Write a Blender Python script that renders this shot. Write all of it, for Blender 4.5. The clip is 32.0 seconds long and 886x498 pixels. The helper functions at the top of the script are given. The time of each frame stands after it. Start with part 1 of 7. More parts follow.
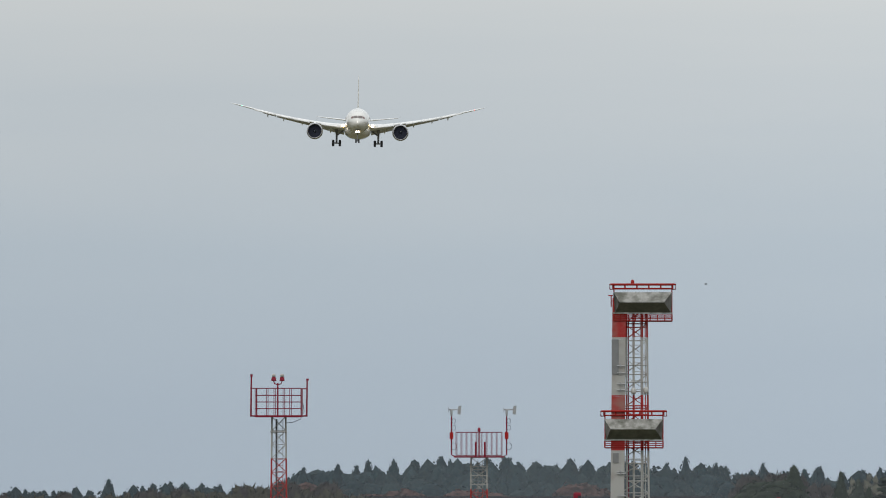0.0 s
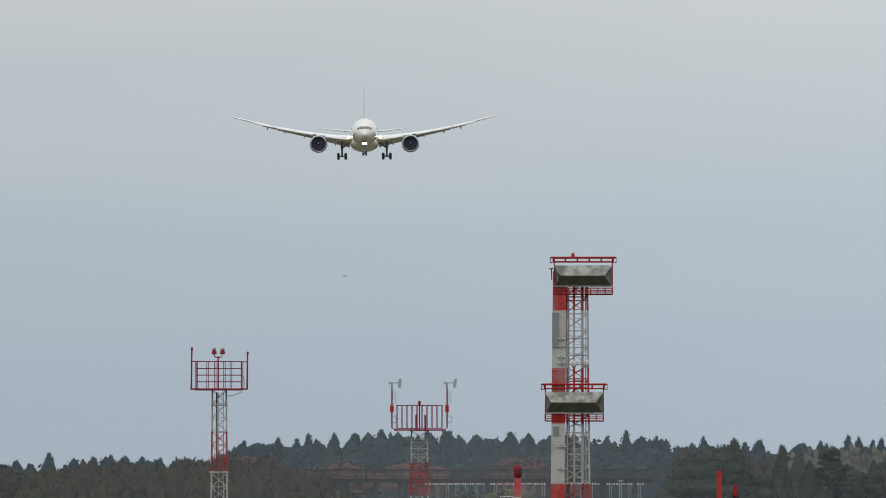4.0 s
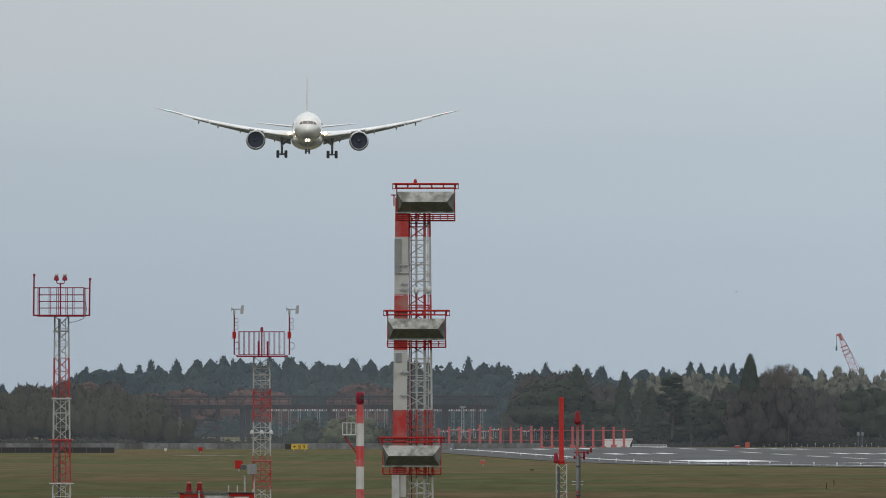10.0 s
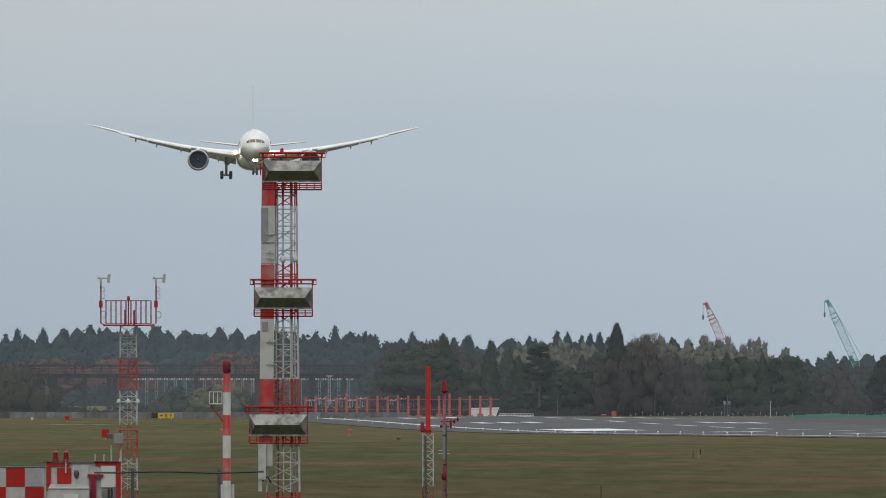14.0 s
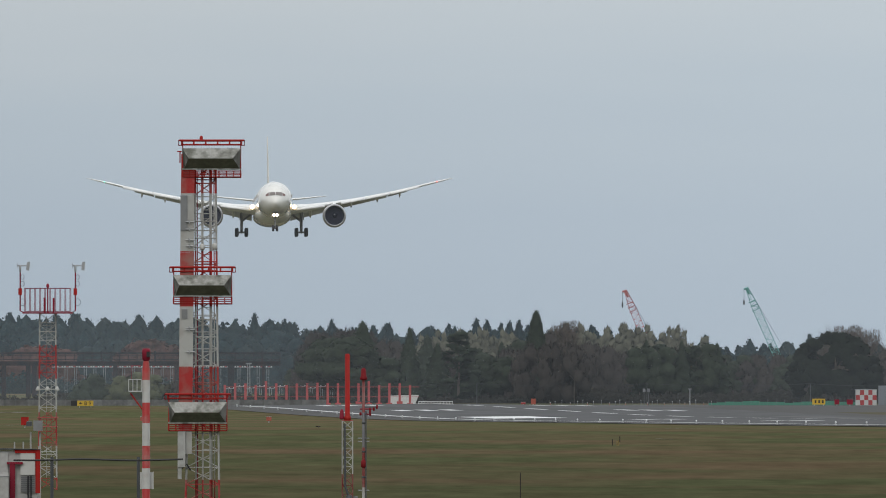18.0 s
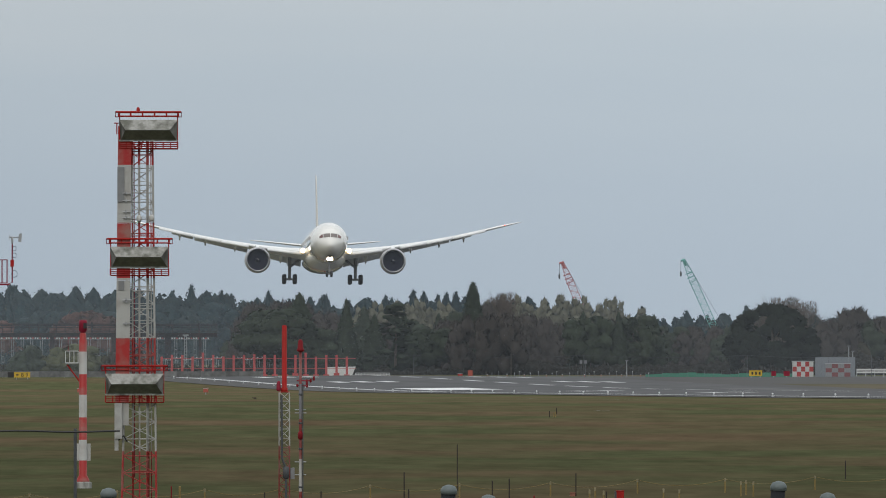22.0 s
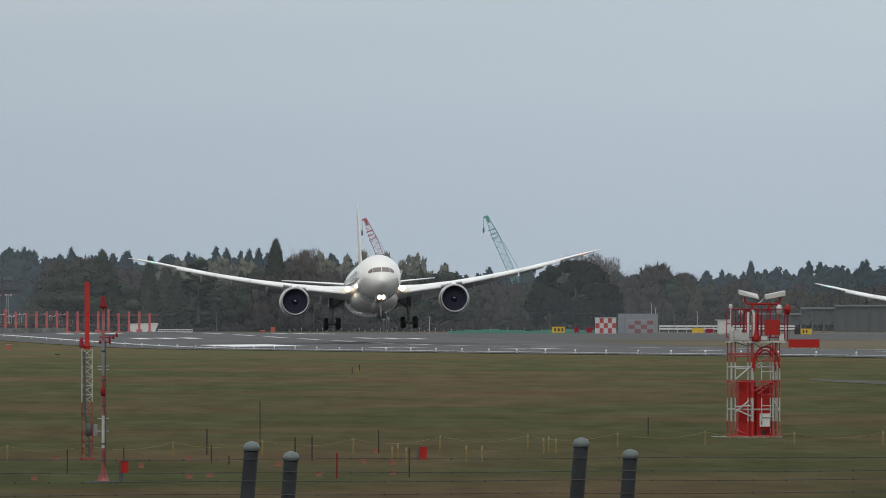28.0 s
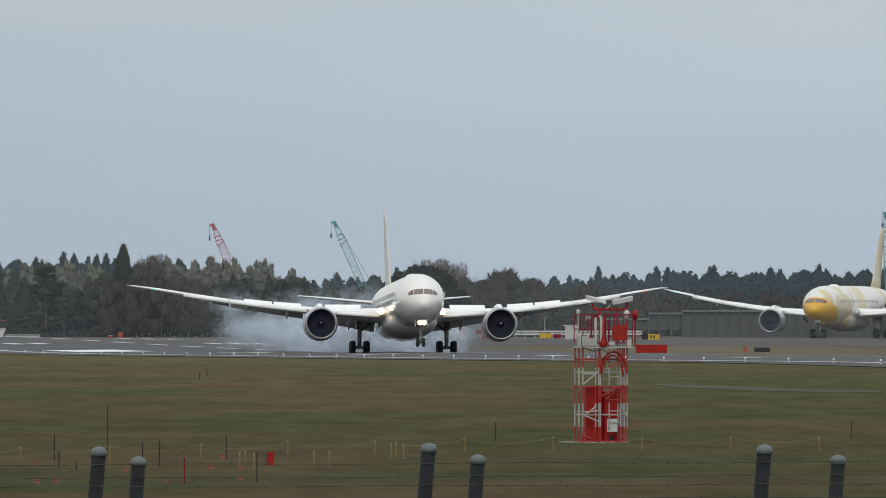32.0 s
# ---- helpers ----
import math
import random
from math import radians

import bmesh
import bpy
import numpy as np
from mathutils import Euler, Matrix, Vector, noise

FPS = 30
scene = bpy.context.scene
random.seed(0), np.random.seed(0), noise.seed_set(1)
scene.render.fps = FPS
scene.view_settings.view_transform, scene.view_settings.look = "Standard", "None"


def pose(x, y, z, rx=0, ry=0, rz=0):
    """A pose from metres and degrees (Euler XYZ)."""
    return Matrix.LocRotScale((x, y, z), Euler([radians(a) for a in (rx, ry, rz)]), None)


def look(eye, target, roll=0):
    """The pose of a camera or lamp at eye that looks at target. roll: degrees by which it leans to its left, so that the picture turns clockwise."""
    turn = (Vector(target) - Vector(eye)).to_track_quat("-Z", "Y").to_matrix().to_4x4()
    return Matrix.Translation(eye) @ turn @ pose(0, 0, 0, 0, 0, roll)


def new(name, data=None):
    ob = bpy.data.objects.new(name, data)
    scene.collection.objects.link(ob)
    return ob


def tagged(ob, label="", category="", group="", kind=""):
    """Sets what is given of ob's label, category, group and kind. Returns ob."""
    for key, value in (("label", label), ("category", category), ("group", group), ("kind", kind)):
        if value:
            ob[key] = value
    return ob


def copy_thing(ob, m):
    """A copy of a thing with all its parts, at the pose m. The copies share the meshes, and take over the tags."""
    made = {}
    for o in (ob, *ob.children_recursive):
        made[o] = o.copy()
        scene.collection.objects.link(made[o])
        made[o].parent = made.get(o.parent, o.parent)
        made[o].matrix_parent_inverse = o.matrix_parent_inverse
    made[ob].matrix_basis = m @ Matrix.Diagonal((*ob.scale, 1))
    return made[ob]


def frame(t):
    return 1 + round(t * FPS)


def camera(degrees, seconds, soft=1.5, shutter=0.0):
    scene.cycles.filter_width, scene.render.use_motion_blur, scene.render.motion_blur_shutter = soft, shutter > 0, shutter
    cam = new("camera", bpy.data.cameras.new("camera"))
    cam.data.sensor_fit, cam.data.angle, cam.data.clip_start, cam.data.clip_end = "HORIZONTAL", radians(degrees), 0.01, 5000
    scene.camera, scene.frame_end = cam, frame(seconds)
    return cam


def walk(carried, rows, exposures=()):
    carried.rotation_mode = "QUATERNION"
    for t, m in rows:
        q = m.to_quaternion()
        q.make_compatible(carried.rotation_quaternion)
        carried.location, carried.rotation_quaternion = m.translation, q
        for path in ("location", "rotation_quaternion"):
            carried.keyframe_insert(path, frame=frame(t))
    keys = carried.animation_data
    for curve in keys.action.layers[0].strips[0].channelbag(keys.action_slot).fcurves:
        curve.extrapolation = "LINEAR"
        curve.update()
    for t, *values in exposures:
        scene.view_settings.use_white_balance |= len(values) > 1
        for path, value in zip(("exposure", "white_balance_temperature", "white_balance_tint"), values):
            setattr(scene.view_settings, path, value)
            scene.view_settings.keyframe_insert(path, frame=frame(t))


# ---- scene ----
# One standpoint, a long lens on a tripod that follows the landing by turning. x east, y ahead, z up; eye 6 m above datum.
cam = camera(3.1, 32.0, soft=1.0)
EYE = 6.0
# seconds, turn to the left and tilt upwards in degrees
PATH = (
    (0, 1.5367, 0.9911), (0.5, 1.5253, 0.9854), (1, 1.5193, 1.0055), (1.5, 1.4950, 1.0164),
    (2, 1.4615, 1.0239), (2.5, 1.4678, 1.0091), (3, 1.4300, 0.9725), (3.5, 1.3821, 0.9325),
    (5.5, 1.1634, 0.8403), (6, 1.1290, 0.8338), (6.5, 1.0981, 0.7764), (7, 1.0480, 0.7340),
    (7.5, 1.0087, 0.7262), (8, 0.9321, 0.7128), (8.5, 0.8797, 0.6890), (9, 0.8520, 0.6780),
    (9.5, 0.8180, 0.6585), (10, 0.7765, 0.6393), (10.5, 0.7224, 0.6141), (11, 0.6647, 0.5899),
    (11.5, 0.6310, 0.5827), (12, 0.5950, 0.5747), (12.5, 0.5544, 0.5698), (13, 0.5042, 0.5534),
    (13.5, 0.3994, 0.5432), (14, 0.3097, 0.5307), (14.5, 0.2557, 0.5172), (15, 0.2167, 0.5055),
    (15.5, 0.1773, 0.4951), (17.5, 0.0428, 0.4847), (18, 0.0276, 0.4873), (18.5, 0.0219, 0.4875),
    (19, 0.0000, 0.4825), (19.5, -0.0247, 0.4661), (20, -0.0518, 0.4404), (20.5, -0.0957, 0.3986),
    (21, -0.1274, 0.3968), (21.5, -0.1545, 0.3902), (22, -0.1933, 0.3879), (22.5, -0.2352, 0.3788),
    (23, -0.3117, 0.3609), (23.5, -0.3589, 0.3451), (24, -0.4095, 0.3331), (24.5, -0.4403, 0.3280),
    (26.5, -0.5604, 0.2807), (27, -0.6421, 0.2386), (27.5, -0.7797, 0.2300), (28, -0.8835, 0.2357),
    (28.5, -0.9419, 0.2460), (29, -0.9746, 0.2389), (29.5, -1.0169, 0.2135), (30, -1.0759, 0.2121),
    (30.5, -1.1810, 0.2358), (31, -1.2768, 0.2404), (31.5, -1.3468, 0.2463), (32, -1.4171, 0.2544),
)
walk(cam, [(t, pose(0, 0, EYE, 90 + up, 0, turn)) for t, turn, up in PATH])

# ---- sky and light: an even, bright overcast ----
world = bpy.data.worlds.new("overcast")
scene.world = world
world.use_nodes = True
W = world.node_tree
W.nodes.clear()


def wnode(kind, **values):
    n = W.nodes.new(kind)
    for key, value in values.items():
        n.inputs[key].default_value = value
    return n


w_out, w_bg = wnode("ShaderNodeOutputWorld"), wnode("ShaderNodeBackground", Strength=1.0)
w_sky = W.nodes.new("ShaderNodeTexSky")
w_sky.sky_type, w_sky.sun_disc, w_sky.sun_elevation, w_sky.sun_rotation = "NISHITA", False, radians(32), radians(200)
w_skyscale = wnode("ShaderNodeVectorMath")
w_skyscale.operation = "SCALE"
w_skyscale.inputs["Scale"].default_value = 0.10
w_co, w_sep = wnode("ShaderNodeTexCoord"), wnode("ShaderNodeSeparateXYZ")
w_map = W.nodes.new("ShaderNodeMapping")
w_map.inputs["Scale"].default_value = (14, 14, 160)
w_cloud = wnode("ShaderNodeTexNoise", Scale=1.0, Detail=4.0, Roughness=0.5)
w_add = wnode("ShaderNodeMath")
w_add.operation = "MULTIPLY_ADD"
w_add.inputs[1].default_value = 0.012
w_ramp = W.nodes.new("ShaderNodeValToRGB")
ramp = w_ramp.color_ramp
ramp.elements[0].position, ramp.elements[0].color = 0.0, (0.374, 0.445, 0.530, 1)
ramp.elements[1].position, ramp.elements[1].color = 1.0, (0.95, 0.98, 1.0, 1)
for at, colour in ((0.014, (0.396, 0.472, 0.560, 1)), (0.024, (0.446, 0.518, 0.590, 1)), (0.036, (0.561, 0.602, 0.636, 1)), (0.046, (0.660, 0.676, 0.677, 1)), (0.25, (0.773, 0.810, 0.826, 1))):
    ramp.elements.new(at).color = colour
w_mix = W.nodes.new("ShaderNodeMix")
w_mix.data_type = "RGBA"
w_mix.inputs[0].default_value = 0.92
W.links.new(w_co.outputs["Generated"], w_sep.inputs[0])
W.links.new(w_co.outputs["Generated"], w_map.inputs[0])
W.links.new(w_map.outputs[0], w_cloud.inputs["Vector"])
W.links.new(w_cloud.outputs["Fac"], w_add.inputs[0])
W.links.new(w_sep.outputs["Z"], w_add.inputs[2])
W.links.new(w_add.outputs[0], w_ramp.inputs[0])
W.links.new(w_sky.outputs[0], w_skyscale.inputs[0])
W.links.new(w_skyscale.outputs[0], w_mix.inputs[6])
W.links.new(w_ramp.outputs[0], w_mix.inputs[7])
# the cloud is a little thinner towards the east
w_east = W.nodes.new("ShaderNodeMapRange")
w_east.interpolation_type = "SMOOTHSTEP"
w_east.inputs[1].default_value, w_east.inputs[2].default_value, w_east.inputs[3].default_value, w_east.inputs[4].default_value = -0.055, 0.05, 0.95, 1.075
w_tone = wnode("ShaderNodeVectorMath")
w_tone.operation = "SCALE"
W.links.new(w_sep.outputs["X"], w_east.inputs[0])
W.links.new(w_east.outputs[0], w_tone.inputs["Scale"])
W.links.new(w_mix.outputs[2], w_tone.inputs[0])
W.links.new(w_tone.outputs[0], w_bg.inputs["Color"])
W.links.new(w_bg.outputs[0], w_out.inputs[0])

sun = new("sun", bpy.data.lights.new("sun", "SUN"))
sun.data.energy, sun.data.angle, sun.data.color = 0.9, radians(25), (1.0, 0.95, 0.88)
sun.matrix_world = look((0, 0, 100), (14, 50, 55))
scene.view_settings.exposure = 0.0
scene.cycles.transparent_max_bounces = 160


# ---- materials ----
def material(name, colour, rough=0.6, metal=0.0, grain=2.0, vary=0.25, stain=None, stain_scale=0.2, stain_amount=0.4, bump=0.0, spread=0.0, emit=0.0, shine=0.5, stretch=(1, 1, 1)):
    """Grain and stains at two scales; spread: how far the pieces or copies differ from one another."""
    m = bpy.data.materials.new(name)
    m.use_nodes = True
    t = m.node_tree
    b = t.nodes["Principled BSDF"]
    b.inputs["Roughness"].default_value, b.inputs["Metallic"].default_value = rough, metal
    b.inputs["Specular IOR Level"].default_value = shine
    co, mp = t.nodes.new("ShaderNodeTexCoord"), t.nodes.new("ShaderNodeMapping")
    mp.inputs["Scale"].default_value = stretch
    t.links.new(co.outputs["Object"], mp.inputs[0])
    fine = t.nodes.new("ShaderNodeTexNoise")
    fine.inputs["Scale"].default_value, fine.inputs["Detail"].default_value = grain, 5
    t.links.new(mp.outputs[0], fine.inputs["Vector"])
    lo, hi = [c * (1 - vary) for c in colour], [min(1, c * (1 + vary)) for c in colour]
    mix = t.nodes.new("ShaderNodeMix")
    mix.data_type = "RGBA"
    mix.inputs[6].default_value, mix.inputs[7].default_value = (*lo, 1), (*hi, 1)
    t.links.new(fine.outputs["Fac"], mix.inputs[0])
    result = mix.outputs[2]
    if stain:
        big = t.nodes.new("ShaderNodeTexNoise")
        big.inputs["Scale"].default_value, big.inputs["Detail"].default_value = stain_scale, 4
        t.links.new(mp.outputs[0], big.inputs["Vector"])
        edge = t.nodes.new("ShaderNodeMapRange")
        edge.inputs[1].default_value, edge.inputs[2].default_value, edge.inputs[4].default_value = 0.42, 0.66, stain_amount
        t.links.new(big.outputs["Fac"], edge.inputs[0])
        over = t.nodes.new("ShaderNodeMix")
        over.data_type = "RGBA"
        over.inputs[7].default_value = (*stain, 1)
        t.links.new(edge.outputs[0], over.inputs[0])
        t.links.new(result, over.inputs[6])
        result = over.outputs[2]
    if spread:
        info, isl, sm = t.nodes.new("ShaderNodeObjectInfo"), t.nodes.new("ShaderNodeNewGeometry"), t.nodes.new("ShaderNodeMath")
        t.links.new(info.outputs["Random"], sm.inputs[0])
        t.links.new(isl.outputs["Random Per Island"], sm.inputs[1])
        rng = t.nodes.new("ShaderNodeMapRange")
        rng.inputs[2].default_value, rng.inputs[3].default_value, rng.inputs[4].default_value = 2.0, 1 - spread, 1 + spread
        t.links.new(sm.outputs[0], rng.inputs[0])
        hsv = t.nodes.new("ShaderNodeHueSaturation")
        t.links.new(rng.outputs[0], hsv.inputs["Value"])
        t.links.new(result, hsv.inputs["Color"])
        result = hsv.outputs[0]
    t.links.new(result, b.inputs["Base Color"])
    if bump:
        bp = t.nodes.new("ShaderNodeBump")
        bp.inputs["Distance"].default_value = bump
        t.links.new(fine.outputs["Fac"], bp.inputs["Height"])
        t.links.new(bp.outputs[0], b.inputs["Normal"])
    if emit:
        b.inputs["Emission Color"].default_value, b.inputs["Emission Strength"].default_value = (*colour, 1), emit
    return m


def banded(name, bands, rough=0.55):
    """Obstruction paint: red and white by height on the thing. bands: (from height, 'r', 'w' or 'g')."""
    m = material(name, (0.6, 0.6, 0.6), rough, grain=3)
    t = m.node_tree
    b = t.nodes["Principled BSDF"]
    co, sep = t.nodes.new("ShaderNodeTexCoord"), t.nodes.new("ShaderNodeSeparateXYZ")
    t.links.new(co.outputs["Object"], sep.inputs[0])
    rng = t.nodes.new("ShaderNodeMapRange")
    rng.inputs[1].default_value, rng.inputs[2].default_value = 0, 20
    t.links.new(sep.outputs["Z"], rng.inputs[0])
    rp = t.nodes.new("ShaderNodeValToRGB")
    rp.color_ramp.interpolation = "CONSTANT"
    tone = {"r": (0.33, 0.011, 0.010, 1), "w": (0.37, 0.37, 0.355, 1), "g": (0.11, 0.11, 0.12, 1), "m": (0.17, 0.014, 0.012, 1)}
    rp.color_ramp.elements[0].position, rp.color_ramp.elements[0].color = 0, tone[bands[0][1]]
    rp.color_ramp.elements[1].position, rp.color_ramp.elements[1].color = bands[1][0] / 20, tone[bands[1][1]]
    for z, c in bands[2:]:
        rp.color_ramp.elements.new(z / 20).color = tone[c]
    t.links.new(rng.outputs[0], rp.inputs[0])
    ns = t.nodes.new("ShaderNodeTexNoise")
    ns.inputs["Scale"].default_value, ns.inputs["Detail"].default_value = 1.7, 6
    t.links.new(co.outputs["Object"], ns.inputs["Vector"])
    wear = t.nodes.new("ShaderNodeMapRange")
    wear.inputs[1].default_value, wear.inputs[2].default_value, wear.inputs[4].default_value = 0.46, 0.72, 0.6
    t.links.new(ns.outputs["Fac"], wear.inputs[0])
    mx = t.nodes.new("ShaderNodeMix")
    mx.data_type = "RGBA"
    mx.inputs[7].default_value = (0.22, 0.19, 0.16, 1)
    t.links.new(wear.outputs[0], mx.inputs[0])
    t.links.new(rp.outputs[0], mx.inputs[6])
    t.links.new(mx.outputs[2], b.inputs["Base Color"])
    return m


M_red = material("red_paint", (0.32, 0.011, 0.009), 0.6, grain=4, vary=0.25, stain=(0.20, 0.035, 0.022), stain_scale=1.5, shine=0.2)
M_crimson = material("deep_red_paint", (0.20, 0.011, 0.028), 0.6, shine=0.2, grain=4, vary=0.2)
M_maroon = material("dark_red_paint", (0.17, 0.009, 0.013), 0.6, shine=0.15, grain=4, vary=0.3)
M_white = material("white_paint", (0.47, 0.47, 0.455), 0.5, grain=4, vary=0.12, stain=(0.36, 0.35, 0.31), stain_scale=2.2)
M_steel = material("galvanised_steel", (0.34, 0.35, 0.36), 0.5, 0.4, grain=12, vary=0.2)
M_stake = material("weathered_dark_wood", (0.042, 0.037, 0.034), 0.9, grain=6, vary=0.3, shine=0.05)
M_track = material("worn_track", (0.118, 0.118, 0.110), 0.9, grain=0.6, vary=0.4, stain=(0.065, 0.068, 0.042), stain_scale=0.10, stain_amount=0.8, shine=0.0)
M_grimy = material("grimy_white_paint", (0.37, 0.37, 0.36), 0.6, grain=5, vary=0.2, stain=(0.24, 0.235, 0.21), stain_scale=2.6, stain_amount=0.6, shine=0.25)
M_steelgrey = material("dull_grey_casing", (0.20, 0.205, 0.21), 0.6, grain=5, vary=0.2, shine=0.2)
M_dark = material("dark_steel", (0.06, 0.065, 0.07), 0.6, 0.2, grain=6, vary=0.3)
M_rubber = material("tyre_rubber", (0.025, 0.025, 0.027), 0.75, grain=20, vary=0.3)
M_concrete = material("weathered_concrete", (0.32, 0.32, 0.30), 0.8, grain=6, vary=0.4, stain=(0.095, 0.097, 0.078), stain_scale=1.9, stain_amount=0.9, stretch=(1.7, 1.7, 0.55), bump=0.01)
M_moss = material("mossy_dark_reflector", (0.155, 0.165, 0.125), 0.85, grain=7, vary=0.5, stain=(0.075, 0.082, 0.058), stain_scale=2.0)
M_yellow = material("yellow_plastic", (0.50, 0.33, 0.03), 0.5, grain=5, vary=0.15)
M_orange = material("orange_plastic", (0.32, 0.075, 0.05), 0.55, grain=5, vary=0.2)
M_black = material("black_paint", (0.015, 0.015, 0.017), 0.5, grain=5, vary=0.3)
M_grass = material("late_autumn_grass", (0.071, 0.076, 0.040), 0.95, grain=0.35, vary=0.30, stain=(0.122, 0.080, 0.054), stain_scale=0.016, stain_amount=0.66, shine=0.0, stretch=(2.2, 1, 1))
gt = M_grass.node_tree
g_mid, g_mix, g_co = gt.nodes.new("ShaderNodeTexNoise"), gt.nodes.new("ShaderNodeMix"), gt.nodes.new("ShaderNodeTexCoord")
g_mid.inputs["Scale"].default_value, g_mid.inputs["Detail"].default_value, g_mid.inputs["Roughness"].default_value = 0.035, 9, 0.70
g_mix.data_type, g_mix.blend_type = "RGBA", "MULTIPLY"
g_mix.inputs[0].default_value = 1.0
g_lift = gt.nodes.new("ShaderNodeMapRange")
g_lift.inputs[1].default_value, g_lift.inputs[2].default_value, g_lift.inputs[3].default_value, g_lift.inputs[4].default_value = 0.3, 0.7, 0.75, 1.25
g_from = gt.nodes["Principled BSDF"].inputs["Base Color"].links[0].from_socket
g_map = gt.nodes.new("ShaderNodeMapping")
g_map.inputs["Scale"].default_value = (9.0, 1.0, 1.0)
gt.links.new(g_co.outputs["Object"], g_map.inputs[0])
gt.links.new(g_map.outputs[0], g_mid.inputs["Vector"])
gt.links.new(g_mid.outputs["Fac"], g_lift.inputs[0])
gt.links.new(g_from, g_mix.inputs[6])
gt.links.new(g_lift.outputs[0], g_mix.inputs[7])
# grass tone painted by distance: darker by the fence, paler where the view grazes
g_sep, g_far, g_tone = gt.nodes.new("ShaderNodeSeparateXYZ"), gt.nodes.new("ShaderNodeMapRange"), gt.nodes.new("ShaderNodeVectorMath")
g_tone.operation = "SCALE"
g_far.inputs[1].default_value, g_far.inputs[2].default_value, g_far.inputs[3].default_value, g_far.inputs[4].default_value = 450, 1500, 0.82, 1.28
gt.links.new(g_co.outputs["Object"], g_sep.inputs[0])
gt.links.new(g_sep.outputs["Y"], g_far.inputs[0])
gt.links.new(g_mix.outputs[2], g_tone.inputs[0])
gt.links.new(g_far.outputs[0], g_tone.inputs["Scale"])
gt.links.new(g_tone.outputs[0], gt.nodes["Principled BSDF"].inputs["Base Color"])
M_asphalt = material("wet_asphalt", (0.062, 0.062, 0.066), 0.6, grain=0.8, vary=0.32, stain=(0.031, 0.033, 0.036), stain_scale=0.04, stain_amount=0.8, shine=0.09, stretch=(4, 0.8, 1))
M_taxi = material("worn_taxiway", (0.078, 0.077, 0.076), 0.7, grain=0.7, vary=0.2, stain=(0.06, 0.06, 0.06), stain_scale=0.04, shine=0.06)
M_marking = material("runway_paint", (0.72, 0.73, 0.73), 0.5, grain=1.2, vary=0.15)
M_lens = material("lamp_lens", (0.80, 0.82, 0.84), 0.2, grain=5, vary=0.1)


# ---- mesh helpers ----
class Shape:
    """Vertices and faces of one mesh, gathered piece by piece."""

    def __init__(self):
        self.v, self.f = [], []

    def add(self, verts, faces):
        n = len(self.v)
        self.v += [tuple(p) for p in verts]
        self.f += [tuple(n + i for i in face) for face in faces]
        return self

    def box(self, x0, x1, y0, y1, z0, z1):
        return self.add([(x, y, z) for z in (z0, z1) for x, y in ((x0, y0), (x1, y0), (x1, y1), (x0, y1))],
                        [(3, 2, 1, 0), (4, 5, 6, 7), (0, 1, 5, 4), (1, 2, 6, 5), (2, 3, 7, 6), (3, 0, 4, 7)])

    def tube(self, a, b, r, r2=None, n=8):
        a, b = Vector(a), Vector(b)
        q = (b - a).to_track_quat("Z", "Y")
        ring = [(math.cos(2 * math.pi * i / n), math.sin(2 * math.pi * i / n)) for i in range(n)]
        r2 = r if r2 is None else r2
        vs = [a + q @ Vector((r * c, r * s, 0)) for c, s in ring] + [b + q @ Vector((r2 * c, r2 * s, 0)) for c, s in ring]
        return self.add(vs, [(i, (i + 1) % n, n + (i + 1) % n, n + i) for i in range(n)] + [tuple(range(n - 1, -1, -1)), tuple(range(n, 2 * n))])

    def path(self, points, r, n=6):
        """One unbroken tube along the points."""
        pts = [Vector(p) for p in points]
        rings = []
        for i, p in enumerate(pts):
            d = (pts[min(i + 1, len(pts) - 1)] - pts[max(i - 1, 0)]).normalized()
            u = d.cross(Vector((0, 0, 1)) if abs(d.z) < 0.9 else Vector((1, 0, 0))).normalized()
            w = d.cross(u)
            rings.append([p + (u * math.cos(q) + w * math.sin(q)) * r for q in (2 * math.pi * k / n for k in range(n))])
        return self.loft(rings)

    def loft(self, rings, close=True, caps=True):
        n = len(rings[0])
        base = len(self.v)
        for ring in rings:
            self.v += [tuple(p) for p in ring]
        for k in range(len(rings) - 1):
            for i in range(n if close else n - 1):
                j = (i + 1) % n
                self.f.append((base + k * n + i, base + k * n + j, base + (k + 1) * n + j, base + (k + 1) * n + i))
        if caps and close:
            self.f.append(tuple(base + i for i in range(n - 1, -1, -1)))
            self.f.append(tuple(base + (len(rings) - 1) * n + i for i in range(n)))
        return self

    def lathe(self, profile, centre=(0, 0, 0), axis="Z", n=16, caps=True):
        """profile: (radius, distance along the axis)."""
        rings = []
        for r, h in profile:
            ring = []
            for i in range(n):
                c, s = r * math.cos(2 * math.pi * i / n), r * math.sin(2 * math.pi * i / n)
                p = {"Z": (c, s, h), "Y": (c, h, -s), "X": (h, c, s)}[axis]
                ring.append((p[0] + centre[0], p[1] + centre[1], p[2] + centre[2]))
            rings.append(ring)
        return self.loft(rings, caps=caps)

    def mesh(self, name, mat, smooth=False):
        me = bpy.data.meshes.new(name)
        me.from_pydata(self.v, [], self.f)
        bm = bmesh.new()
        bm.from_mesh(me)
        bmesh.ops.recalc_face_normals(bm, faces=bm.faces)
        bm.to_mesh(me)
        bm.free()
        me.materials.append(mat)
        if smooth:
            me.polygons.foreach_set("use_smooth", [True] * len(me.polygons))
        return me


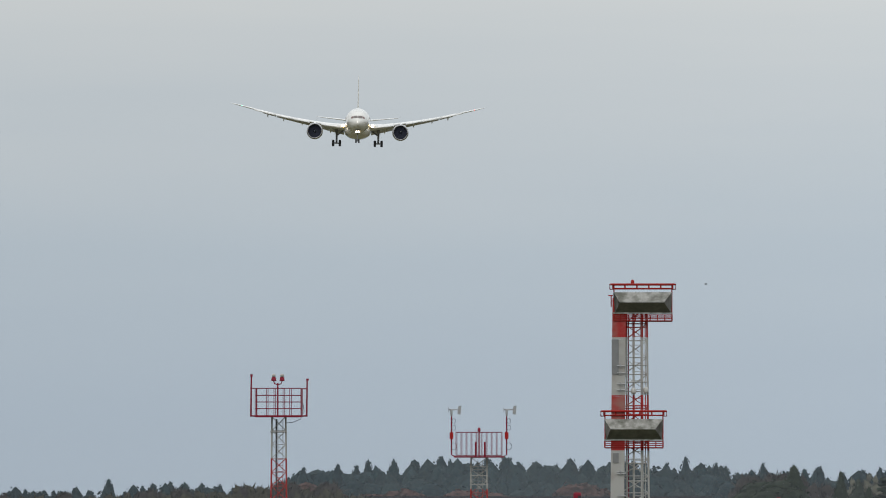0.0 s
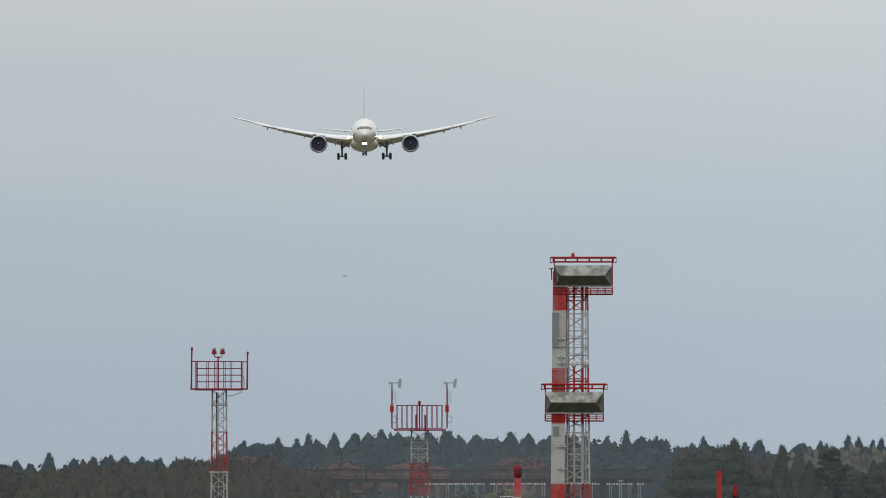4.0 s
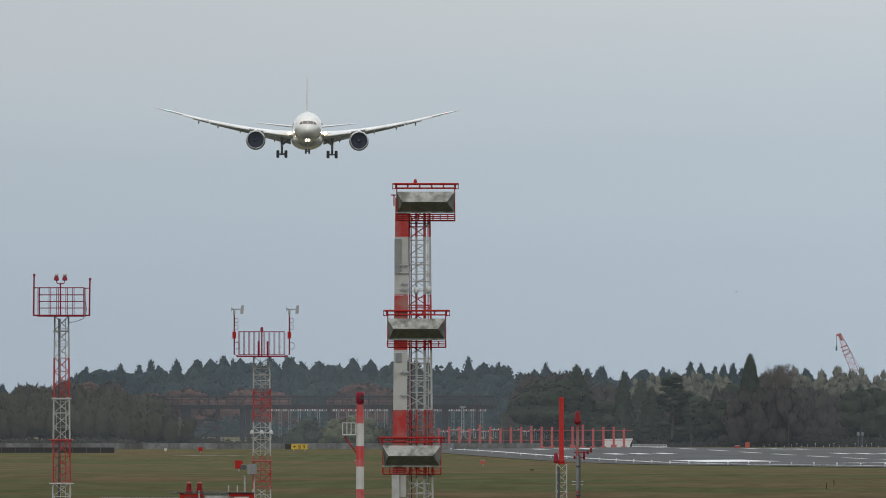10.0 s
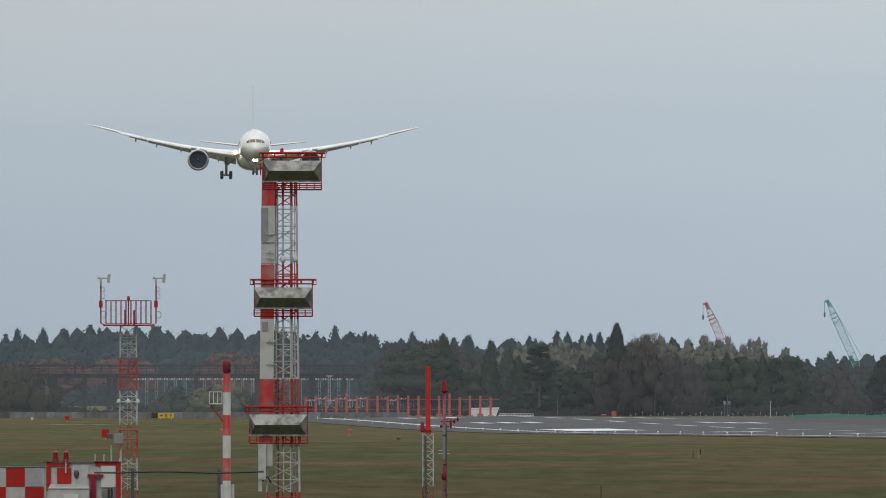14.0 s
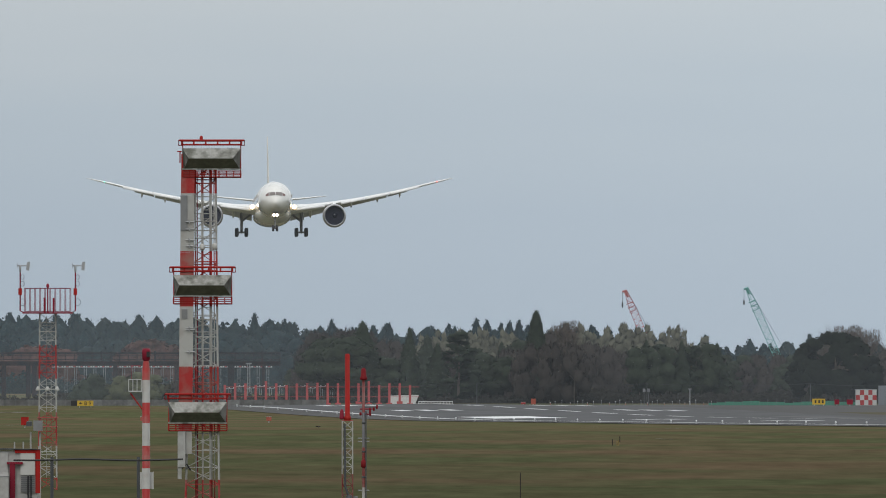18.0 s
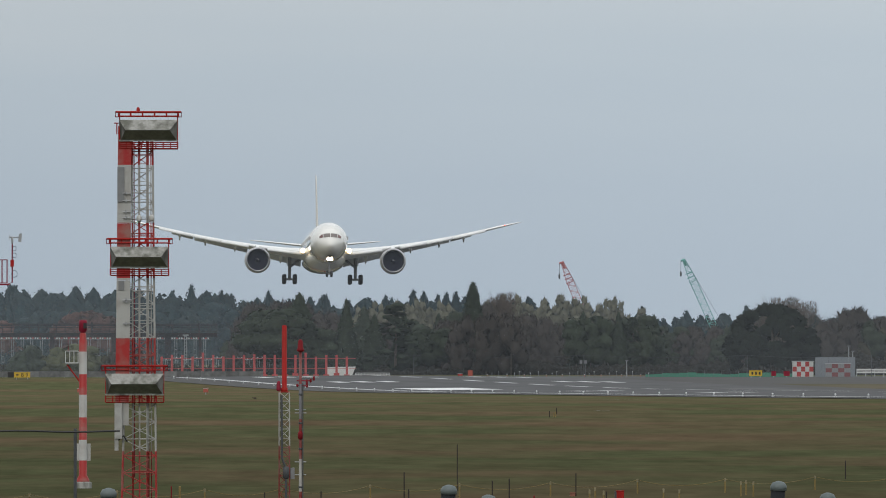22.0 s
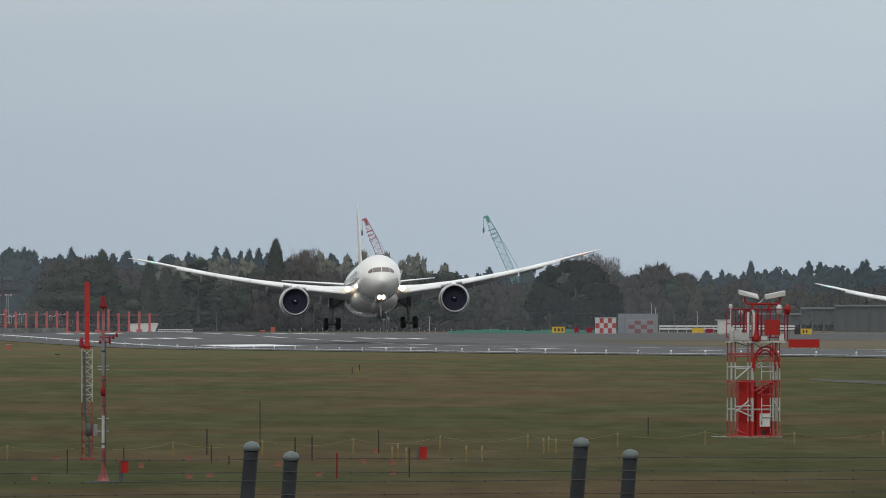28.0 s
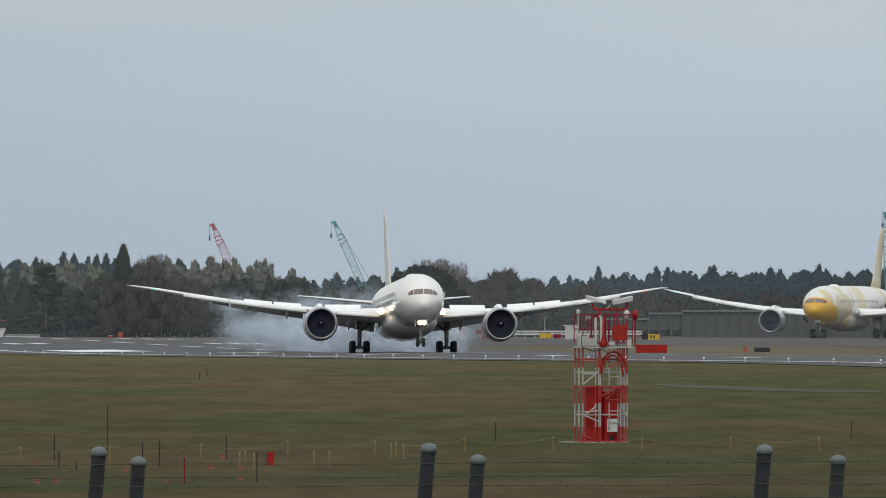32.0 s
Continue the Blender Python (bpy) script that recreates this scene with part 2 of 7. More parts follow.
def part(name, shape, mat, parent, label="", smooth=False):
    ob = new(name, shape.mesh(name, mat, smooth) if isinstance(shape, Shape) else shape)
    ob.parent = parent
    return tagged(ob, label)


def thing(name, label, category, group="", at=None, turn=0):
    ob = new(name)
    if at:
        ob.matrix_world = pose(*at, 0, 0, turn)
    return tagged(ob, label, category, group)


def solid(name, shape, mat, label, category, group="", at=None, turn=0, smooth=False):
    """A thing of one mesh."""
    ob = new(name, shape.mesh(name, mat, smooth))
    if at:
        ob.matrix_world = pose(*at, 0, 0, turn)
    return tagged(ob, label, category, group)


# ---- the lie of the land: the field is level across the runway's direction and rises and dips gently along it ----
RUN = 0.0835                       # the runway points this many radians west of straight ahead
CS, SN = math.cos(RUN), math.sin(RUN)
CENTRE, HALF = 197.0, 31.0         # centreline's distance east of the standpoint, half width
PROFILE = ((-500, 0.75), (450, 0.70), (570, 0.86), (660, 1.29), (700, 1.45), (1000, 2.3), (1220, 2.84), (1570, 2.42), (1850, 2.18), (1950, 2.06), (2060, 2.2),
           (2200, 2.72), (2340, 3.36), (2430, 3.40), (2540, 3.42), (2640, 3.80), (3000, 5.0), (4500, 7.0), (9000, 7.0))


def rise(s):
    for (a, za), (b, zb) in zip(PROFILE, PROFILE[1:]):
        if s <= b:
            break
    k = min(1, max(0, (s - a) / (b - a)))
    return za + (zb - za) * k


def level(s):
    """Height of the ground s metres along the runway's direction, its bends rounded."""
    return sum(rise(s + o) for o in (-70, -42, -14, 14, 42, 70)) / 6


def field(s, l):
    """World place on the ground from metres along the runway and metres east of the line through the standpoint."""
    return Vector((l * CS - s * SN, s * CS + l * SN, level(s)))


def ground(x, y):
    return level(y * CS - x * SN)


BEAR = 28973.0                     # bearings are counted in 1/28973 radian, 784 being straight ahead


def spot(b, d, up=0.0):
    """A place on the ground by bearing and distance ahead."""
    x = (b - 784) / BEAR * d
    return (x, d, ground(x, d) + up)


def strip(s0, s1, l0, l1, lift, ds=20.0, dl=31.0, crown=False):
    ns, nl = max(1, round((s1 - s0) / ds)), max(1, round((l1 - l0) / dl))
    sh = Shape()
    for i in range(ns + 1):
        for j in range(nl + 1):
            s, l = s0 + (s1 - s0) * i / ns, l0 + (l1 - l0) * j / nl
            p = field(s, l)
            c = 0.30 * max(0.0, 1 - abs(l - CENTRE) / HALF) if crown else 0
            sh.v.append((p.x, p.y, p.z + lift + c))
    for i in range(ns):
        for j in range(nl):
            a = i * (nl + 1) + j
            sh.f.append((a, a + 1, a + nl + 2, a + nl + 1))
    return sh


def structure(name, shape, mat, label="", category=""):
    ob = new(name, shape.mesh(name, mat))
    return tagged(ob, label, category, kind="structure")


land = Shape()
GS = [-600, -300, 0, 200] + list(range(300, 2700, 15)) + list(range(2700, 4700, 100)) + [6000, 9000]
GL = [-6000, -2500, -1000, -500] + list(range(-400, 900, 50)) + [1200, 2500, 6000]
for s in GS:
    for l in GL:
        land.v.append(tuple(field(s, l)))
for i in range(len(GS) - 1):
    for j in range(len(GL) - 1):
        a = i * len(GL) + j
        land.f.append((a, a + 1, a + len(GL) + 1, a + len(GL)))
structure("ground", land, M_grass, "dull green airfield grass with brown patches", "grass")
structure("runway", strip(-400, 2400, CENTRE - HALF, CENTRE + HALF, 0.06, 15, 31, True), M_asphalt, "dark wet asphalt runway with white markings", "runway")
structure("runway_shoulder_near", strip(-400, 2400, CENTRE - HALF - 7.5, CENTRE - HALF, 0.05, 15, 8), M_taxi, "pale worn asphalt beside the runway", "runway")
structure("runway_shoulder_far", strip(-400, 2400, CENTRE + HALF, CENTRE + HALF + 7.5, 0.05, 15, 8), M_taxi, "pale worn asphalt beside the runway", "runway")
structure("taxiway", strip(1350, 2480, 292, 330, 0.06, 15, 19), M_taxi, "grey asphalt taxiway beyond the runway", "taxiway")
M_verge = material("dry_turf_verge", (0.145, 0.130, 0.098), 0.95, grain=0.4, vary=0.35, stain=(0.085, 0.085, 0.05), stain_scale=0.03, shine=0.0)
structure("verge", strip(1350, 2196, CENTRE + HALF + 7.5, 292, 0.03, 15, 30), M_verge, "dry brown turf between runway and taxiway", "grass")
structure("overrun", strip(2400, 2500, CENTRE - HALF + 22, 330, 0.05, 15, 30), M_taxi, "grey asphalt overrun beyond the runway's end", "runway")
structure("taxiway_link", strip(2196, 2430, CENTRE + HALF + 7.5, 292, 0.045, 15, 30), M_taxi, "grey asphalt apron between runway and taxiway", "taxiway")


def mark(name, s0, s1, l0, l1, paint=M_marking):
    sh = strip(s0, s1, l0, l1, 0.085, 15, 3, True)
    return structure(name, sh, paint, "white painted runway marking" if paint is M_marking else "rubber-blackened worn runway marking", "runway marking")


for k in range(46):
    mark("centreline_dash", 2400 - 50 * k, 2400 - 50 * k + 30, CENTRE - 0.45, CENTRE + 0.45)
mark("edge_line", -400, 2372, CENTRE - 29.5, CENTRE - 28.6)
mark("edge_line", -400, 1780, CENTRE + 28.6, CENTRE + 29.5)
for s0, n in ((2334, 3), (2200, 3), (1890, 2), (1740, 2), (1590, 1), (1440, 1)):
    for side in (-1, 1):
        for i in range(n):
            c = CENTRE + side * (11.0 + 3.3 * i + 1)
            mark("touchdown_bar", s0, s0 + 22.5, c - 0.9, c + 0.9)
M_worn = material("rubber_blackened_paint", (0.10, 0.10, 0.102), 0.6, grain=1.2, vary=0.3, stain=(0.05, 0.05, 0.055), stain_scale=0.3, shine=0.1)
for side in (-1, 1):
    mark("aiming_mark", 2000, 2057, CENTRE + side * 19.5 - 4.7, CENTRE + side * 19.5 + 4.3, M_worn if side > 0 else M_marking)

# pale bare streaks in the grass
M_bare = material("bare_pale_soil", (0.19, 0.185, 0.155), 0.95, grain=0.5, vary=0.4, stain=(0.09, 0.09, 0.055), stain_scale=0.2, shine=0.0)
for b0, b1, d, deep in ((-52, 14, 1536, 9), (-92, 46, 2208, 16), (-30, 60, 1575, 5), (1010, 1052, 1420, 8), (1150, 1230, 1330, 5), (1146, 1180, 1108, 2.2)):
    patch = Shape()
    for i in range(25):
        k = i / 24
        wob = 0.55 + 0.45 * math.sin(7 * k + d) * math.sin(17 * k)
        half = deep * math.sin(math.pi * k) ** 0.6 * wob + 0.15
        for e in (d - half, d + half):
            x, y, z = spot(b0 + (b1 - b0) * k, e + 5 * math.sin(3 * k + b0))
            patch.v.append((x, y, z + 0.03))
    patch.f = [(2 * i, 2 * i + 2, 2 * i + 3, 2 * i + 1) for i in range(24)]
    structure("bare_patch", patch, M_bare, "pale bare streak of soil in the grass", "soil")


# the landing: seconds, place of the engines' middle, pitch, bank and heading in degrees
FLIGHT = (
    (0, -124.07, 3871.1, 100.76, 0.00, 1.12, 1.84), (1, -118.15, 3805.0, 96.93, 0.04, 0.40, 1.80),
    (2, -112.35, 3739.1, 93.12, 0.09, 0.02, 1.77), (3, -106.61, 3673.2, 89.43, 0.13, -0.11, 1.74),
    (3.5, -103.76, 3640.3, 87.61, 0.16, -0.32, 1.72), (5.5, -92.92, 3508.9, 80.05, 0.24, -0.35, 1.65),
    (6, -90.36, 3476.1, 78.18, 0.27, 0.06, 1.64), (7, -85.22, 3410.6, 74.39, 0.31, 0.39, 1.60),
    (8, -80.27, 3345.3, 70.72, 0.36, 0.27, 1.56), (9, -75.30, 3280.1, 66.97, 0.40, 0.44, 1.53),
    (10, -70.22, 3215.0, 63.24, 0.43, 0.49, 1.50), (11, -65.25, 3150.1, 59.73, 0.45, 0.45, 1.49),
    (12, -60.22, 3085.4, 56.35, 0.47, 0.38, 1.48), (13, -55.16, 3020.9, 53.12, 0.50, 0.44, 1.50),
    (14, -50.05, 2956.5, 49.42, 0.55, 0.51, 1.57), (15, -44.69, 2892.4, 45.62, 0.60, 0.56, 1.67),
    (15.5, -42.02, 2860.4, 43.82, 0.63, 0.56, 1.72), (17.5, -31.85, 2732.9, 36.33, 0.98, 0.02, 1.93),
    (18, -29.33, 2701.2, 34.50, 1.06, -0.08, 1.98), (19, -24.39, 2638.0, 30.92, 1.23, -0.22, 2.09),
    (20, -19.52, 2575.0, 27.67, 1.40, 0.73, 2.22), (21, -14.55, 2512.2, 24.30, 1.58, 1.51, 2.35),
    (22, -9.29, 2449.8, 20.90, 1.75, 0.47, 2.47), (23, -4.04, 2387.6, 17.40, 1.80, -0.14, 2.50),
    (24, 1.25, 2325.7, 14.18, 2.22, 0.48, 2.32), (24.5, 3.90, 2294.9, 12.99, 2.25, 0.66, 2.28),
    (26.5, 14.95, 2172.3, 10.38, 2.30, 0.58, 2.80), (27, 17.77, 2141.9, 9.68, 2.32, -0.02, 2.70),
    (28, 23.44, 2081.2, 8.10, 2.45, -1.11, 2.25), (28.5, 26.25, 2051.0, 7.37, 2.75, -1.83, 2.10),
    (29, 28.98, 2020.9, 6.74, 3.15, -2.12, 1.95), (29.5, 31.52, 1990.9, 6.29, 3.50, -1.62, 1.65),
    (30, 33.88, 1961.0, 6.07, 3.65, -0.67, 1.45), (30.5, 36.09, 1931.2, 6.01, 3.22, -0.10, 1.48),
    (31, 38.17, 1901.4, 5.95, 2.65, -0.02, 1.65), (31.5, 40.13, 1871.8, 5.88, 2.20, 0.07, 2.35),
    (32, 42.00, 1842.2, 5.77, 1.80, 0.21, 3.10),
)


# ---- the landing airliner: origin midway between the engine inlets, nose towards -y ----
M_fuse = material("aircraft_white", (0.80, 0.79, 0.755), 0.16, grain=0.6, vary=0.05, stain=(0.70, 0.69, 0.655), stain_scale=0.25, stain_amount=0.5)
coat = M_fuse.node_tree.nodes["Principled BSDF"]
coat.inputs["Coat Weight"].default_value, coat.inputs["Coat Roughness"].default_value = 0.7, 0.04
M_wing = material("aircraft_light_grey", (0.85, 0.86, 0.86), 0.38, grain=0.7, vary=0.08)
M_cabin = material("cabin_window_glass", (0.46, 0.46, 0.46), 0.2, grain=3, vary=0.1)
M_flap = material("flap_grey", (0.64, 0.65, 0.66), 0.45, grain=0.8, vary=0.12)
M_lip = material("polished_inlet_lip", (0.40, 0.40, 0.42), 0.36, 0.85, grain=2, vary=0.08)
M_fan = material("dark_fan", (0.028, 0.030, 0.046), 0.9, 0.0, shine=0.0, grain=6, vary=0.4)
# the brownish reflection in the panes is painted into both glass colours
M_cockpit = material("cockpit_glass", (0.19, 0.165, 0.155), 0.10, grain=2, vary=0.2)
M_sideglass = material("brown_reflection_side_glass", (0.17, 0.085, 0.080), 0.10, grain=2, vary=0.2)
M_strut = material("landing_gear_paint", (0.22, 0.22, 0.22), 0.5, grain=5, vary=0.3)
M_bright = material("landing_lamp", (1.0, 0.86, 0.62), 0.4, emit=30, grain=2, vary=0.02)
# lamp rims and housings glow amber to imitate the halo round the lamps
M_amber = material("halo_lamp_rim", (1.0, 0.72, 0.36), 0.4, emit=1.0, grain=2, vary=0.02)
M_green = material("green_wingtip_lamp", (0.10, 1.0, 0.55), 0.4, emit=2.5, grain=2, vary=0.02)
M_beacon = material("beacon_glass", (0.40, 0.03, 0.02), 0.3, grain=2, vary=0.05)
M_cowl = material("engine_cowl_grey", (0.56, 0.56, 0.57), 0.35, grain=0.8, vary=0.08)
M_redlamp = material("red_lamp", (1.0, 0.06, 0.04), 0.4, emit=4, grain=2, vary=0.02)

AXIS = 2.35                        # height of the fuselage axis over the engines
STATIONS = ((-19.0, 0.05, -0.75), (-18.85, 0.42, -0.72), (-18.3, 0.95, -0.62), (-17.4, 1.50, -0.45), (-16.2, 1.98, -0.26), (-14.6, 2.42, -0.10), (-12.6, 2.72, -0.02),
            (-10.0, 2.88, 0), (-6, 2.91, 0), (0, 2.91, 0), (8, 2.91, 0), (16, 2.91, 0), (21, 2.86, 0.05), (26, 2.62, 0.25), (31, 2.15, 0.62), (36, 1.50, 1.12), (40, 0.90, 1.55), (43.2, 0.35, 1.85))


def skin(x, z):
    """How far aft the nose's surface lies at that width and height."""
    for (ya, ra, za), (yb, rb, zb) in zip(STATIONS, STATIONS[1:8]):
        for k in range(60):
            t = k / 60
            if math.hypot(x, (z - AXIS - za - (zb - za) * t) / 1.02) <= ra + (rb - ra) * t:
                return ya + (yb - ya) * t
    return STATIONS[7][0]


def round_ring(y, r, z, n=28, squash=1.0):
    return [(r * math.cos(2 * math.pi * i / n), y, z + squash * r * math.sin(2 * math.pi * i / n)) for i in range(n)]


def aerofoil(x, le, chord, z, thick, twist=0.0):
    ring = []
    for c, h in ((0, 0), (0.02, 0.35), (0.08, 0.62), (0.25, 0.9), (0.45, 0.88), (0.7, 0.55), (1, 0.04), (1, -0.04), (0.7, -0.28), (0.45, -0.55), (0.25, -0.62), (0.08, -0.42), (0.02, -0.22)):
        ring.append((x, le + c * chord, z + h * thick * chord * 0.55 - (c - 0.3) * chord * math.tan(radians(twist))))
    return ring


WING = ((0.0, -2.0, 14.6, 0.75, 0.15, 3), (2.9, -0.4, 13.0, 0.95, 0.145, 3), (6.0, 1.7, 10.3, 1.35, 0.13, 2.5), (10.1, 4.3, 7.6, 2.05, 0.12, 2), (15, 7.6, 5.9, 3.00, 0.11, 1.5), (20, 11.0, 4.6, 4.10, 0.115, 1),
        (24, 13.7, 3.6, 5.08, 0.135, 0.5), (26.6, 15.5, 2.9, 5.78, 0.15, 0), (28.5, 17.2, 1.9, 6.27, 0.17, 0), (29.7, 18.9, 1.0, 6.60, 0.20, 0), (30.6, 20.6, 0.25, 6.84, 0.12, 0))


def wing_at(x):
    for a, b in zip(WING, WING[1:]):
        if x <= b[0]:
            k = (x - a[0]) / (b[0] - a[0])
            return [a[i] + (b[i] - a[i]) * k for i in range(6)]


def wheel_set(parent, name, x, y, z, r, width, gap, rows):
    """Wheels of one gear leg as parts of it."""
    for dy in rows:
        for side in (-1, 1):
            w = Shape().lathe(((0.4 * r, -0.5), (0.82 * r, -0.5), (r, -0.3), (r, 0.3), (0.82 * r, 0.5), (0.4 * r, 0.5)), axis="X", n=20)
            w.v = [(vx * width + x + side * gap, vy + y + dy, vz + z) for vx, vy, vz in w.v]
            part("wheel", w, M_rubber, parent, "black rubber aircraft tyre", True)
        part("axle", Shape().tube((x - gap, y + dy, z), (x + gap, y + dy, z), 0.14), M_strut, parent)


def airliner(label, paint, lamp, glow, tail_paint):
    plane = thing("airliner", label, "airliner")
    body = part("fuselage", Shape().loft([round_ring(y, r, AXIS + dz, squash=1.02) for y, r, dz in STATIONS]), paint, plane, "glossy off-white fuselage", True)
    belly = Shape().loft([[(x, y, AXIS - 1.35 + 0.55 * z - dip) for x, _, z in round_ring(0, r, 0)] for y, r, dip in ((-6, 0.6, 0.4), (-4, 2.0, 0.5), (0, 2.95, 0.75), (6, 3.15, 0.9), (13, 3.1, 0.9), (17, 2.2, 0.6), (20, 0.6, 0.3))])
    part("belly_fairing", belly, paint, plane, "", True)
    for x0, x1 in ((-1.62, -1.12), (-1.04, -0.05), (0.05, 1.04), (1.12, 1.62)):
        g = Shape()
        cols = [x0 + (x1 - x0) * i / 4 for i in range(5)]
        for x in cols:
            for k in range(4):
                z = 0.42 + 0.56 * (1 - 0.9 * max(0, abs(x) - 1.12)) * k / 3 - 0.06 * x * x
                y = skin(x, AXIS + z)
                g.v += [(x, y - 0.05, AXIS + z + 0.03), (x, y + 0.15, AXIS + z - 0.02)]
        for i in range(4):
            for k in range(3):
                q = (i * 4 + k) * 2
                g.f += [(q, q + 8, q + 10, q + 2), (q + 1, q + 3, q + 11, q + 9)]
            g.f += [(i * 8, i * 8 + 1, i * 8 + 9, i * 8 + 8), (i * 8 + 6, i * 8 + 14, i * 8 + 15, i * 8 + 7)]
        g.f += [(0, 2, 3, 1), (2, 4, 5, 3), (4, 6, 7, 5), (32, 33, 35, 34), (34, 35, 37, 36), (36, 37, 39, 38)]
        part("cockpit_window", g, M_cockpit if abs(x0 + x1) < 1.5 else M_sideglass, body, "dark cockpit glass")
    part("antenna_dome", Shape().loft([round_ring(y, r, AXIS + 2.86, 16, 0.45) for y, r in ((-3.6, 0.1), (-3.2, 0.5), (-2.4, 0.75), (-1.2, 0.75), (0.0, 0.4), (0.6, 0.1))]), M_wing, body, "low antenna dome", True)
    fin = Shape()
    fin.loft([[(h * chord * 0.026, le + c * chord, z) for c, h in ((0, 0), (0.08, 0.5), (0.3, 0.9), (0.6, 0.7), (1, 0.05), (1, -0.05), (0.6, -0.7), (0.3, -0.9), (0.08, -0.5))]
              for z, le, chord in ((AXIS + 2.2, 28.5, 9.6), (AXIS + 3.6, 31.0, 7.9), (AXIS + 7.0, 34.2, 5.9), (AXIS + 10.8, 37.5, 4.2), (AXIS + 12.05, 39.1, 2.9))])
    part("tail_fin", fin, tail_paint, plane, "pale beige upright tail fin", True)
    for side in (-1, 1):
        tail = Shape().loft([aerofoil(side * x, le, chord, AXIS + 0.95 + z, 0.09, -1) for x, le, chord, z in ((0.5, 32.5, 6.6, 0), (4, 35.2, 4.8, 0.42), (8, 38.3, 3.0, 0.9), (9.9, 39.9, 1.6, 1.12))])
        part("tailplane", tail, M_wing, plane, "", True)
        wing = part("wing", Shape().loft([aerofoil(side * w[0], *w[1:]) for w in WING]), M_wing, plane, "light grey swept wing with raked tip", True)
        WINGS.append((wing, side))
        # slats ahead of the leading edge, flaps lowered behind, with their fairings
        for x0, x1 in ((3.6, 8.6), (11.4, 15.45), (15.47, 19.65), (19.67, 24.6)):
            rings = []
            for x in (x0, x1):
                _, le, chord, z, th, tw = wing_at(x)
                rings.append([(side * x, le - 0.14 + c, z - 0.05 + h * 0.8 + 0.004 * chord) for c, h in ((-0.16, -0.34), (-0.05, 0.06), (0.45, 0.30), (0.75, 0.34), (0.55, 0.12), (0.25, -0.30))])
            part("slat", Shape().loft(rings), M_wing, wing, "pale leading-edge slat", True)
        for x0, x1, k in ((3.2, 9.2, 0.27), (9.5, 11.0, 0.22), (11.3, 19.2, 0.25), (19.4, 22.6, 0.2)):
            rings = []
            for x in (x0, x1):
                _, le, chord, z, th, tw = wing_at(x)
                te, drop = le + chord, 0.035 * chord
                fl = k * chord
                rings.append([(side * x, te - 0.3 + c * fl * 0.9, z - drop + 0.06 - c * fl * 0.30 + h) for c, h in ((0, 0.0), (0.1, 0.14), (0.4, 0.16), (1, 0.02), (1, -0.03), (0.4, -0.08), (0.1, -0.12))])
            part("flap", Shape().loft(rings), M_flap, wing, "lowered grey flap", True)
        for x in (6.4, 13.2, 17.6, 21.4):
            _, le, chord, z, th, tw = wing_at(x)
            y0 = le + 0.45 * chord
            s = 0.58 if x > 12 else 0.8
            canoe = Shape().loft([[(side * x + r * s * math.cos(a), y, z - 0.035 * chord - dz * s + 1.5 * r * s * math.sin(a)) for a in [2 * math.pi * i / 10 for i in range(10)]]
                                  for y, r, dz in ((y0, 0.05, 0.1), (y0 + 0.9, 0.24, 0.35), (y0 + 2.4, 0.30, 0.55), (y0 + 4.0 * s, 0.24, 0.95), (y0 + 5.4 * s, 0.04, 1.5))])
            part("flap_fairing", canoe, M_wing, wing, "", True)
        for i, (x0, x1) in enumerate(((5.0, 9.0), (11.6, 14.6), (14.8, 17.8))):
            _, la, ca, za, _, _ = wing_at(x0)
            _, lb, cb, zb, _, _ = wing_at(x1)
            hinge = (side * x0, la + 0.66 * ca, za + 0.055 * ca)
            panel = Shape()
            tip = (side * (x1 - x0), lb + 0.66 * cb - la - 0.66 * ca, zb + 0.055 * cb - za - 0.055 * ca)
            panel.add([(0, 0, 0), tip, (tip[0], tip[1] + 0.11 * cb, tip[2] - 0.012 * cb), (0, 0.11 * ca, -0.012 * ca)] + [(0, 0, -0.05), (tip[0], tip[1], tip[2] - 0.05), (tip[0], tip[1] + 0.11 * cb, tip[2] - 0.012 * cb - 0.03), (0, 0.11 * ca, -0.012 * ca - 0.03)],
                      [(0, 1, 2, 3), (7, 6, 5, 4), (0, 4, 5, 1), (1, 5, 6, 2), (2, 6, 7, 3), (3, 7, 4, 0)])
            sp = part("spoiler", panel, M_wing, wing, "hinged pale wing spoiler")
            sp.matrix_local = pose(*hinge)
            SPOILERS.append((sp, hinge, tip))
        _, le, chord, z, _, _ = wing_at(27.6)
        part("navigation_lamp", Shape().lathe(((0.02, -0.15), (0.08, -0.05), (0.1, 0.1), (0.02, 0.3)), (side * 27.6, le + 0.05, z + 0.05), "Y", 10), M_green if side < 0 else M_redlamp, wing, "glowing wingtip lamp", True)
        # engine: cowl, polished lip, fan, spinner, pylon
        ex = side * 10.15
        eng = part("engine", Shape().lathe(((1.62, 0.0), (1.72, -0.02), (1.82, 0.18), (1.92, 0.8), (1.95, 2.0), (1.88, 3.4), (1.62, 4.8), (1.58, 4.8), (1.50, 3.0), (1.56, 1.2), (1.56, 0.5)), (ex, 0, 0), "Y", 32, False), M_cowl, plane, "light grey engine cowl", True)
        part("inlet_lip", Shape().lathe(((1.54, 0.5), (1.57, 0.1), (1.65, -0.06), (1.74, -0.02), (1.82, 0.16), (1.85, 0.3)), (ex, -0.02, 0), "Y", 32, False), M_lip, eng, "bare metal inlet lip", True)
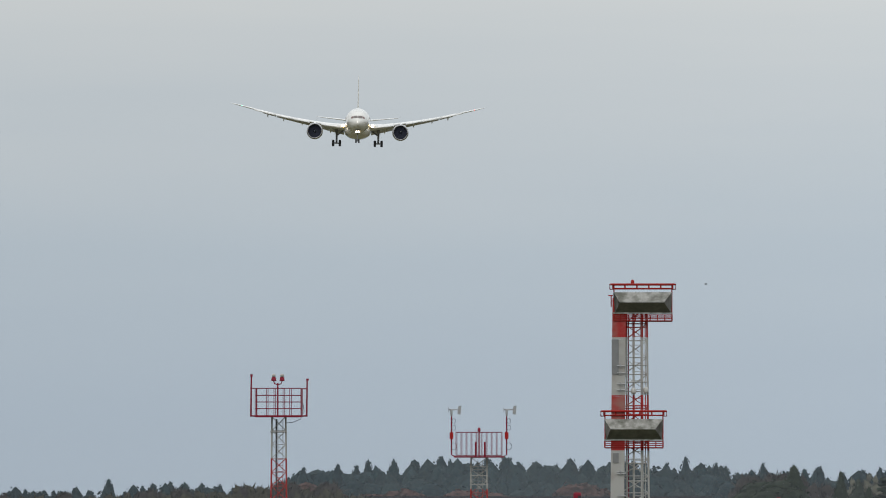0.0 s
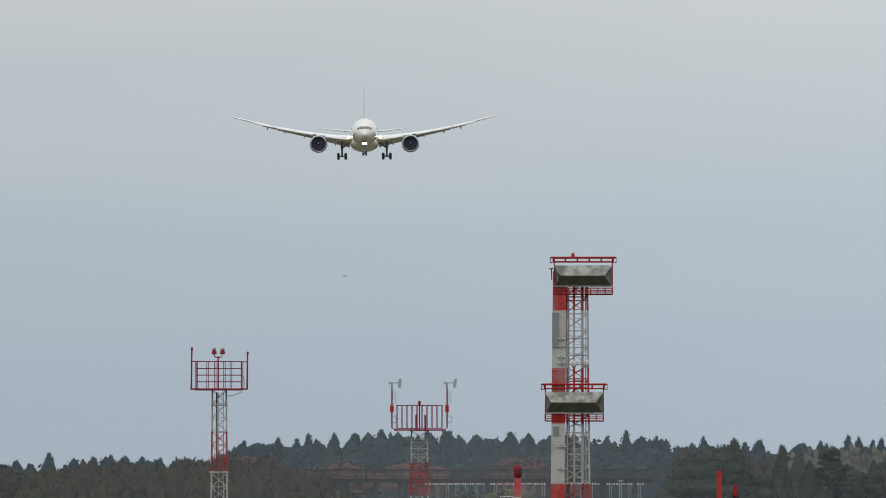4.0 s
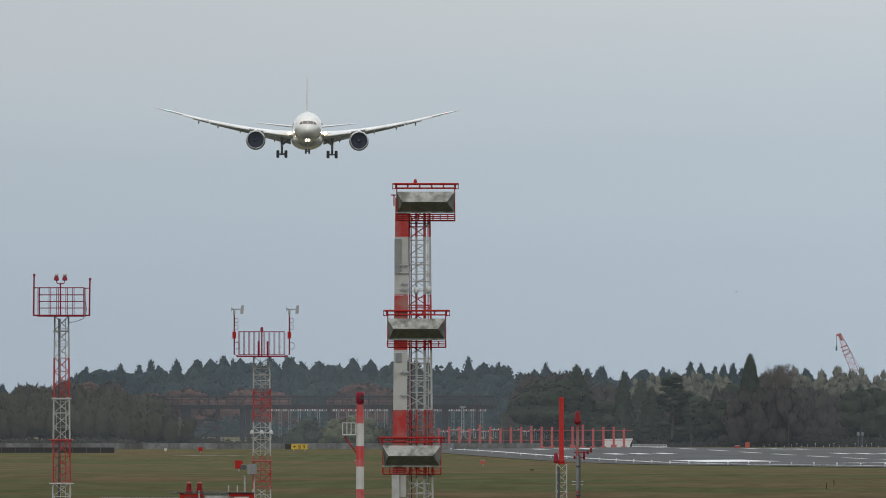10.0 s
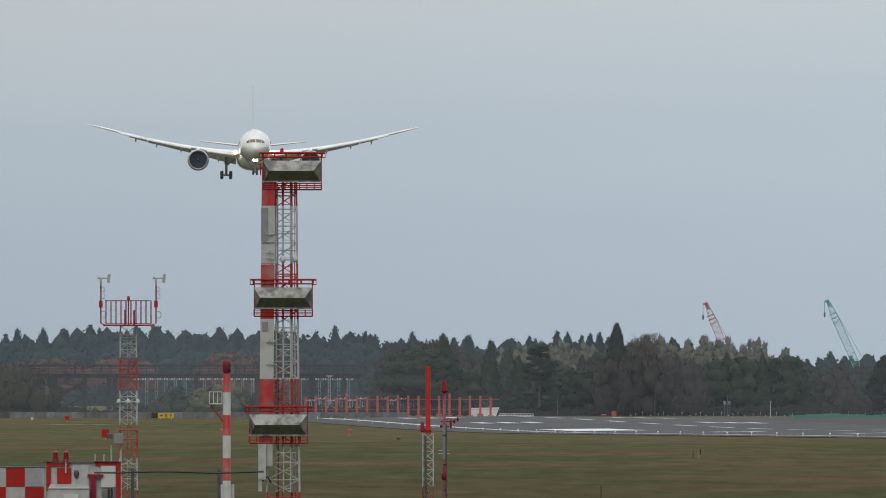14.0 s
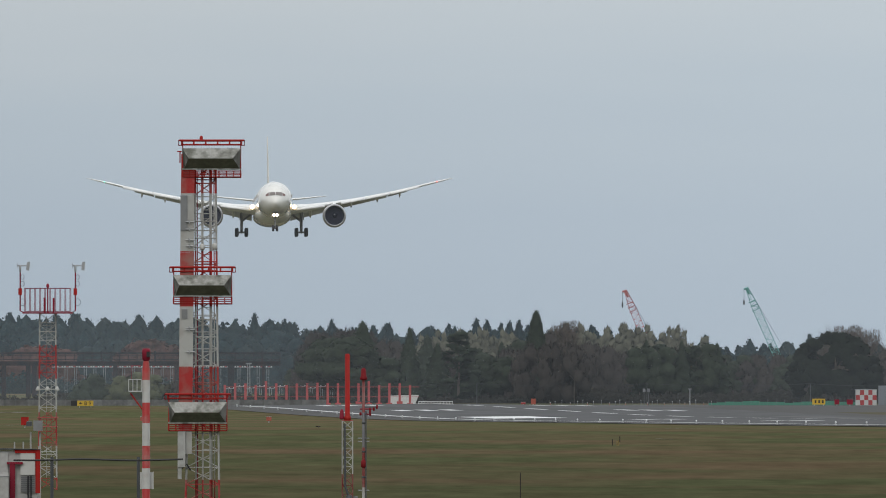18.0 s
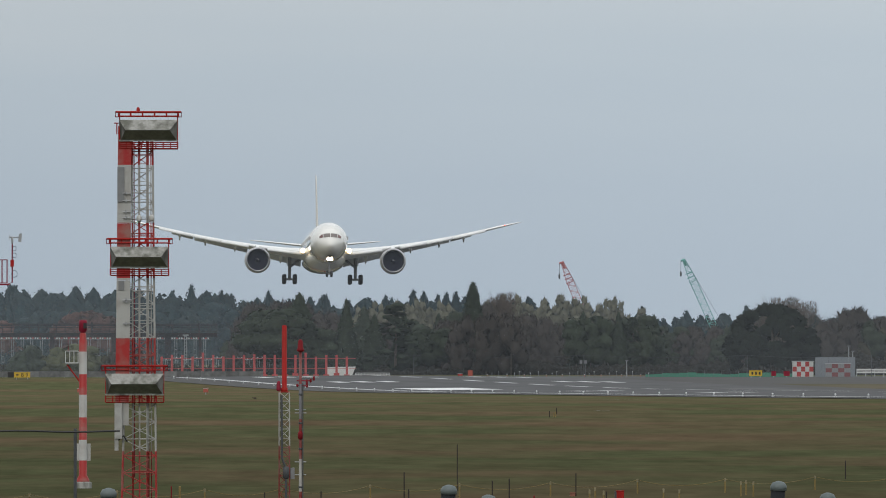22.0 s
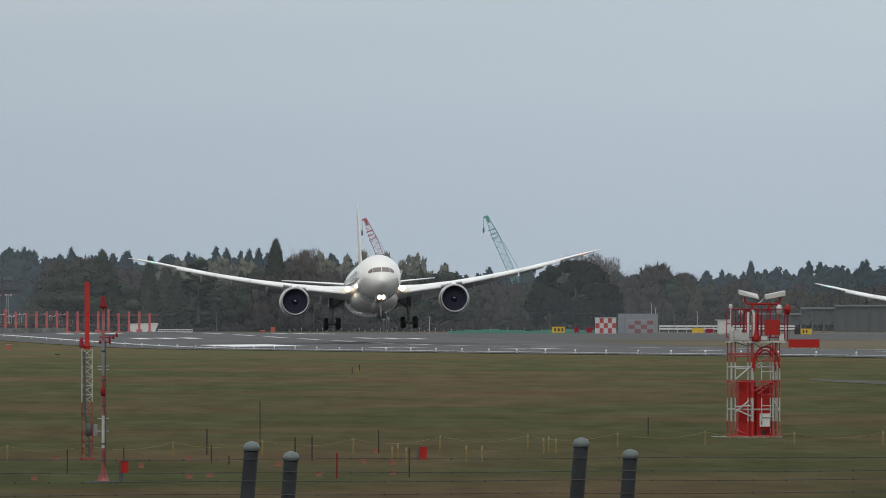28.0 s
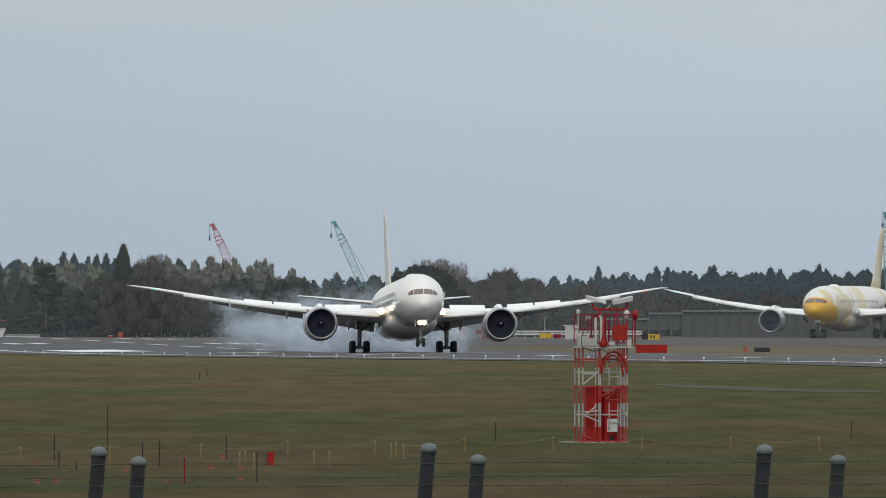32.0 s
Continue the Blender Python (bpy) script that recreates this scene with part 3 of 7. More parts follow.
        part("fan_disc", Shape().lathe(((0.02, 0.88), (1.55, 0.90), (1.55, 1.05), (0.02, 1.1)), (ex, 0, 0), "Y", 32), M_fan, eng, "dark fan inside the inlet")
        for i in range(18):
            a = 2 * math.pi * i / 18
            c, s = math.cos(a), math.sin(a)
            c2, s2 = math.cos(a + 0.28), math.sin(a + 0.28)
            part("fan_blade", Shape().add([(ex + 0.35 * c, 0.82, 0.35 * s), (ex + 1.52 * c, 0.82, 1.52 * s), (ex + 1.52 * c2, 0.87, 1.52 * s2), (ex + 0.35 * c2, 0.86, 0.35 * s2)], [(0, 1, 2, 3)]), M_fan, eng)
        part("spinner", Shape().lathe(((0.02, 0.2), (0.2, 0.42), (0.36, 0.85)), (ex, 0, 0), "Y", 16), M_fan, eng, "", True)
        part("spinner_swirl", Shape().path([(ex + q * math.cos(a), 0.40 - 0.05 + 0.9 * (q - 0.2), q * math.sin(a)) for q, a in ((0.10, 0.3), (0.12, 1.0), (0.15, 1.7), (0.17, 2.4))], 0.022), M_flap, eng, "white swirl on the spinner")
        part("exhaust_cone", Shape().lathe(((1.30, 4.0), (1.05, 5.6), (0.7, 6.2), (0.1, 7.2)), (ex, 0, 0), "Y", 20), M_dark, eng, "", True)
        part("pylon", Shape().loft([[(ex - 0.25, y, z0), (ex + 0.25, y, z0), (ex + 0.25, y, z1), (ex - 0.25, y, z1)] for y, z0, z1 in ((1.2, 1.7, 1.95), (3.4, 1.5, 2.35), (6.5, 1.0, 2.2), (9.0, 1.5, 1.9))]), M_wing, eng)
        part("chine", Shape().add([(ex - side * 1.5, 1.4, 1.22), (ex - side * 1.5, 2.9, 1.22), (ex - side * 1.95, 2.8, 1.62), (ex - side * 1.52, 1.4, 1.25)], [(0, 1, 2), (0, 2, 3), (3, 2, 1)]), M_wing, eng)
        # main gear
        gx, gy, gz = side * 4.95, 12.2, -2.70
        gear = part("main_gear", Shape().tube((gx, gy, 1.6), (gx, gy, gz), 0.30, 0.22, 10).tube((gx - side * 2.4, gy + 0.3, 0.9), (gx, gy, -0.9), 0.18).tube((gx, gy - 2.6, 1.0), (gx, gy, -0.7), 0.15).tube((gx - side * 0.2, gy - 0.5, -0.4), (gx, gy - 0.3, gz + 0.3), 0.10).tube((gx, gy - 0.9, gz), (gx, gy + 0.9, gz), 0.2), M_strut, plane, "grey main landing gear leg")
        wheel_set(gear, "wheel", gx, gy, gz, 0.74, 0.60, 0.80, (-0.75, 0.75))
        GEARS.append(gear)
        part("gear_door", Shape().box(gx + side * 0.34, gx + side * 0.42, gy - 0.8, gy + 0.8, -0.7, 1.3), M_wing, gear)
        unit = part("landing_lamp", Shape().lathe(((0.36, 0.02), (0.38, 0.0), (0.40, 0.075), (0.30, 0.9)), (side * 3.47, -0.95, 1.38), "Y", 16), glow, plane, "landing lamp at the wing root")
        part("lens", Shape().lathe(((0.02, -0.06), (0.20, -0.045), (0.30, 0.0), (0.30, 0.03)), (side * 3.47, -0.95, 1.38), "Y", 16), lamp, unit, "glaring white lamp glass", True)
    ny = -13.6
    nose = part("nose_gear", Shape().tube((0, ny, 0.0), (0, ny, -2.5), 0.15, 0.12).tube((0, ny - 1.6, 0.0), (0, ny, -1.0), 0.08), M_strut, plane, "grey nose gear leg")
    NOSES.append(nose)
    wheel_set(nose, "wheel", 0, ny, -2.50, 0.50, 0.38, 0.33, (0,))
    for side in (-1, 1):
        part("gear_door", Shape().box(side * 0.62, side * 0.68, ny - 1.3, ny + 0.9, -0.75, 0.3), paint, nose)
    # plate added to keep the lamps' mirror image off the fuselage
    part("reflection_block", Shape().box(-0.62, 0.62, ny - 3.0, ny - 2.0, -0.09, -0.05), M_strut, nose)
    for x, z in ((-0.24, -0.38), (0.24, -0.38)):
        lens = part("taxi_lamp", Shape().lathe(((0.02, -0.06), (0.16, -0.045), (0.25, 0.0), (0.18, 0.16)), (x, ny - 2.2, z), "Y", 16), lamp, nose, "glaring white nose lamp", True)
        part("lamp_rim", Shape().lathe(((0.24, -0.02), (0.29, 0.0), (0.29, 0.16), (0.24, 0.18)), (x, ny - 2.2, z), "Y", 16), glow, lens, "lamp rim that stands in for the amber halo", True)
    for y, z in ((-2.0, 2.94), (3.0, -3.82)):
        part("beacon", Shape().lathe(((0.16, -0.12), (0.15, 0.05), (0.09, 0.16), (0.02, 0.2)) if z > 0 else ((0.02, -0.2), (0.09, -0.16), (0.15, -0.05), (0.16, 0.12)), (0, y, AXIS + z), n=12), M_beacon, body, "dim red beacon", True)
    for side in (-1, 1):
        for i in range(34):
            y = -11.5 + 1.17 * i
            if 21 < y:
                break
            part("cabin_window", Shape().box(side * 2.80, side * 2.905, y, y + 0.28, AXIS + 0.35, AXIS + 0.82), M_cabin, body)
    return plane


SPOILERS, WINGS, GEARS, NOSES = [], [], [], []
M_tail = material("beige_tail", (0.64, 0.63, 0.59), 0.4, grain=0.8, vary=0.1)
FLIER = airliner("white twin-engined airliner landing with its wheels down", M_fuse, M_bright, M_amber, M_tail)
FLIER_WINGS, FLIER_SPOILERS = WINGS[:2], SPOILERS[:6]
FLIER_GEARS = GEARS[:2]


# ---- masts and cabinets on the grass ----
def lattice(mast, low, high, z0, z1, bays, mat, leg=0.035, brace=0.016, cx=0.0, cy=0.0, low2=None, high2=None, cx2=None):
    """Four tapering legs, and for each bay its cross braces and ring."""
    low2, high2 = low2 or low, high2 or high

    def corner(i, z):
        k = (z - z0) / (z1 - z0)
        sx, sy = ((-1, -1), (1, -1), (1, 1), (-1, 1))[i % 4]
        return (cx + ((cx if cx2 is None else cx2) - cx) * k + sx * (low + (high - low) * k), cy + sy * (low2 + (high2 - low2) * k), z)

    for i in range(4):
        part("leg", Shape().tube(corner(i, z0), corner(i, z1), leg, n=6), mat, mast)
    for b in range(bays):
        za, zb = z0 + (z1 - z0) * b / bays, z0 + (z1 - z0) * (b + 1) / bays
        for i in range(4):
            part("brace", Shape().tube(corner(i, za), corner(i + 1, zb), brace, n=5), mat, mast)
            part("brace", Shape().tube(corner(i + 1, za), corner(i, zb), brace, n=5), mat, mast)
            part("ring_bar", Shape().tube(corner(i, zb), corner(i + 1, zb), brace * 1.2, n=5), mat, mast)


def core(mast, z0, z1, x, mat, half=0.10, step=0.24):
    """Ladder and cable run that fill the middle of a lattice mast."""
    part("ladder", Shape().tube((x - half, 0.05, z0), (x - half, 0.05, z1), 0.013, n=5).tube((x + half, 0.05, z0), (x + half, 0.05, z1), 0.013, n=5), mat, mast)
    for i in range(int((z1 - z0) / step)):
        part("rung", Shape().tube((x - half, 0.05, z0 + step * (i + 0.5)), (x + half, 0.05, z0 + step * (i + 0.5)), 0.009, n=4), mat, mast)


def rail(mast, x0, x1, y0, y1, heights, posts, mat, r=0.022, name="railing"):
    for z in heights:
        part(name, Shape().path([(x0, y0, z), (x1, y0, z), (x1, y1, z), (x0, y1, z), (x0, y0, z)], r), mat, mast)
    for i in range(posts + 1):
        x = x0 + (x1 - x0) * i / posts
        for y in (y0, y1):
            part("baluster", Shape().tube((x, y, min(heights)), (x, y, max(heights)), r * 0.9, n=5), mat, mast)


def lamp_head(mast, x, y, z, mat, r=0.09, h=0.28, name="obstruction_lamp"):
    part(name, Shape().lathe(((r * 0.7, 0), (r * 1.1, 0.12 * h), (r, 0.2 * h), (r * 0.85, 0.8 * h), (r * 0.4, h)), (x, y, z), n=12), mat, mast, "red obstruction lamp", True)


def glide_mast():
    bands = banded("glide_mast_paint", ((0, "r"), (1.86, "w"), (3.5, "r"), (5.69, "w"), (7.66, "r"), (9.58, "w"), (11.50, "r")))
    mast = thing("antenna_mast", "red and white lattice mast with three trough antennas on platforms", "antenna mast", at=spot(339, 554, 0.15))
    part("footing", Shape().box(-0.95, 1.0, -0.7, 1.3, -0.3, 0.0), M_concrete, mast, "pale concrete footing")
    # leaning slightly, the lattice narrows towards the top
    lattice(mast, 0.585, 0.375, 0, 12.6, 22, bands, 0.030, 0.0125, 0.09, 0.4, 0.55, 0.42, 0.165)
    for x, r in ((-0.13, 0.030), (0.085, 0.020), (0.385, 0.048), (0.50, 0.018)):
        part("riser", Shape().tube((x + 0.02, -0.02, 0.1), (x - 0.01, -0.02, 12.7), r, n=8), bands, mast, "upright painted pipe", True)
    for z in (1.2, 3.2, 4.6, 5.1, 6.7, 7.3, 8.95, 9.25, 10.05, 10.62, 11.9):
        part("bracket", Shape().tube((-0.15, -0.06, z), (0.55, -0.06, z), 0.024, n=6), bands, mast)
    for z0, z1 in ((2.75, 3.5), (3.5, 5.69), (5.69, 7.66), (7.66, 9.58), (9.58, 11.50), (11.50, 12.9)):
        a, b = [-0.70 + 0.085 * (z - 4) / 8.5 for z in (z0, z1)]
        part("cable_duct", Shape().loft([[(x, -0.28, z), (x + 0.46, -0.28, z), (x + 0.46, 0.16, z), (x, 0.16, z)] for x, z in ((a, z0), (b, z1 - 0.01))]), bands, mast, "broad painted cable duct")
    part("duct_panel", Shape().box(-0.638, -0.40, -0.31, -0.275, 10.30, 11.49), M_steelgrey, mast, "grey cover plate")
    part("duct_panel", Shape().box(-0.60, -0.40, -0.31, -0.275, 7.32, 7.64), M_steelgrey, mast, "grey cover plate")
    part("ladder", Shape().tube((0.12, -0.1, 0.3), (0.12, -0.1, 12.6), 0.020).tube((0.36, -0.1, 0.3), (0.36, -0.1, 12.6), 0.020), bands, mast)
    for i in range(40):
        part("rung", Shape().tube((0.12, -0.1, 0.5 + 0.3 * i), (0.36, -0.1, 0.5 + 0.3 * i), 0.012, n=5), bands, mast)
    part("conduit", Shape().tube((-0.06, 0.1, 1.0), (-0.08, 0.1, 12.3), 0.018), M_crimson, mast)
    for x0, z0 in ((-0.58, 12.375), (-0.885, 8.085), (-1.05, 3.79)):
        x1, zm, z1 = x0 + 1.98, z0 + 0.36, z0 + 0.71
        trough = part("trough_antenna", Shape().add([(x0, -0.35, z1), (x1, -0.35, z1), (x1 - 0.26, -0.75, zm), (x0 + 0.22, -0.75, zm), (x0, 0.0, z1), (x1, 0.0, z1), (x1, 0.0, zm), (x0, 0.0, zm)],
                      [(0, 1, 2, 3), (0, 4, 5, 1), (4, 7, 6, 5), (0, 3, 7, 4), (1, 5, 6, 2), (3, 2, 6, 7)]), M_concrete, mast, "weathered grey trough antenna with mossy underside")
        part("reflector", Shape().add([(x0 + 0.22, -0.745, zm - 0.004), (x1 - 0.26, -0.745, zm - 0.004), (x1 - 0.03, -0.30, z0 + 0.03), (x0 + 0.08, -0.30, z0 + 0.03), (x0 + 0.08, 0, z0 + 0.03), (x1 - 0.03, 0, z0 + 0.03), (x1 - 0.03, 0, zm - 0.004), (x0 + 0.08, 0, zm - 0.004)],
                      [(0, 3, 2, 1), (3, 4, 5, 2), (4, 7, 6, 5), (0, 1, 6, 7), (0, 7, 4, 3), (1, 2, 5, 6)]), M_moss, trough, "dark mossy slanted face")
        part("lip", Shape().box(x0, x1, -0.34, -0.28, z0 - 0.02, z0 + 0.035), M_concrete, trough, "pale lower edge")
        for xa, xb in ((x0, x0 + 0.22), (x1, x1 - 0.26)):
            part("end_plate", Shape().add([(xa, -0.36, z1), (xb, -0.755, zm), (xa + (0.06 if xa < xb else -0.02), -0.32, z0), (xa, 0, z0), (xa, 0, z1)], [(0, 1, 2), (0, 2, 3, 4), (2, 1, 0)]), M_concrete, trough)
        # platform, its rails and bracket loops
        part("platform", Shape().box(x0 + 0.02, x1, -0.28, 1.0, z0 - 0.28, z0 - 0.24), M_red, mast, "red steel grating platform")
        rail(mast, x0, x1, -0.30, 1.0, (z0 - 0.25, z0 - 0.18, z0 - 0.12, z0 - 0.05), 8, M_red, 0.013, "lower_rail")
        rail(mast, x0 - 0.02, x1 + 0.02, -0.32, 1.0, (z1 + 0.13, z1 + 0.26), 5, M_red, 0.022, "upper_rail")
        part("top_rail", Shape().tube((x0 - 0.1, -0.33, z1 + 0.265), (x1 + 0.12, -0.33, z1 + 0.265), 0.034), M_red, mast)
        for xa, xb in ((x0 - 0.12, x0), (x1, x1 + 0.13)):
            part("bracket_loop", Shape().path([(xa, -0.33, z1 + 0.10), (xb, -0.33, z1 + 0.10), (xb, -0.33, z1 + 0.27), (xa, -0.33, z1 + 0.27), (xa, -0.33, z1 + 0.10)], 0.022), M_maroon, mast)
        for x in (x0 + 0.02, x1):
            part("rail_post", Shape().tube((x, -0.3, z0 - 0.25), (x, -0.3, z1 + 0.26), 0.02), M_red, mast)
    lamp_head(mast, 0.06, 0.2, 13.32, M_red, 0.065, 0.2)
    part("lightning_rod", Shape().tube((-0.66, 0.1, 12.6), (-0.66, 0.1, 12.98), 0.02).tube((-0.76, 0.1, 12.98), (-0.6, 0.1, 12.98), 0.02), M_red, mast)
    for z in (6.2, 6.95, 7.0, 9.78, 9.98, 10.35, 10.6):
        part("clamp", Shape().tube((-0.46, -0.34, z), (-0.16, -0.34, z), 0.018).tube((-0.34, -0.34, z - 0.06), (-0.34, -0.34, z + 0.06), 0.025), M_steel, mast)
    for x, z in ((0.10, 9.74), (0.52, 9.76)):
        part("junction_box", Shape().lathe(((0.06, -0.1), (0.09, -0.04), (0.09, 0.06), (0.05, 0.12)), (x, -0.16, z), n=12), M_white, mast, "", True)
    part("base_cabinet", Shape().box(-0.73, -0.47, -0.4, 0.0, 2.3, 3.5), M_grimy, mast, "white cabinet on the mast")
    part("cabinet_foot", Shape().box(-0.73, -0.60, -0.35, -0.05, 1.9, 2.3), M_grimy, mast)
    part("cable_entry", Shape().path([(-0.75, -0.3, 2.2), (-0.6, -0.3, 2.25), (-0.42, -0.3, 2.4), (-0.3, -0.2, 2.2)], 0.03), M_black, mast)
    return mast


def basket_mast():
    bands = banded("lamp_mast_paint", ((0, "r"), (1.0, "w"), (2.72, "r"), (4.4, "w"), (6.03, "r"), (7.6, "w")))
    mast = thing("lamp_mast", "red and white lattice mast with a railed platform and twin lamps", "mast", at=spot(-284, 645, 0.05))
    lattice(mast, 0.37, 0.27, 0, 9.30, 17, bands, 0.024, 0.010)
    core(mast, 0.3, 9.2, 0.06, bands)
    for z, w in ((2.70, 0.45), (4.42, 0.42), (6.05, 0.36), (8.7, 0.31)):
        part("collar", Shape().path([(-w, -w, z), (w, -w, z), (w, w, z), (-w, w, z), (-w, -w, z)], 0.028), bands, mast)
    for z, w in ((3.5, 0.42), (1.9, 0.45), (5.5, 0.39)):
        part("inner_frame", Shape().path([(-w * 0.5, -w, z - 0.7), (-w * 0.5, -w, z), (w * 0.5, -w, z), (w * 0.5, -w, z - 0.7)], 0.02), bands, mast)
    part("conduit", Shape().tube((-0.10, 0, 0.2), (-0.10, 0, 9.2), 0.032), M_dark, mast)
    part("platform", Shape().box(-0.92, 0.92, -0.92, 0.92, 9.28, 9.34), M_crimson, mast, "red steel platform")
    for y in (-0.9, 0.9):
        for z in (9.62, 9.88, 10.14, 10.42):
            part("rail", Shape().tube((-0.9, y, z), (0.9, y, z), 0.013, n=6), M_crimson, mast)
    for x in (-0.9, 0.9):
        for z in (9.62, 9.88, 10.14, 10.42):
            part("rail", Shape().tube((x, -0.9, z), (x, 0.9, z), 0.012, n=6), M_crimson, mast)
    for x in (-0.9, -0.46, -0.16, 0.2, 0.46, 0.9):
        for y in (-0.9, 0.9):
            part("rail_post", Shape().tube((x, y, 9.3), (x, y, 10.42), 0.013, n=6), M_crimson, mast)
    for y in (-0.45, 0.1, 0.5):
        for x in (-0.88, 0.88):
            part("rail_post", Shape().tube((x, y, 9.3), (x, y, 10.42), 0.010, n=6), M_crimson, mast)
    part("arm", Shape().tube((-1.13, -0.1, 9.33), (1.13, -0.1, 9.33), 0.03).tube((-1.13, -0.1, 10.42), (-0.9, -0.1, 10.42), 0.02).tube((1.13, -0.1, 10.40), (0.9, -0.1, 10.40), 0.02), M_crimson, mast)
    part("end_post", Shape().tube((-1.10, -0.1, 9.3), (-1.08, -0.1, 10.95), 0.035, 0.03).box(-1.12, -1.03, -0.14, -0.05, 10.86, 10.97), M_crimson, mast)
    part("end_post", Shape().tube((1.10, -0.1, 9.3), (1.12, -0.1, 10.78), 0.035, 0.03).box(1.08, 1.18, -0.14, -0.05, 10.72, 10.80), M_crimson, mast)
    part("lamp_stem", Shape().tube((-0.04, -0.1, 9.34), (-0.04, -0.1, 10.62), 0.03).path([(-0.20, -0.1, 10.72), (-0.17, -0.1, 10.60), (-0.04, -0.1, 10.56), (0.10, -0.1, 10.60), (0.13, -0.1, 10.72)], 0.025), M_crimson, mast)
    for x in (-0.20, 0.13):
        lamp_head(mast, x, -0.1, 10.70, M_crimson, 0.10, 0.18)
        part("lamp_glass", Shape().lathe(((0.08, 0), (0.075, 0.08), (0.03, 0.12)), (x, -0.1, 10.88), n=10), M_white, mast, "clear lamp glass", True)
    part("cable", Shape().path([(0.25, 0, 9.05), (0.55, 0, 9.08), (0.85, 0, 9.2), (1.0, -0.1, 9.5), (0.95, -0.1, 9.85)], 0.012), M_black, mast)
    return mast


def wind_mast():
    bands = banded("wind_mast_paint", ((0, "r"), (0.5, "w"), (1.95, "r"), (3.43, "w"), (4.88, "r"), (6.36, "w")))
    mast = thing("wind_mast", "red and white lattice mast with two wind vanes", "mast", at=spot(70.6, 724))
    lattice(mast, 0.40, 0.35, 0, 7.80, 15, bands, 0.026, 0.011)
    core(mast, 0.3, 7.7, 0.05, bands)
    for z, w in ((1.3, 0.45), (2.8, 0.42), (5.9, 0.38), (7.0, 0.37)):
        part("inner_frame", Shape().path([(-w, -w, z), (w, -w, z), (w, w, z), (-w, w, z), (-w, -w, z)], 0.024), bands, mast)
    for z in (3.2, 4.45):
        part("collar", Shape().path([(-0.44, -0.44, z), (0.44, -0.44, z), (0.44, 0.44, z), (-0.44, 0.44, z), (-0.44, -0.44, z)], 0.03), bands, mast)
    for x in (-0.42, 0, 0.42):
        part("floodlamp", Shape().lathe(((0.04, 0.16), (0.07, 0.10), (0.11, 0.0), (0.09, -0.03)), (x, -0.46, 4.42), n=10), M_white, mast, "small white lamp", True)
    for z in (1.7, 2.3, 5.2, 5.6, 6.6, 7.4):
        part("ring_frame", Shape().path([(-0.39, -0.39, z), (0.39, -0.39, z), (0.39, 0.39, z), (-0.39, 0.39, z), (-0.39, -0.39, z)], 0.016), bands, mast)
    part("platform", Shape().box(-1.1, 1.1, -0.9, 0.9, 7.80, 7.86), M_crimson, mast, "red steel platform")
    rail(mast, -1.0, 1.0, -0.9, 0.9, (7.9, 8.92), 9, M_crimson, 0.016)
    for x, lean in ((-1.22, 0), (1.22, 0)):
        part("vane_post", Shape().path([(x * 0.82, 0, 7.83), (x, 0, 7.92), (x, 0, 9.9)], 0.035), M_crimson, mast)
        part("terminal_box", Shape().box(x - 0.08, x + 0.08, -0.1, 0.08, 8.62, 8.92), M_red, mast)
        vane = part("wind_vane", Shape().lathe(((0.03, 9.6), (0.05, 9.7), (0.05, 9.9), (0.03, 9.95)), (x, 0, 0), n=10).tube((x - 0.12, 0, 9.92), (x + 0.3, 0, 9.92), 0.035, 0.02), M_steel, mast, "grey propeller wind vane", True)
        part("vane_tail", Shape().add([(x + 0.26, 0.01, 9.72), (x + 0.40, 0.01, 9.70), (x + 0.44, 0.01, 10.10), (x + 0.30, 0.01, 10.08), (x + 0.26, -0.01, 9.72), (x + 0.40, -0.01, 9.70), (x + 0.44, -0.01, 10.10), (x + 0.30, -0.01, 10.08)],
                       [(0, 1, 2, 3), (7, 6, 5, 4), (0, 4, 5, 1), (1, 5, 6, 2), (2, 6, 7, 3), (3, 7, 4, 0)]), M_steel, vane)
        part("propeller", Shape().box(x - 0.14, x - 0.12, -0.02, 0.02, 9.80, 10.04).box(x - 0.14, x - 0.12, -0.12, 0.12, 9.90, 9.94), M_steel, vane)
        for zc, rc in ((9.42, 0.085), (9.12, 0.09), (8.30, 0.13)):
            part("cable", Shape().path([(x + 0.10 + rc * math.cos(q * 0.6), -0.05, zc + rc * 1.2 * math.sin(q * 0.6)) for q in range(11)], 0.012, 5), M_dark, mast)
    lamp_head(mast, 0, 0, 8.95, M_crimson, 0.07, 0.18)
    part("lamp_post", Shape().tube((0, 0, 7.85), (0, 0, 8.98), 0.03).tube((-0.15, 0.1, 7.85), (-0.15, 0.1, 8.5), 0.04).tube((0.25, 0.1, 7.85), (0.25, 0.1, 8.5), 0.04), M_crimson, mast)
    return mast


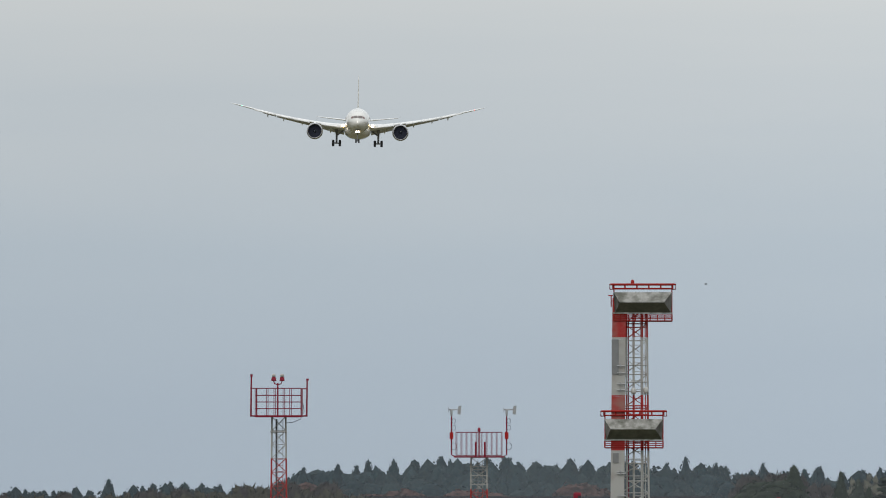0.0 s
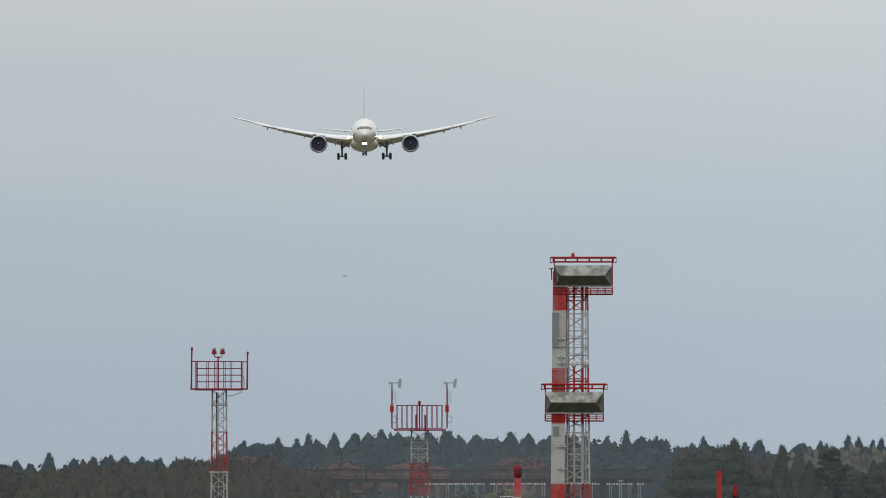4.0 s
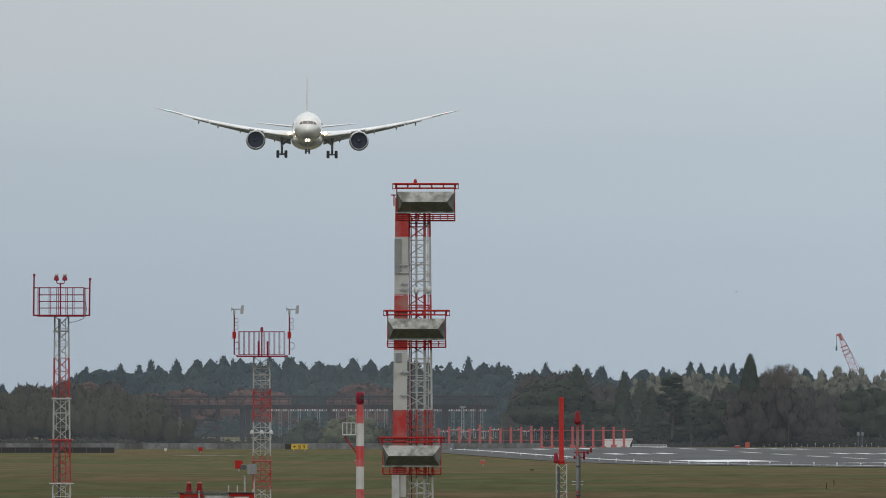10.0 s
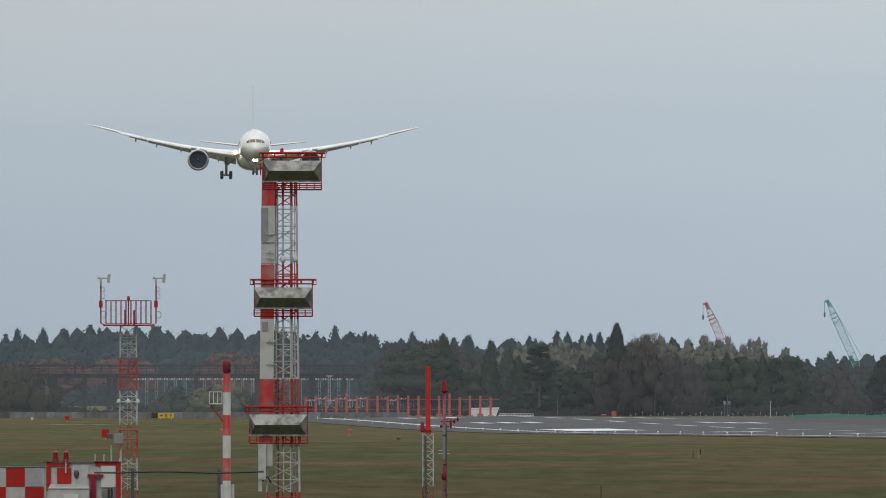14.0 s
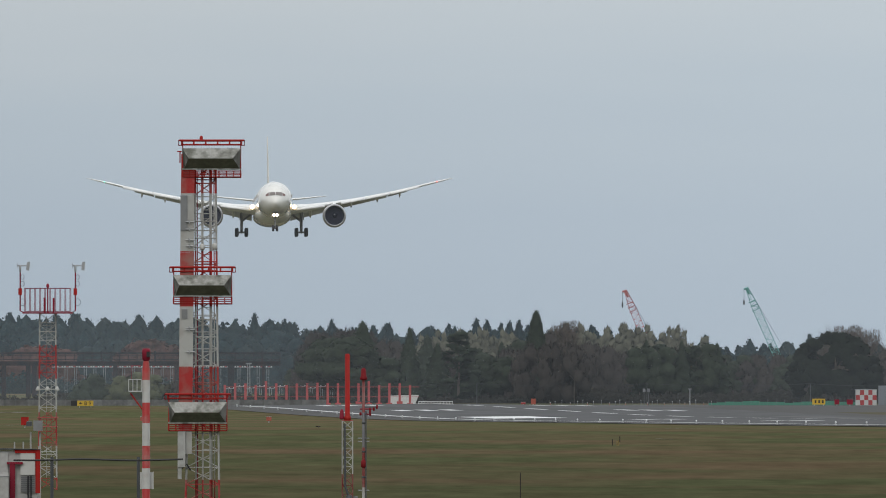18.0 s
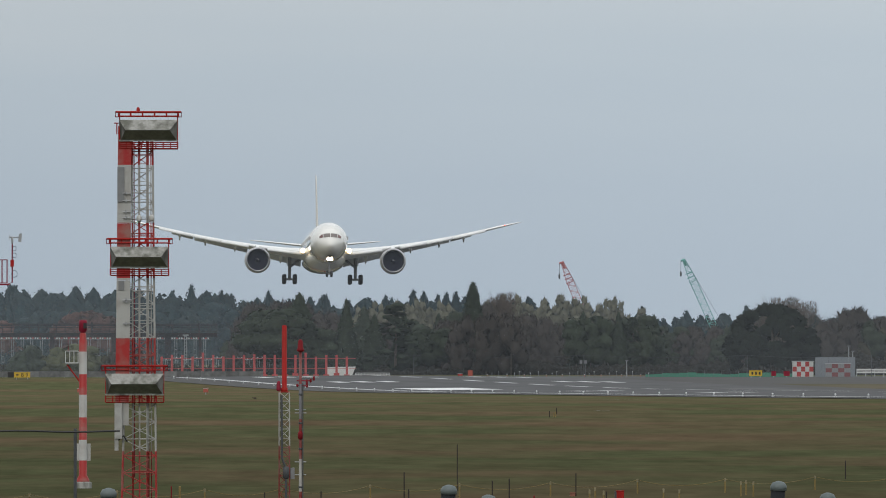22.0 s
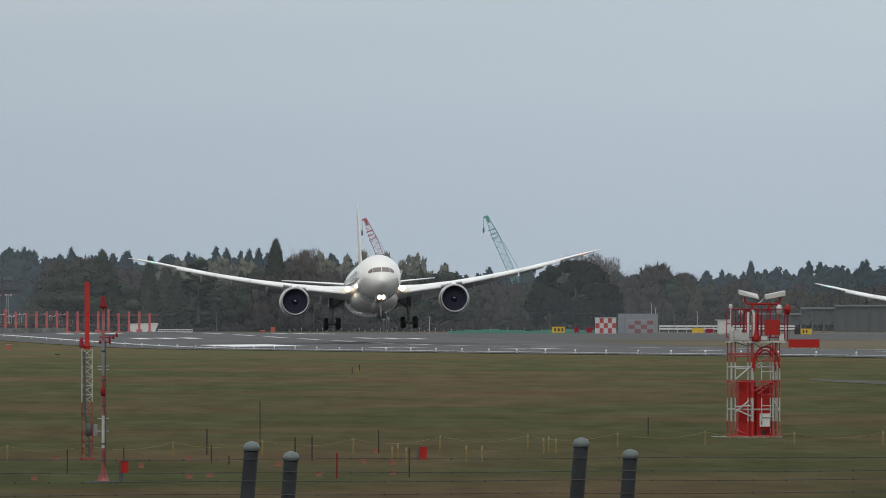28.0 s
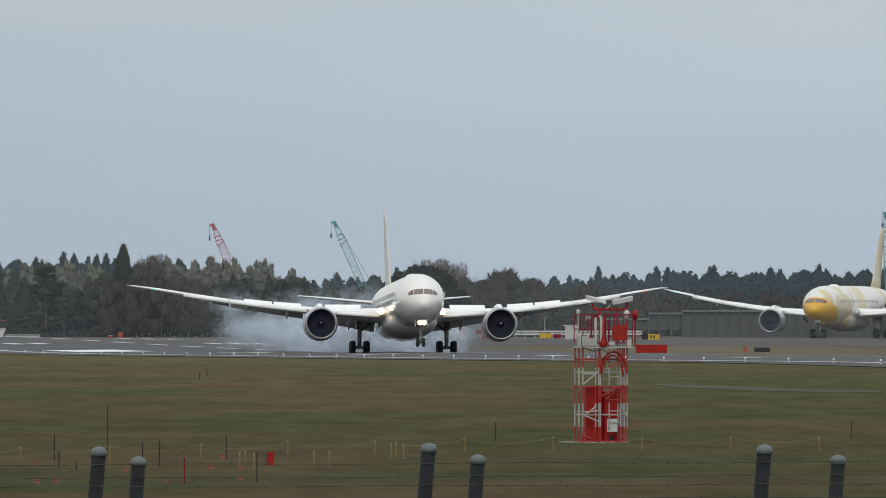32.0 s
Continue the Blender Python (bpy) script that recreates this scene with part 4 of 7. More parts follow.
def striped_pole():
    bands = banded("striped_pole_paint", ((0, "r"), (0.82, "w"), (1.62, "r"), (2.46, "w"), (3.3, "r"), (4.14, "w"), (4.95, "r")))
    pole = thing("striped_pole", "thick red and white banded pole with a dark lamp head", "pole", at=spot(244.6, 623, 0.20))
    part("footing", Shape().lathe(((0.34, -0.5), (0.34, 0.02), (0.27, 0.05)), n=16), M_concrete, pole, "concrete footing")
    part("shaft", Shape().lathe(((0.26, 0), (0.24, 0.12), (0.155, 0.3), (0.150, 5.42), (0.125, 5.46), (0.125, 5.66), (0.10, 5.72)), n=20), bands, pole, "", True)
    part("lamp_head", Shape().lathe(((0.10, 5.66), (0.10, 5.74), (0.15, 5.78), (0.16, 6.12), (0.13, 6.2)), n=16), M_crimson, pole, "dark red lamp head", True)
    part("lamp_window", Shape().box(0.02, 0.15, -0.185, -0.10, 5.88, 6.08), M_black, pole)
    part("cabinet", Shape().box(-0.28, 0.28, 0.2, 0.5, 0.85, 1.5), M_white, pole, "white cabinet behind the pole")
    cage = part("bracket_cage", Shape().box(-0.66, -0.17, -0.1, 0.3, 4.55, 4.59), M_white, pole, "small white service cage")
    for x in (-0.66, -0.5, -0.34, -0.18):
        part("cage_bar", Shape().tube((x, -0.1, 4.57), (x, -0.1, 5.02), 0.015, n=5), M_white, cage)
    part("cage_rail", Shape().path([(-0.66, 0.3, 5.02), (-0.66, -0.1, 5.02), (-0.18, -0.1, 5.02)], 0.015), M_white, cage)
    part("cage_frame", Shape().path([(-0.56, 0.1, 5.02), (-0.56, 0.1, 5.55), (-0.20, 0.1, 5.55)], 0.014), M_crimson, cage)
    part("strut", Shape().tube((-0.60, 0.1, 4.5), (-0.14, 0.0, 3.88), 0.03), M_red, pole)
    return pole


def monitor_pole():
    bands = banded("monitor_pole_paint", ((0, "m"), (2.0, "w"), (3.9, "r")))
    mast = thing("monitor_antenna", "slim lattice stand with a tall orange-red tube antenna", "antenna", at=spot(601, 577))
    lattice(mast, 0.185, 0.18, 0, 3.92, 12, bands, 0.022, 0.011)
    part("antenna_tube", Shape().lathe(((0.12, 3.9), (0.12, 4.05), (0.088, 4.08), (0.088, 6.22), (0.06, 6.27)), n=16), M_red, mast, "orange-red tube", True)
    lamp_head(mast, -0.20, -0.05, 3.95, M_crimson, 0.08, 0.36)
    part("junction_box", Shape().box(0.16, 0.36, -0.1, 0.1, 0.85, 1.25), M_steelgrey, mast)
    part("cable_sleeve", Shape().path([(-0.1, -0.2, 3.8), (-0.08, -0.22, 1.6), (0.02, -0.22, 1.3), (0.06, -0.22, 1.0), (0.06, -0.22, 0.1)], 0.045), M_dark, mast, "dark cable sleeve")
    part("splice_box", Shape().lathe(((0.06, 0.85), (0.11, 0.9), (0.11, 1.25), (0.06, 1.3)), (0.06, -0.2, 0), n=12), M_dark, mast, "", True)
    part("base_plate", Shape().box(-0.3, 0.3, -0.3, 0.3, -0.02, 0.05), M_red, mast)
    return mast


def slim_mast():
    bands = banded("slim_mast_paint", ((0, "m"), (1.05, "w"), (2.05, "m"), (3.35, "g"), (4.45, "m")))
    mast = thing("slim_mast", "slender red and white mast with a red lamp and cross arms", "mast", at=spot(629.5, 512))
    part("shaft", Shape().lathe(((0.24, 0), (0.20, 0.06), (0.07, 0.36), (0.05, 0.55), (0.048, 3.0), (0.042, 5.55)), n=12), bands, mast, "", True)
    part("riser", Shape().tube((0.075, -0.03, 0.5), (0.075, -0.03, 4.5), 0.018, n=6), M_dark, mast, "dark cable beside the shaft")
    part("lamp_bell", Shape().lathe(((0.05, 5.46), (0.115, 5.48), (0.115, 5.54), (0.09, 5.58), (0.075, 5.80), (0.03, 5.85)), n=14), M_maroon, mast, "red bell-shaped lamp", True)
    for z, x0, x1, r, m in ((4.80, -0.16, 0.30, 0.012, M_dark), (4.56, -0.12, 0.34, 0.02, M_crimson), (4.40, -0.10, 0.24, 0.02, M_crimson), (4.62, -0.05, 0.44, 0.012, M_dark)):
        part("cross_arm", Shape().tube((x0, 0, z), (x1, 0, z), r), m, mast)
    for x, z0, z1 in ((0.20, 4.34, 4.60), (0.32, 4.50, 4.62), (0.42, 4.56, 4.70), (-0.10, 4.36, 4.46)):
        part("fitting", Shape().lathe(((0.02, z0), (0.035, z0 + 0.03), (0.035, z1 - 0.03), (0.02, z1)), (x, 0, 0), n=10), M_maroon, mast, "", True)
    part("collar", Shape().lathe(((0.05, 2.72), (0.085, 2.76), (0.085, 2.92), (0.05, 2.98)), n=12), M_maroon, mast, "", True)
    for z in (1.62, 2.02, 3.55, 3.65):
        part("peg", Shape().tube((-0.18, 0, z), (0.18, 0, z), 0.014, n=5), M_steel, mast)
    for z in (0.7, 1.2, 2.4, 3.2, 4.1):
        part("band", Shape().lathe(((0.052, z), (0.062, z + 0.01), (0.062, z + 0.05), (0.052, z + 0.06)), n=12), M_dark, mast, "", True)
    part("base", Shape().box(-0.5, 0.5, -0.4, 0.4, -0.02, 0.06), M_dark, mast)
    box = thing("junction_post", "red junction box on a dark stub post", "junction box", at=spot(664, 514))
    part("stub", Shape().box(-0.12, 0.02, -0.08, 0.08, 0, 0.66), M_dark, box)
    part("box", Shape().box(-0.06, 0.18, -0.14, -0.08, 0.30, 0.66), M_red, box)
    part("lid", Shape().box(-0.075, 0.195, -0.155, -0.06, 0.66, 0.68), M_dark, box)
    return mast


def chequered_hut():
    hut = thing("equipment_hut", "low equipment hut faced in red and white chequers", "hut", at=spot(-146, 560, 0.15))
    part("body", Shape().box(-1.30, 1.30, 0.03, 2.4, -0.2, 2.66), M_grimy, hut)
    for i in range(4):
        for j in range(4):
            part("panel", Shape().box(-1.30 + 0.65 * i + 0.008, -0.65 + 0.65 * i - 0.008, 0.0, 0.035, 0.665 * j + 0.008, 0.665 * (j + 1) - 0.008), M_red if (i + j) % 2 else M_grimy, hut)
    for k in range(11):
        part("louvre", Shape().box(0.70, 1.23, -0.015, 0.0, 2.02 + 0.055 * k, 2.045 + 0.055 * k), M_steel, hut)
    part("roof", Shape().box(-1.36, 1.36, -0.03, 2.43, 2.66, 2.69), M_dark, hut)
    cab = thing("equipment_cabinet", "red-framed white equipment cabinet with lamps on top", "cabinet", at=spot(-11, 556, 0.15))
    part("body", Shape().box(-1.22, 1.22, 0.05, 2.0, -0.2, 2.84), M_grimy, cab)
    for x0, x1, z0, z1 in ((-1.22, -1.07, 1.9, 2.87), (1.15, 1.31, 1.4, 2.90), (-1.07, -0.42, 2.74, 2.86), (0.45, 1.15, 2.76, 2.88)):
        part("frame", Shape().box(x0, x1, -0.02, 0.06, z0, z1), M_red, cab)
    part("roof", Shape().box(-1.50, 1.32, -0.06, 2.06, 2.87, 2.895), M_dark, cab)
    part("roof_pipe", Shape().path([(-1.45, -0.1, 2.87), (-1.2, -0.1, 2.91), (0.2, -0.1, 2.92), (0.6, -0.1, 2.90), (1.2, -0.1, 2.9)], 0.012), M_dark, cab)
    part("panel", Shape().box(-0.855, -0.385, -0.015, 0.06, 2.14, 2.68), M_red, cab, "red square panel")
    part("panel", Shape().box(-0.36, 0.22, -0.012, 0.06, 2.10, 2.78), M_grimy, cab)
    part("meter", Shape().lathe(((0.03, 2.33), (0.075, 2.40), (0.08, 2.55), (0.05, 2.60)), (-0.20, -0.05, 0), n=12), M_dark, cab, "dark oval meter", True)
    part("lamp_stem", Shape().path([(-0.56, -0.05, 2.95), (-0.56, -0.05, 2.70), (-0.56, -0.05, 2.5)], 0.03), M_grimy, cab)
    box = part("front_box", Shape().add([(-1.14, -0.75, -0.2), (0.26, -0.75, -0.2), (0.26, 0.04, -0.2), (-1.14, 0.04, -0.2), (-1.14, -0.75, 1.98), (0.26, -0.75, 1.98), (0.22, 0.04, 2.13), (-1.08, 0.04, 2.13)], [(3, 2, 1, 0), (4, 5, 6, 7), (0, 1, 5, 4), (1, 2, 6, 5), (2, 3, 7, 6), (3, 0, 4, 7)]), M_grimy, cab, "grimy white front box with a sloping lid")
    part("notice", Shape().box(-0.61, -0.12, -0.765, -0.75, 1.56, 1.80), M_white, box, "blank white plate")
    part("lid_edge", Shape().box(-1.16, 0.28, -0.77, -0.74, 1.955, 1.985), M_steelgrey, box)
    part("pipe", Shape().box(0.28, 0.46, -0.12, 0.02, 0, 2.40).box(0.18, 0.72, -0.14, -0.02, 2.38, 2.46), M_crimson, cab, "red upright post")
    part("panel", Shape().box(0.64, 1.13, -0.04, 0.06, 2.02, 2.75), M_white, cab, "pale panel")
    for k in range(8):
        part("louvre", Shape().box(0.66, 1.12, -0.03, 0.05, 1.45 + 0.065 * k, 1.49 + 0.065 * k), M_steelgrey, cab)
    for x in (0.90, 1.0):
        part("cable", Shape().tube((x, -0.06, 0.4), (x, -0.06, 1.98), 0.028), M_black, cab)
    for x in (-0.92, -0.56):
        part("obstruction_lamp", Shape().lathe(((0.12, 0), (0.12, 0.05), (0.095, 0.09), (0.075, 0.31)), (x, 0.3, 2.89), n=14), M_maroon, cab, "dark red lamp glass")
        part("lamp_cap", Shape().lathe(((0.085, 0), (0.08, 0.035), (0.04, 0.055)), (x, 0.3, 3.20), n=14), M_orange, cab, "faded lamp cap")
    for x in (0.42, 0.72):
        part("rod", Shape().tube((x, 0.6, 2.84), (x, 0.6, 3.14), 0.025), M_grimy, cab)
    meter = thing("visibility_meter", "grey instrument head on a white stand", "instrument", at=spot(47, 575, 0.14))
    part("stand", Shape().path([(-0.13, 0, -0.2), (-0.13, 0, 3.38), (0.20, 0, 3.38), (0.20, 0, -0.2)], 0.035), M_grimy, meter)
    part("head", Shape().box(-0.03, 0.28, -0.3, 0.3, 3.42, 3.78).box(-0.26, -0.08, -0.25, 0.2, 3.58, 3.76), M_steelgrey, meter)
    part("hood", Shape().box(-0.28, -0.10, -0.3, -0.25, 3.58, 3.74), M_dark, meter)
    return hut


def ring_tower():
    bands = banded("ring_tower_paint", ((0, "r"), (0.62, "w"), (1.52, "r"), (2.21, "w"), (2.95, "r")))
    t = thing("equipment_tower", "stout red and white steel tower with slanted white reflectors", "equipment tower", at=spot(1781, 650), turn=4)
    t.scale = (0.93, 1, 1)
    for x in (-1.04, -0.88, 1.02):
        for y in (-0.8, 0.8):
            part("leg", Shape().tube((x, y, 0), (x, y, 3.75), 0.032, n=8), bands, t)
    for x in (-0.15, 0.72):
        part("leg", Shape().tube((x, -0.95, 0), (x, -0.95, 3.75), 0.038, n=8), bands, t)
    part("cabinet", Shape().box(-0.70, 0.02, -0.5, 0.4, 0.05, 2.25), M_red, t, "tall red cabinet")
    part("cabinet", Shape().box(0.05, 0.74, -0.6, 0.4, 0.05, 2.0), M_red, t, "tall red cabinet")
    part("notice", Shape().box(0.14, 0.58, -1.02, -0.99, 0.42, 0.94), M_white, t, "blank white plate")
    part("cable_hole", Shape().lathe(((0.10, 0), (0.10, 0.02)), (0.35, -0.62, 0.18), "Y", 14), M_black, t)
    for z in (0.04, 1.10, 2.2, 2.78, 3.3):
        for y in (-0.8, 0.8):
            part("girt", Shape().tube((-1.04, y, z), (1.04, y, z), 0.035, n=6), bands, t)
    for xa, za, xb, zb in ((-0.88, 2.3, -0.15, 2.85), (-0.88, 1.1, -0.15, 0.8), (-0.88, 1.0, -0.3, 1.45), (0.72, 1.5, 1.02, 1.0), (-0.15, 1.8, 0.72, 2.2), (-0.15, 3.4, 0.1, 3.0), (-0.88, 1.2, -0.2, 1.25)):
        part("diagonal", Shape().tube((xa, -0.9, za), (xb, -0.9, zb), 0.035, n=6), bands, t)
    arch = [(-0.15 + 0.57 * (1 - math.cos(a)), -0.97, 2.75 + 0.85 * math.sin(a)) for a in [math.pi * i / 12 for i in range(13)]]
    part("arch", Shape().path([(x * 0.82 + 0.02, y, z - 0.14) for x, y, z in arch], 0.035), M_red, t, "bent red tube")
    part("arch", Shape().path(arch, 0.05), M_red, t, "bent red tube")
    lad = part("ladder", Shape().tube((0.22, -1.05, 0.5), (0.22, -1.05, 3.7), 0.022).tube((0.72, -1.05, 0.5), (0.72, -1.05, 3.7), 0.018), bands, t, "painted ladder")
    for i in range(6):
        part("rung", Shape().tube((0.22, -1.05, 0.8 + 0.45 * i), (0.72, -1.05, 0.8 + 0.45 * i), 0.02, n=6), bands, lad)
    part("platform", Shape().box(-1.10, 1.25, -1.0, 1.0, 3.75, 3.80), M_white, t, "white grating deck")
    for x0, x1, z0, z1 in ((-1.08, -0.98, 3.82, 4.36), (-0.72, -0.64, 3.82, 4.34), (0.98, 1.18, 3.82, 4.1)):
        part("side_panel", Shape().box(x0, x1, -1.02, -0.98, z0, z1), M_white, t)
    rail(t, -1.05, 1.22, -0.98, 0.98, (3.95, 4.5, 5.08), 6, M_crimson, 0.026)
    part("equipment_box", Shape().box(0.40, 1.0, -1.05, -0.5, 4.05, 4.66), M_red, t, "orange-red box")
    part("drum", Shape().lathe(((0.13, 3.8), (0.15, 3.95), (0.10, 4.1), (0.05, 4.2)), (0.02, -0.9, 0), n=14), M_red, t, "", True)
    for x in (-0.35, -0.12, 0.1):
        part("upright", Shape().tube((x, -0.6, 3.8), (x, -0.6, 5.1), 0.05), M_white if x == -0.12 else M_red, t)
    part("cross_beam", Shape().tube((-0.35, -0.5, 5.28), (1.08, -0.5, 5.28), 0.045).tube((-0.12, -0.5, 5.0), (-0.12, -0.5, 5.28), 0.05).tube((0.62, -0.5, 5.0), (0.62, -0.5, 5.28), 0.05), M_red, t)
    for x0, sgn in ((-0.70, 1), (0.44, -1)):
        xa, xb = x0, x0 + 0.84
        za, zb = (5.66, 5.48) if sgn > 0 else (5.46, 5.62)
        part("reflector", Shape().add([(xa, -0.7, za), (xb, -0.7, zb), (xb, -0.2, zb + 0.04), (xa, -0.2, za + 0.04), (xa, -0.7, za + 0.17), (xb, -0.7, zb + (0.04 if sgn > 0 else 0.17)), (xb, -0.2, zb + 0.2), (xa, -0.2, za + 0.2)],
                              [(3, 2, 1, 0), (4, 5, 6, 7), (0, 1, 5, 4), (1, 2, 6, 5), (2, 3, 7, 6), (3, 0, 4, 7)]), M_white, t, "slanted white reflector")
        cx = -0.45 if sgn > 0 else 1.05
        part("yoke", Shape().path([(cx, -0.5, 5.55), (cx + 0.02, -0.5, 5.4), (cx + sgn * 0.12, -0.5, 5.28)], 0.045), M_red, t)
    part("yoke", Shape().path([(-0.5 + 0.42 * (1 - math.cos(a)), -0.45, 5.52 - 0.25 * math.sin(a)) for a in [math.pi * i / 8 for i in range(9)]], 0.025), M_white, t)
    for x, m in ((1.00, M_white), (1.36, M_red)):
        part("beacon", Shape().lathe(((0.05, 4.86), (0.12, 4.92), (0.14, 5.05), (0.11, 5.2), (0.04, 5.26)), (x, -0.8, 0), n=14), m, t, "round beacon lamp", True)
        part("beacon_arm", Shape().tube((x, -0.8, 3.8), (x, -0.8, 4.9), 0.03), M_red, t)
    part("beacon_glow", Shape().lathe(((0.02, 5.0), (0.05, 5.03), (0.05, 5.08), (0.02, 5.11)), (1.36, -0.92, 0), n=10), M_crimson, t, "red lamp glass", True)
    part("camera_head", Shape().lathe(((0.06, 5.1), (0.08, 5.15), (0.08, 5.24), (0.03, 5.28)), (-1.08, -0.8, 0), n=10).tube((-1.08, -0.8, 3.8), (-1.08, -0.8, 5.1), 0.025), M_white, t)
    part("dish", Shape().lathe(((0.02, -0.05), (0.10, 0.0), (0.10, 0.03)), (-0.66, -0.9, 4.95), "Y", 14), M_white, t)
    for x0, x1, z0, z1 in ((-1.12, -0.98, 3.84, 4.22), (-0.95, -0.72, 3.84, 4.24), (-0.68, -0.36, 3.84, 4.14)):
        part("deck_box", Shape().box(x0, x1, -1.06, -0.7, z0, z1), M_grimy, t, "small white equipment box")
    for x0, x1, z0, z1 in ((-0.40, -0.30, 3.82, 4.95), (-0.16, -0.06, 4.0, 4.98)):
        part("white_panel", Shape().box(x0, x1, -1.0, -0.96, z0, z1), M_white, t)
    for x in (-0.34, -0.20, 0.62, 0.90):
        part("leg", Shape().tube((x, -0.86, 0), (x, -0.86, 3.75), 0.028, n=8), bands, t)
    for xa, za, xb, zb in ((-0.15, 2.75, 0.62, 3.2), (0.1, 2.72, 0.72, 3.5), (-0.1, 3.1, 0.4, 3.5), (-1.0, 3.2, -0.3, 3.2), (0.1, 1.72, 0.72, 2.15), (-0.88, 2.72, -0.2, 2.72), (-0.15, 2.05, 0.9, 2.05), (-0.9, 0.3, -0.2, 0.05), (0.75, 0.35, 1.0, 0.05)):
        part("diagonal", Shape().tube((xa, -0.84, za), (xb, -0.84, zb), 0.028, n=6), bands, t)
    for x in (-0.55, 0.2):
        part("hoop", Shape().path([(x, -0.95, 3.8), (x, -0.95, 4.8), (x + 0.05, -0.95, 4.98), (x + 0.2, -0.95, 5.05), (x + 0.34, -0.95, 4.98), (x + 0.38, -0.95, 4.8), (x + 0.38, -0.95, 3.8)], 0.024), M_crimson, t, "bent red rail")
    part("cable_bunch", Shape().path([(-0.95, -1.08, 3.78), (-0.4, -1.1, 3.62), (-0.1, -1.1, 3.72), (0.2, -1.1, 3.55), (0.7, -1.1, 3.76)], 0.028), M_dark, t, "slung dark cables")
    part("winch", Shape().lathe(((0.16, 3.80), (0.13, 3.95), (0.05, 4.25), (0.04, 4.9)), (-0.02, -1.0, 0), n=14), M_red, t, "red bell-shaped base", True)
    part("lamp_unit", Shape().box(0.2, 0.46, -1.08, -0.95, 3.86, 4.0), M_white, t)
    part("slab", Shape().box(-1.7, 1.1, -1.2, 1.2, -0.06, 0.025), M_concrete, t, "pale concrete footing")
    return t


glide_mast(), basket_mast(), wind_mast(), striped_pole(), monitor_pole(), slim_mast(), chequered_hut(), ring_tower()

# supply cable slung between posts by the cabinets
line = thing("cable_run", "black cable slung between grey posts", "cable")
for b in (78, 231):
    x, y, z = spot(b, 553)
    part("post", Shape().tube((x, y, z), (x, y, z + 2.80), 0.055), M_dark, line)
pts = []
for b in range(10, 322, 12):
    x, y, z = spot(b, 552)
    pts.append((x, y, z + 2.73 - 0.04 * math.sin((b + 60) / 381 * math.pi * 2) ** 2))
part("cable", Shape().path(pts, 0.035), M_black, line)


# ---- beyond the runway: signs, fences, antennas, gantry, cranes, walls ----
M_yellow_nose = material("yellow_and_white_livery", (0.72, 0.71, 0.67), 0.32, grain=0.6, vary=0.05)


def livery(m):
    """Golden nose and swirls over white."""
    t = m.node_tree
    b = t.nodes["Principled BSDF"]
    co, sep = t.nodes.new("ShaderNodeTexCoord"), t.nodes.new("ShaderNodeSeparateXYZ")
    t.links.new(co.outputs["Object"], sep.inputs[0])
    wave = t.nodes.new("ShaderNodeTexNoise")
    wave.inputs["Scale"].default_value = 0.16
    t.links.new(co.outputs["Object"], wave.inputs["Vector"])
    edge = t.nodes.new("ShaderNodeMath")
    edge.operation = "MULTIPLY_ADD"
    edge.inputs[1].default_value = 2.2
    t.links.new(sep.outputs["Z"], edge.inputs[0])
    t.links.new(sep.outputs["Y"], edge.inputs[2])
    nose = t.nodes.new("ShaderNodeMath")
    nose.operation = "LESS_THAN"
    nose.inputs[1].default_value = -9.2
    t.links.new(edge.outputs[0], nose.inputs[0])
    swirl = t.nodes.new("ShaderNodeMath")
    swirl.operation = "GREATER_THAN"
    swirl.inputs[1].default_value = 0.56
    t.links.new(wave.outputs["Fac"], swirl.inputs[0])
    m1, m2 = t.nodes.new("ShaderNodeMix"), t.nodes.new("ShaderNodeMix")
    for mx in (m1, m2):
        mx.data_type = "RGBA"
    m1.inputs[6].default_value, m1.inputs[7].default_value = (0.72, 0.71, 0.67, 1), (0.64, 0.54, 0.32, 1)
    m2.inputs[7].default_value = (0.72, 0.40, 0.03, 1)
    t.links.new(swirl.outputs[0], m1.inputs[0])
    t.links.new(nose.outputs[0], m2.inputs[0])
    t.links.new(m1.outputs[2], m2.inputs[6])
    t.links.new(m2.outputs[2], b.inputs["Base Color"])


livery(M_yellow_nose)
M_gold = material("gold_and_white_tail", (0.66, 0.60, 0.44), 0.4, grain=0.8, vary=0.1, stain=(0.60, 0.40, 0.12), stain_scale=0.22, stain_amount=0.85, stretch=(1, 1, 0.5))
WAITER = airliner("white airliner with a golden yellow nose waiting on the taxiway", M_yellow_nose, M_lens, M_steel, M_gold)
WX, WY = 121.4, 2490.0
WAITER.matrix_world = pose(WX, WY, ground(WX, WY) + 2.74, 0, 0, -13.1)
for gear in GEARS[2:4]:
    gear.matrix_local = pose(0, 0, 0.72)
for wing, side in WINGS[2:4]:
    root = Matrix.Translation((side * 2.6, 0, 1.0))
    wing.matrix_local = root @ Matrix.Rotation(radians(3.8 * side), 4, "Y") @ root.inverted()
NOSES[1].matrix_local = pose(0, 0, 0.32)


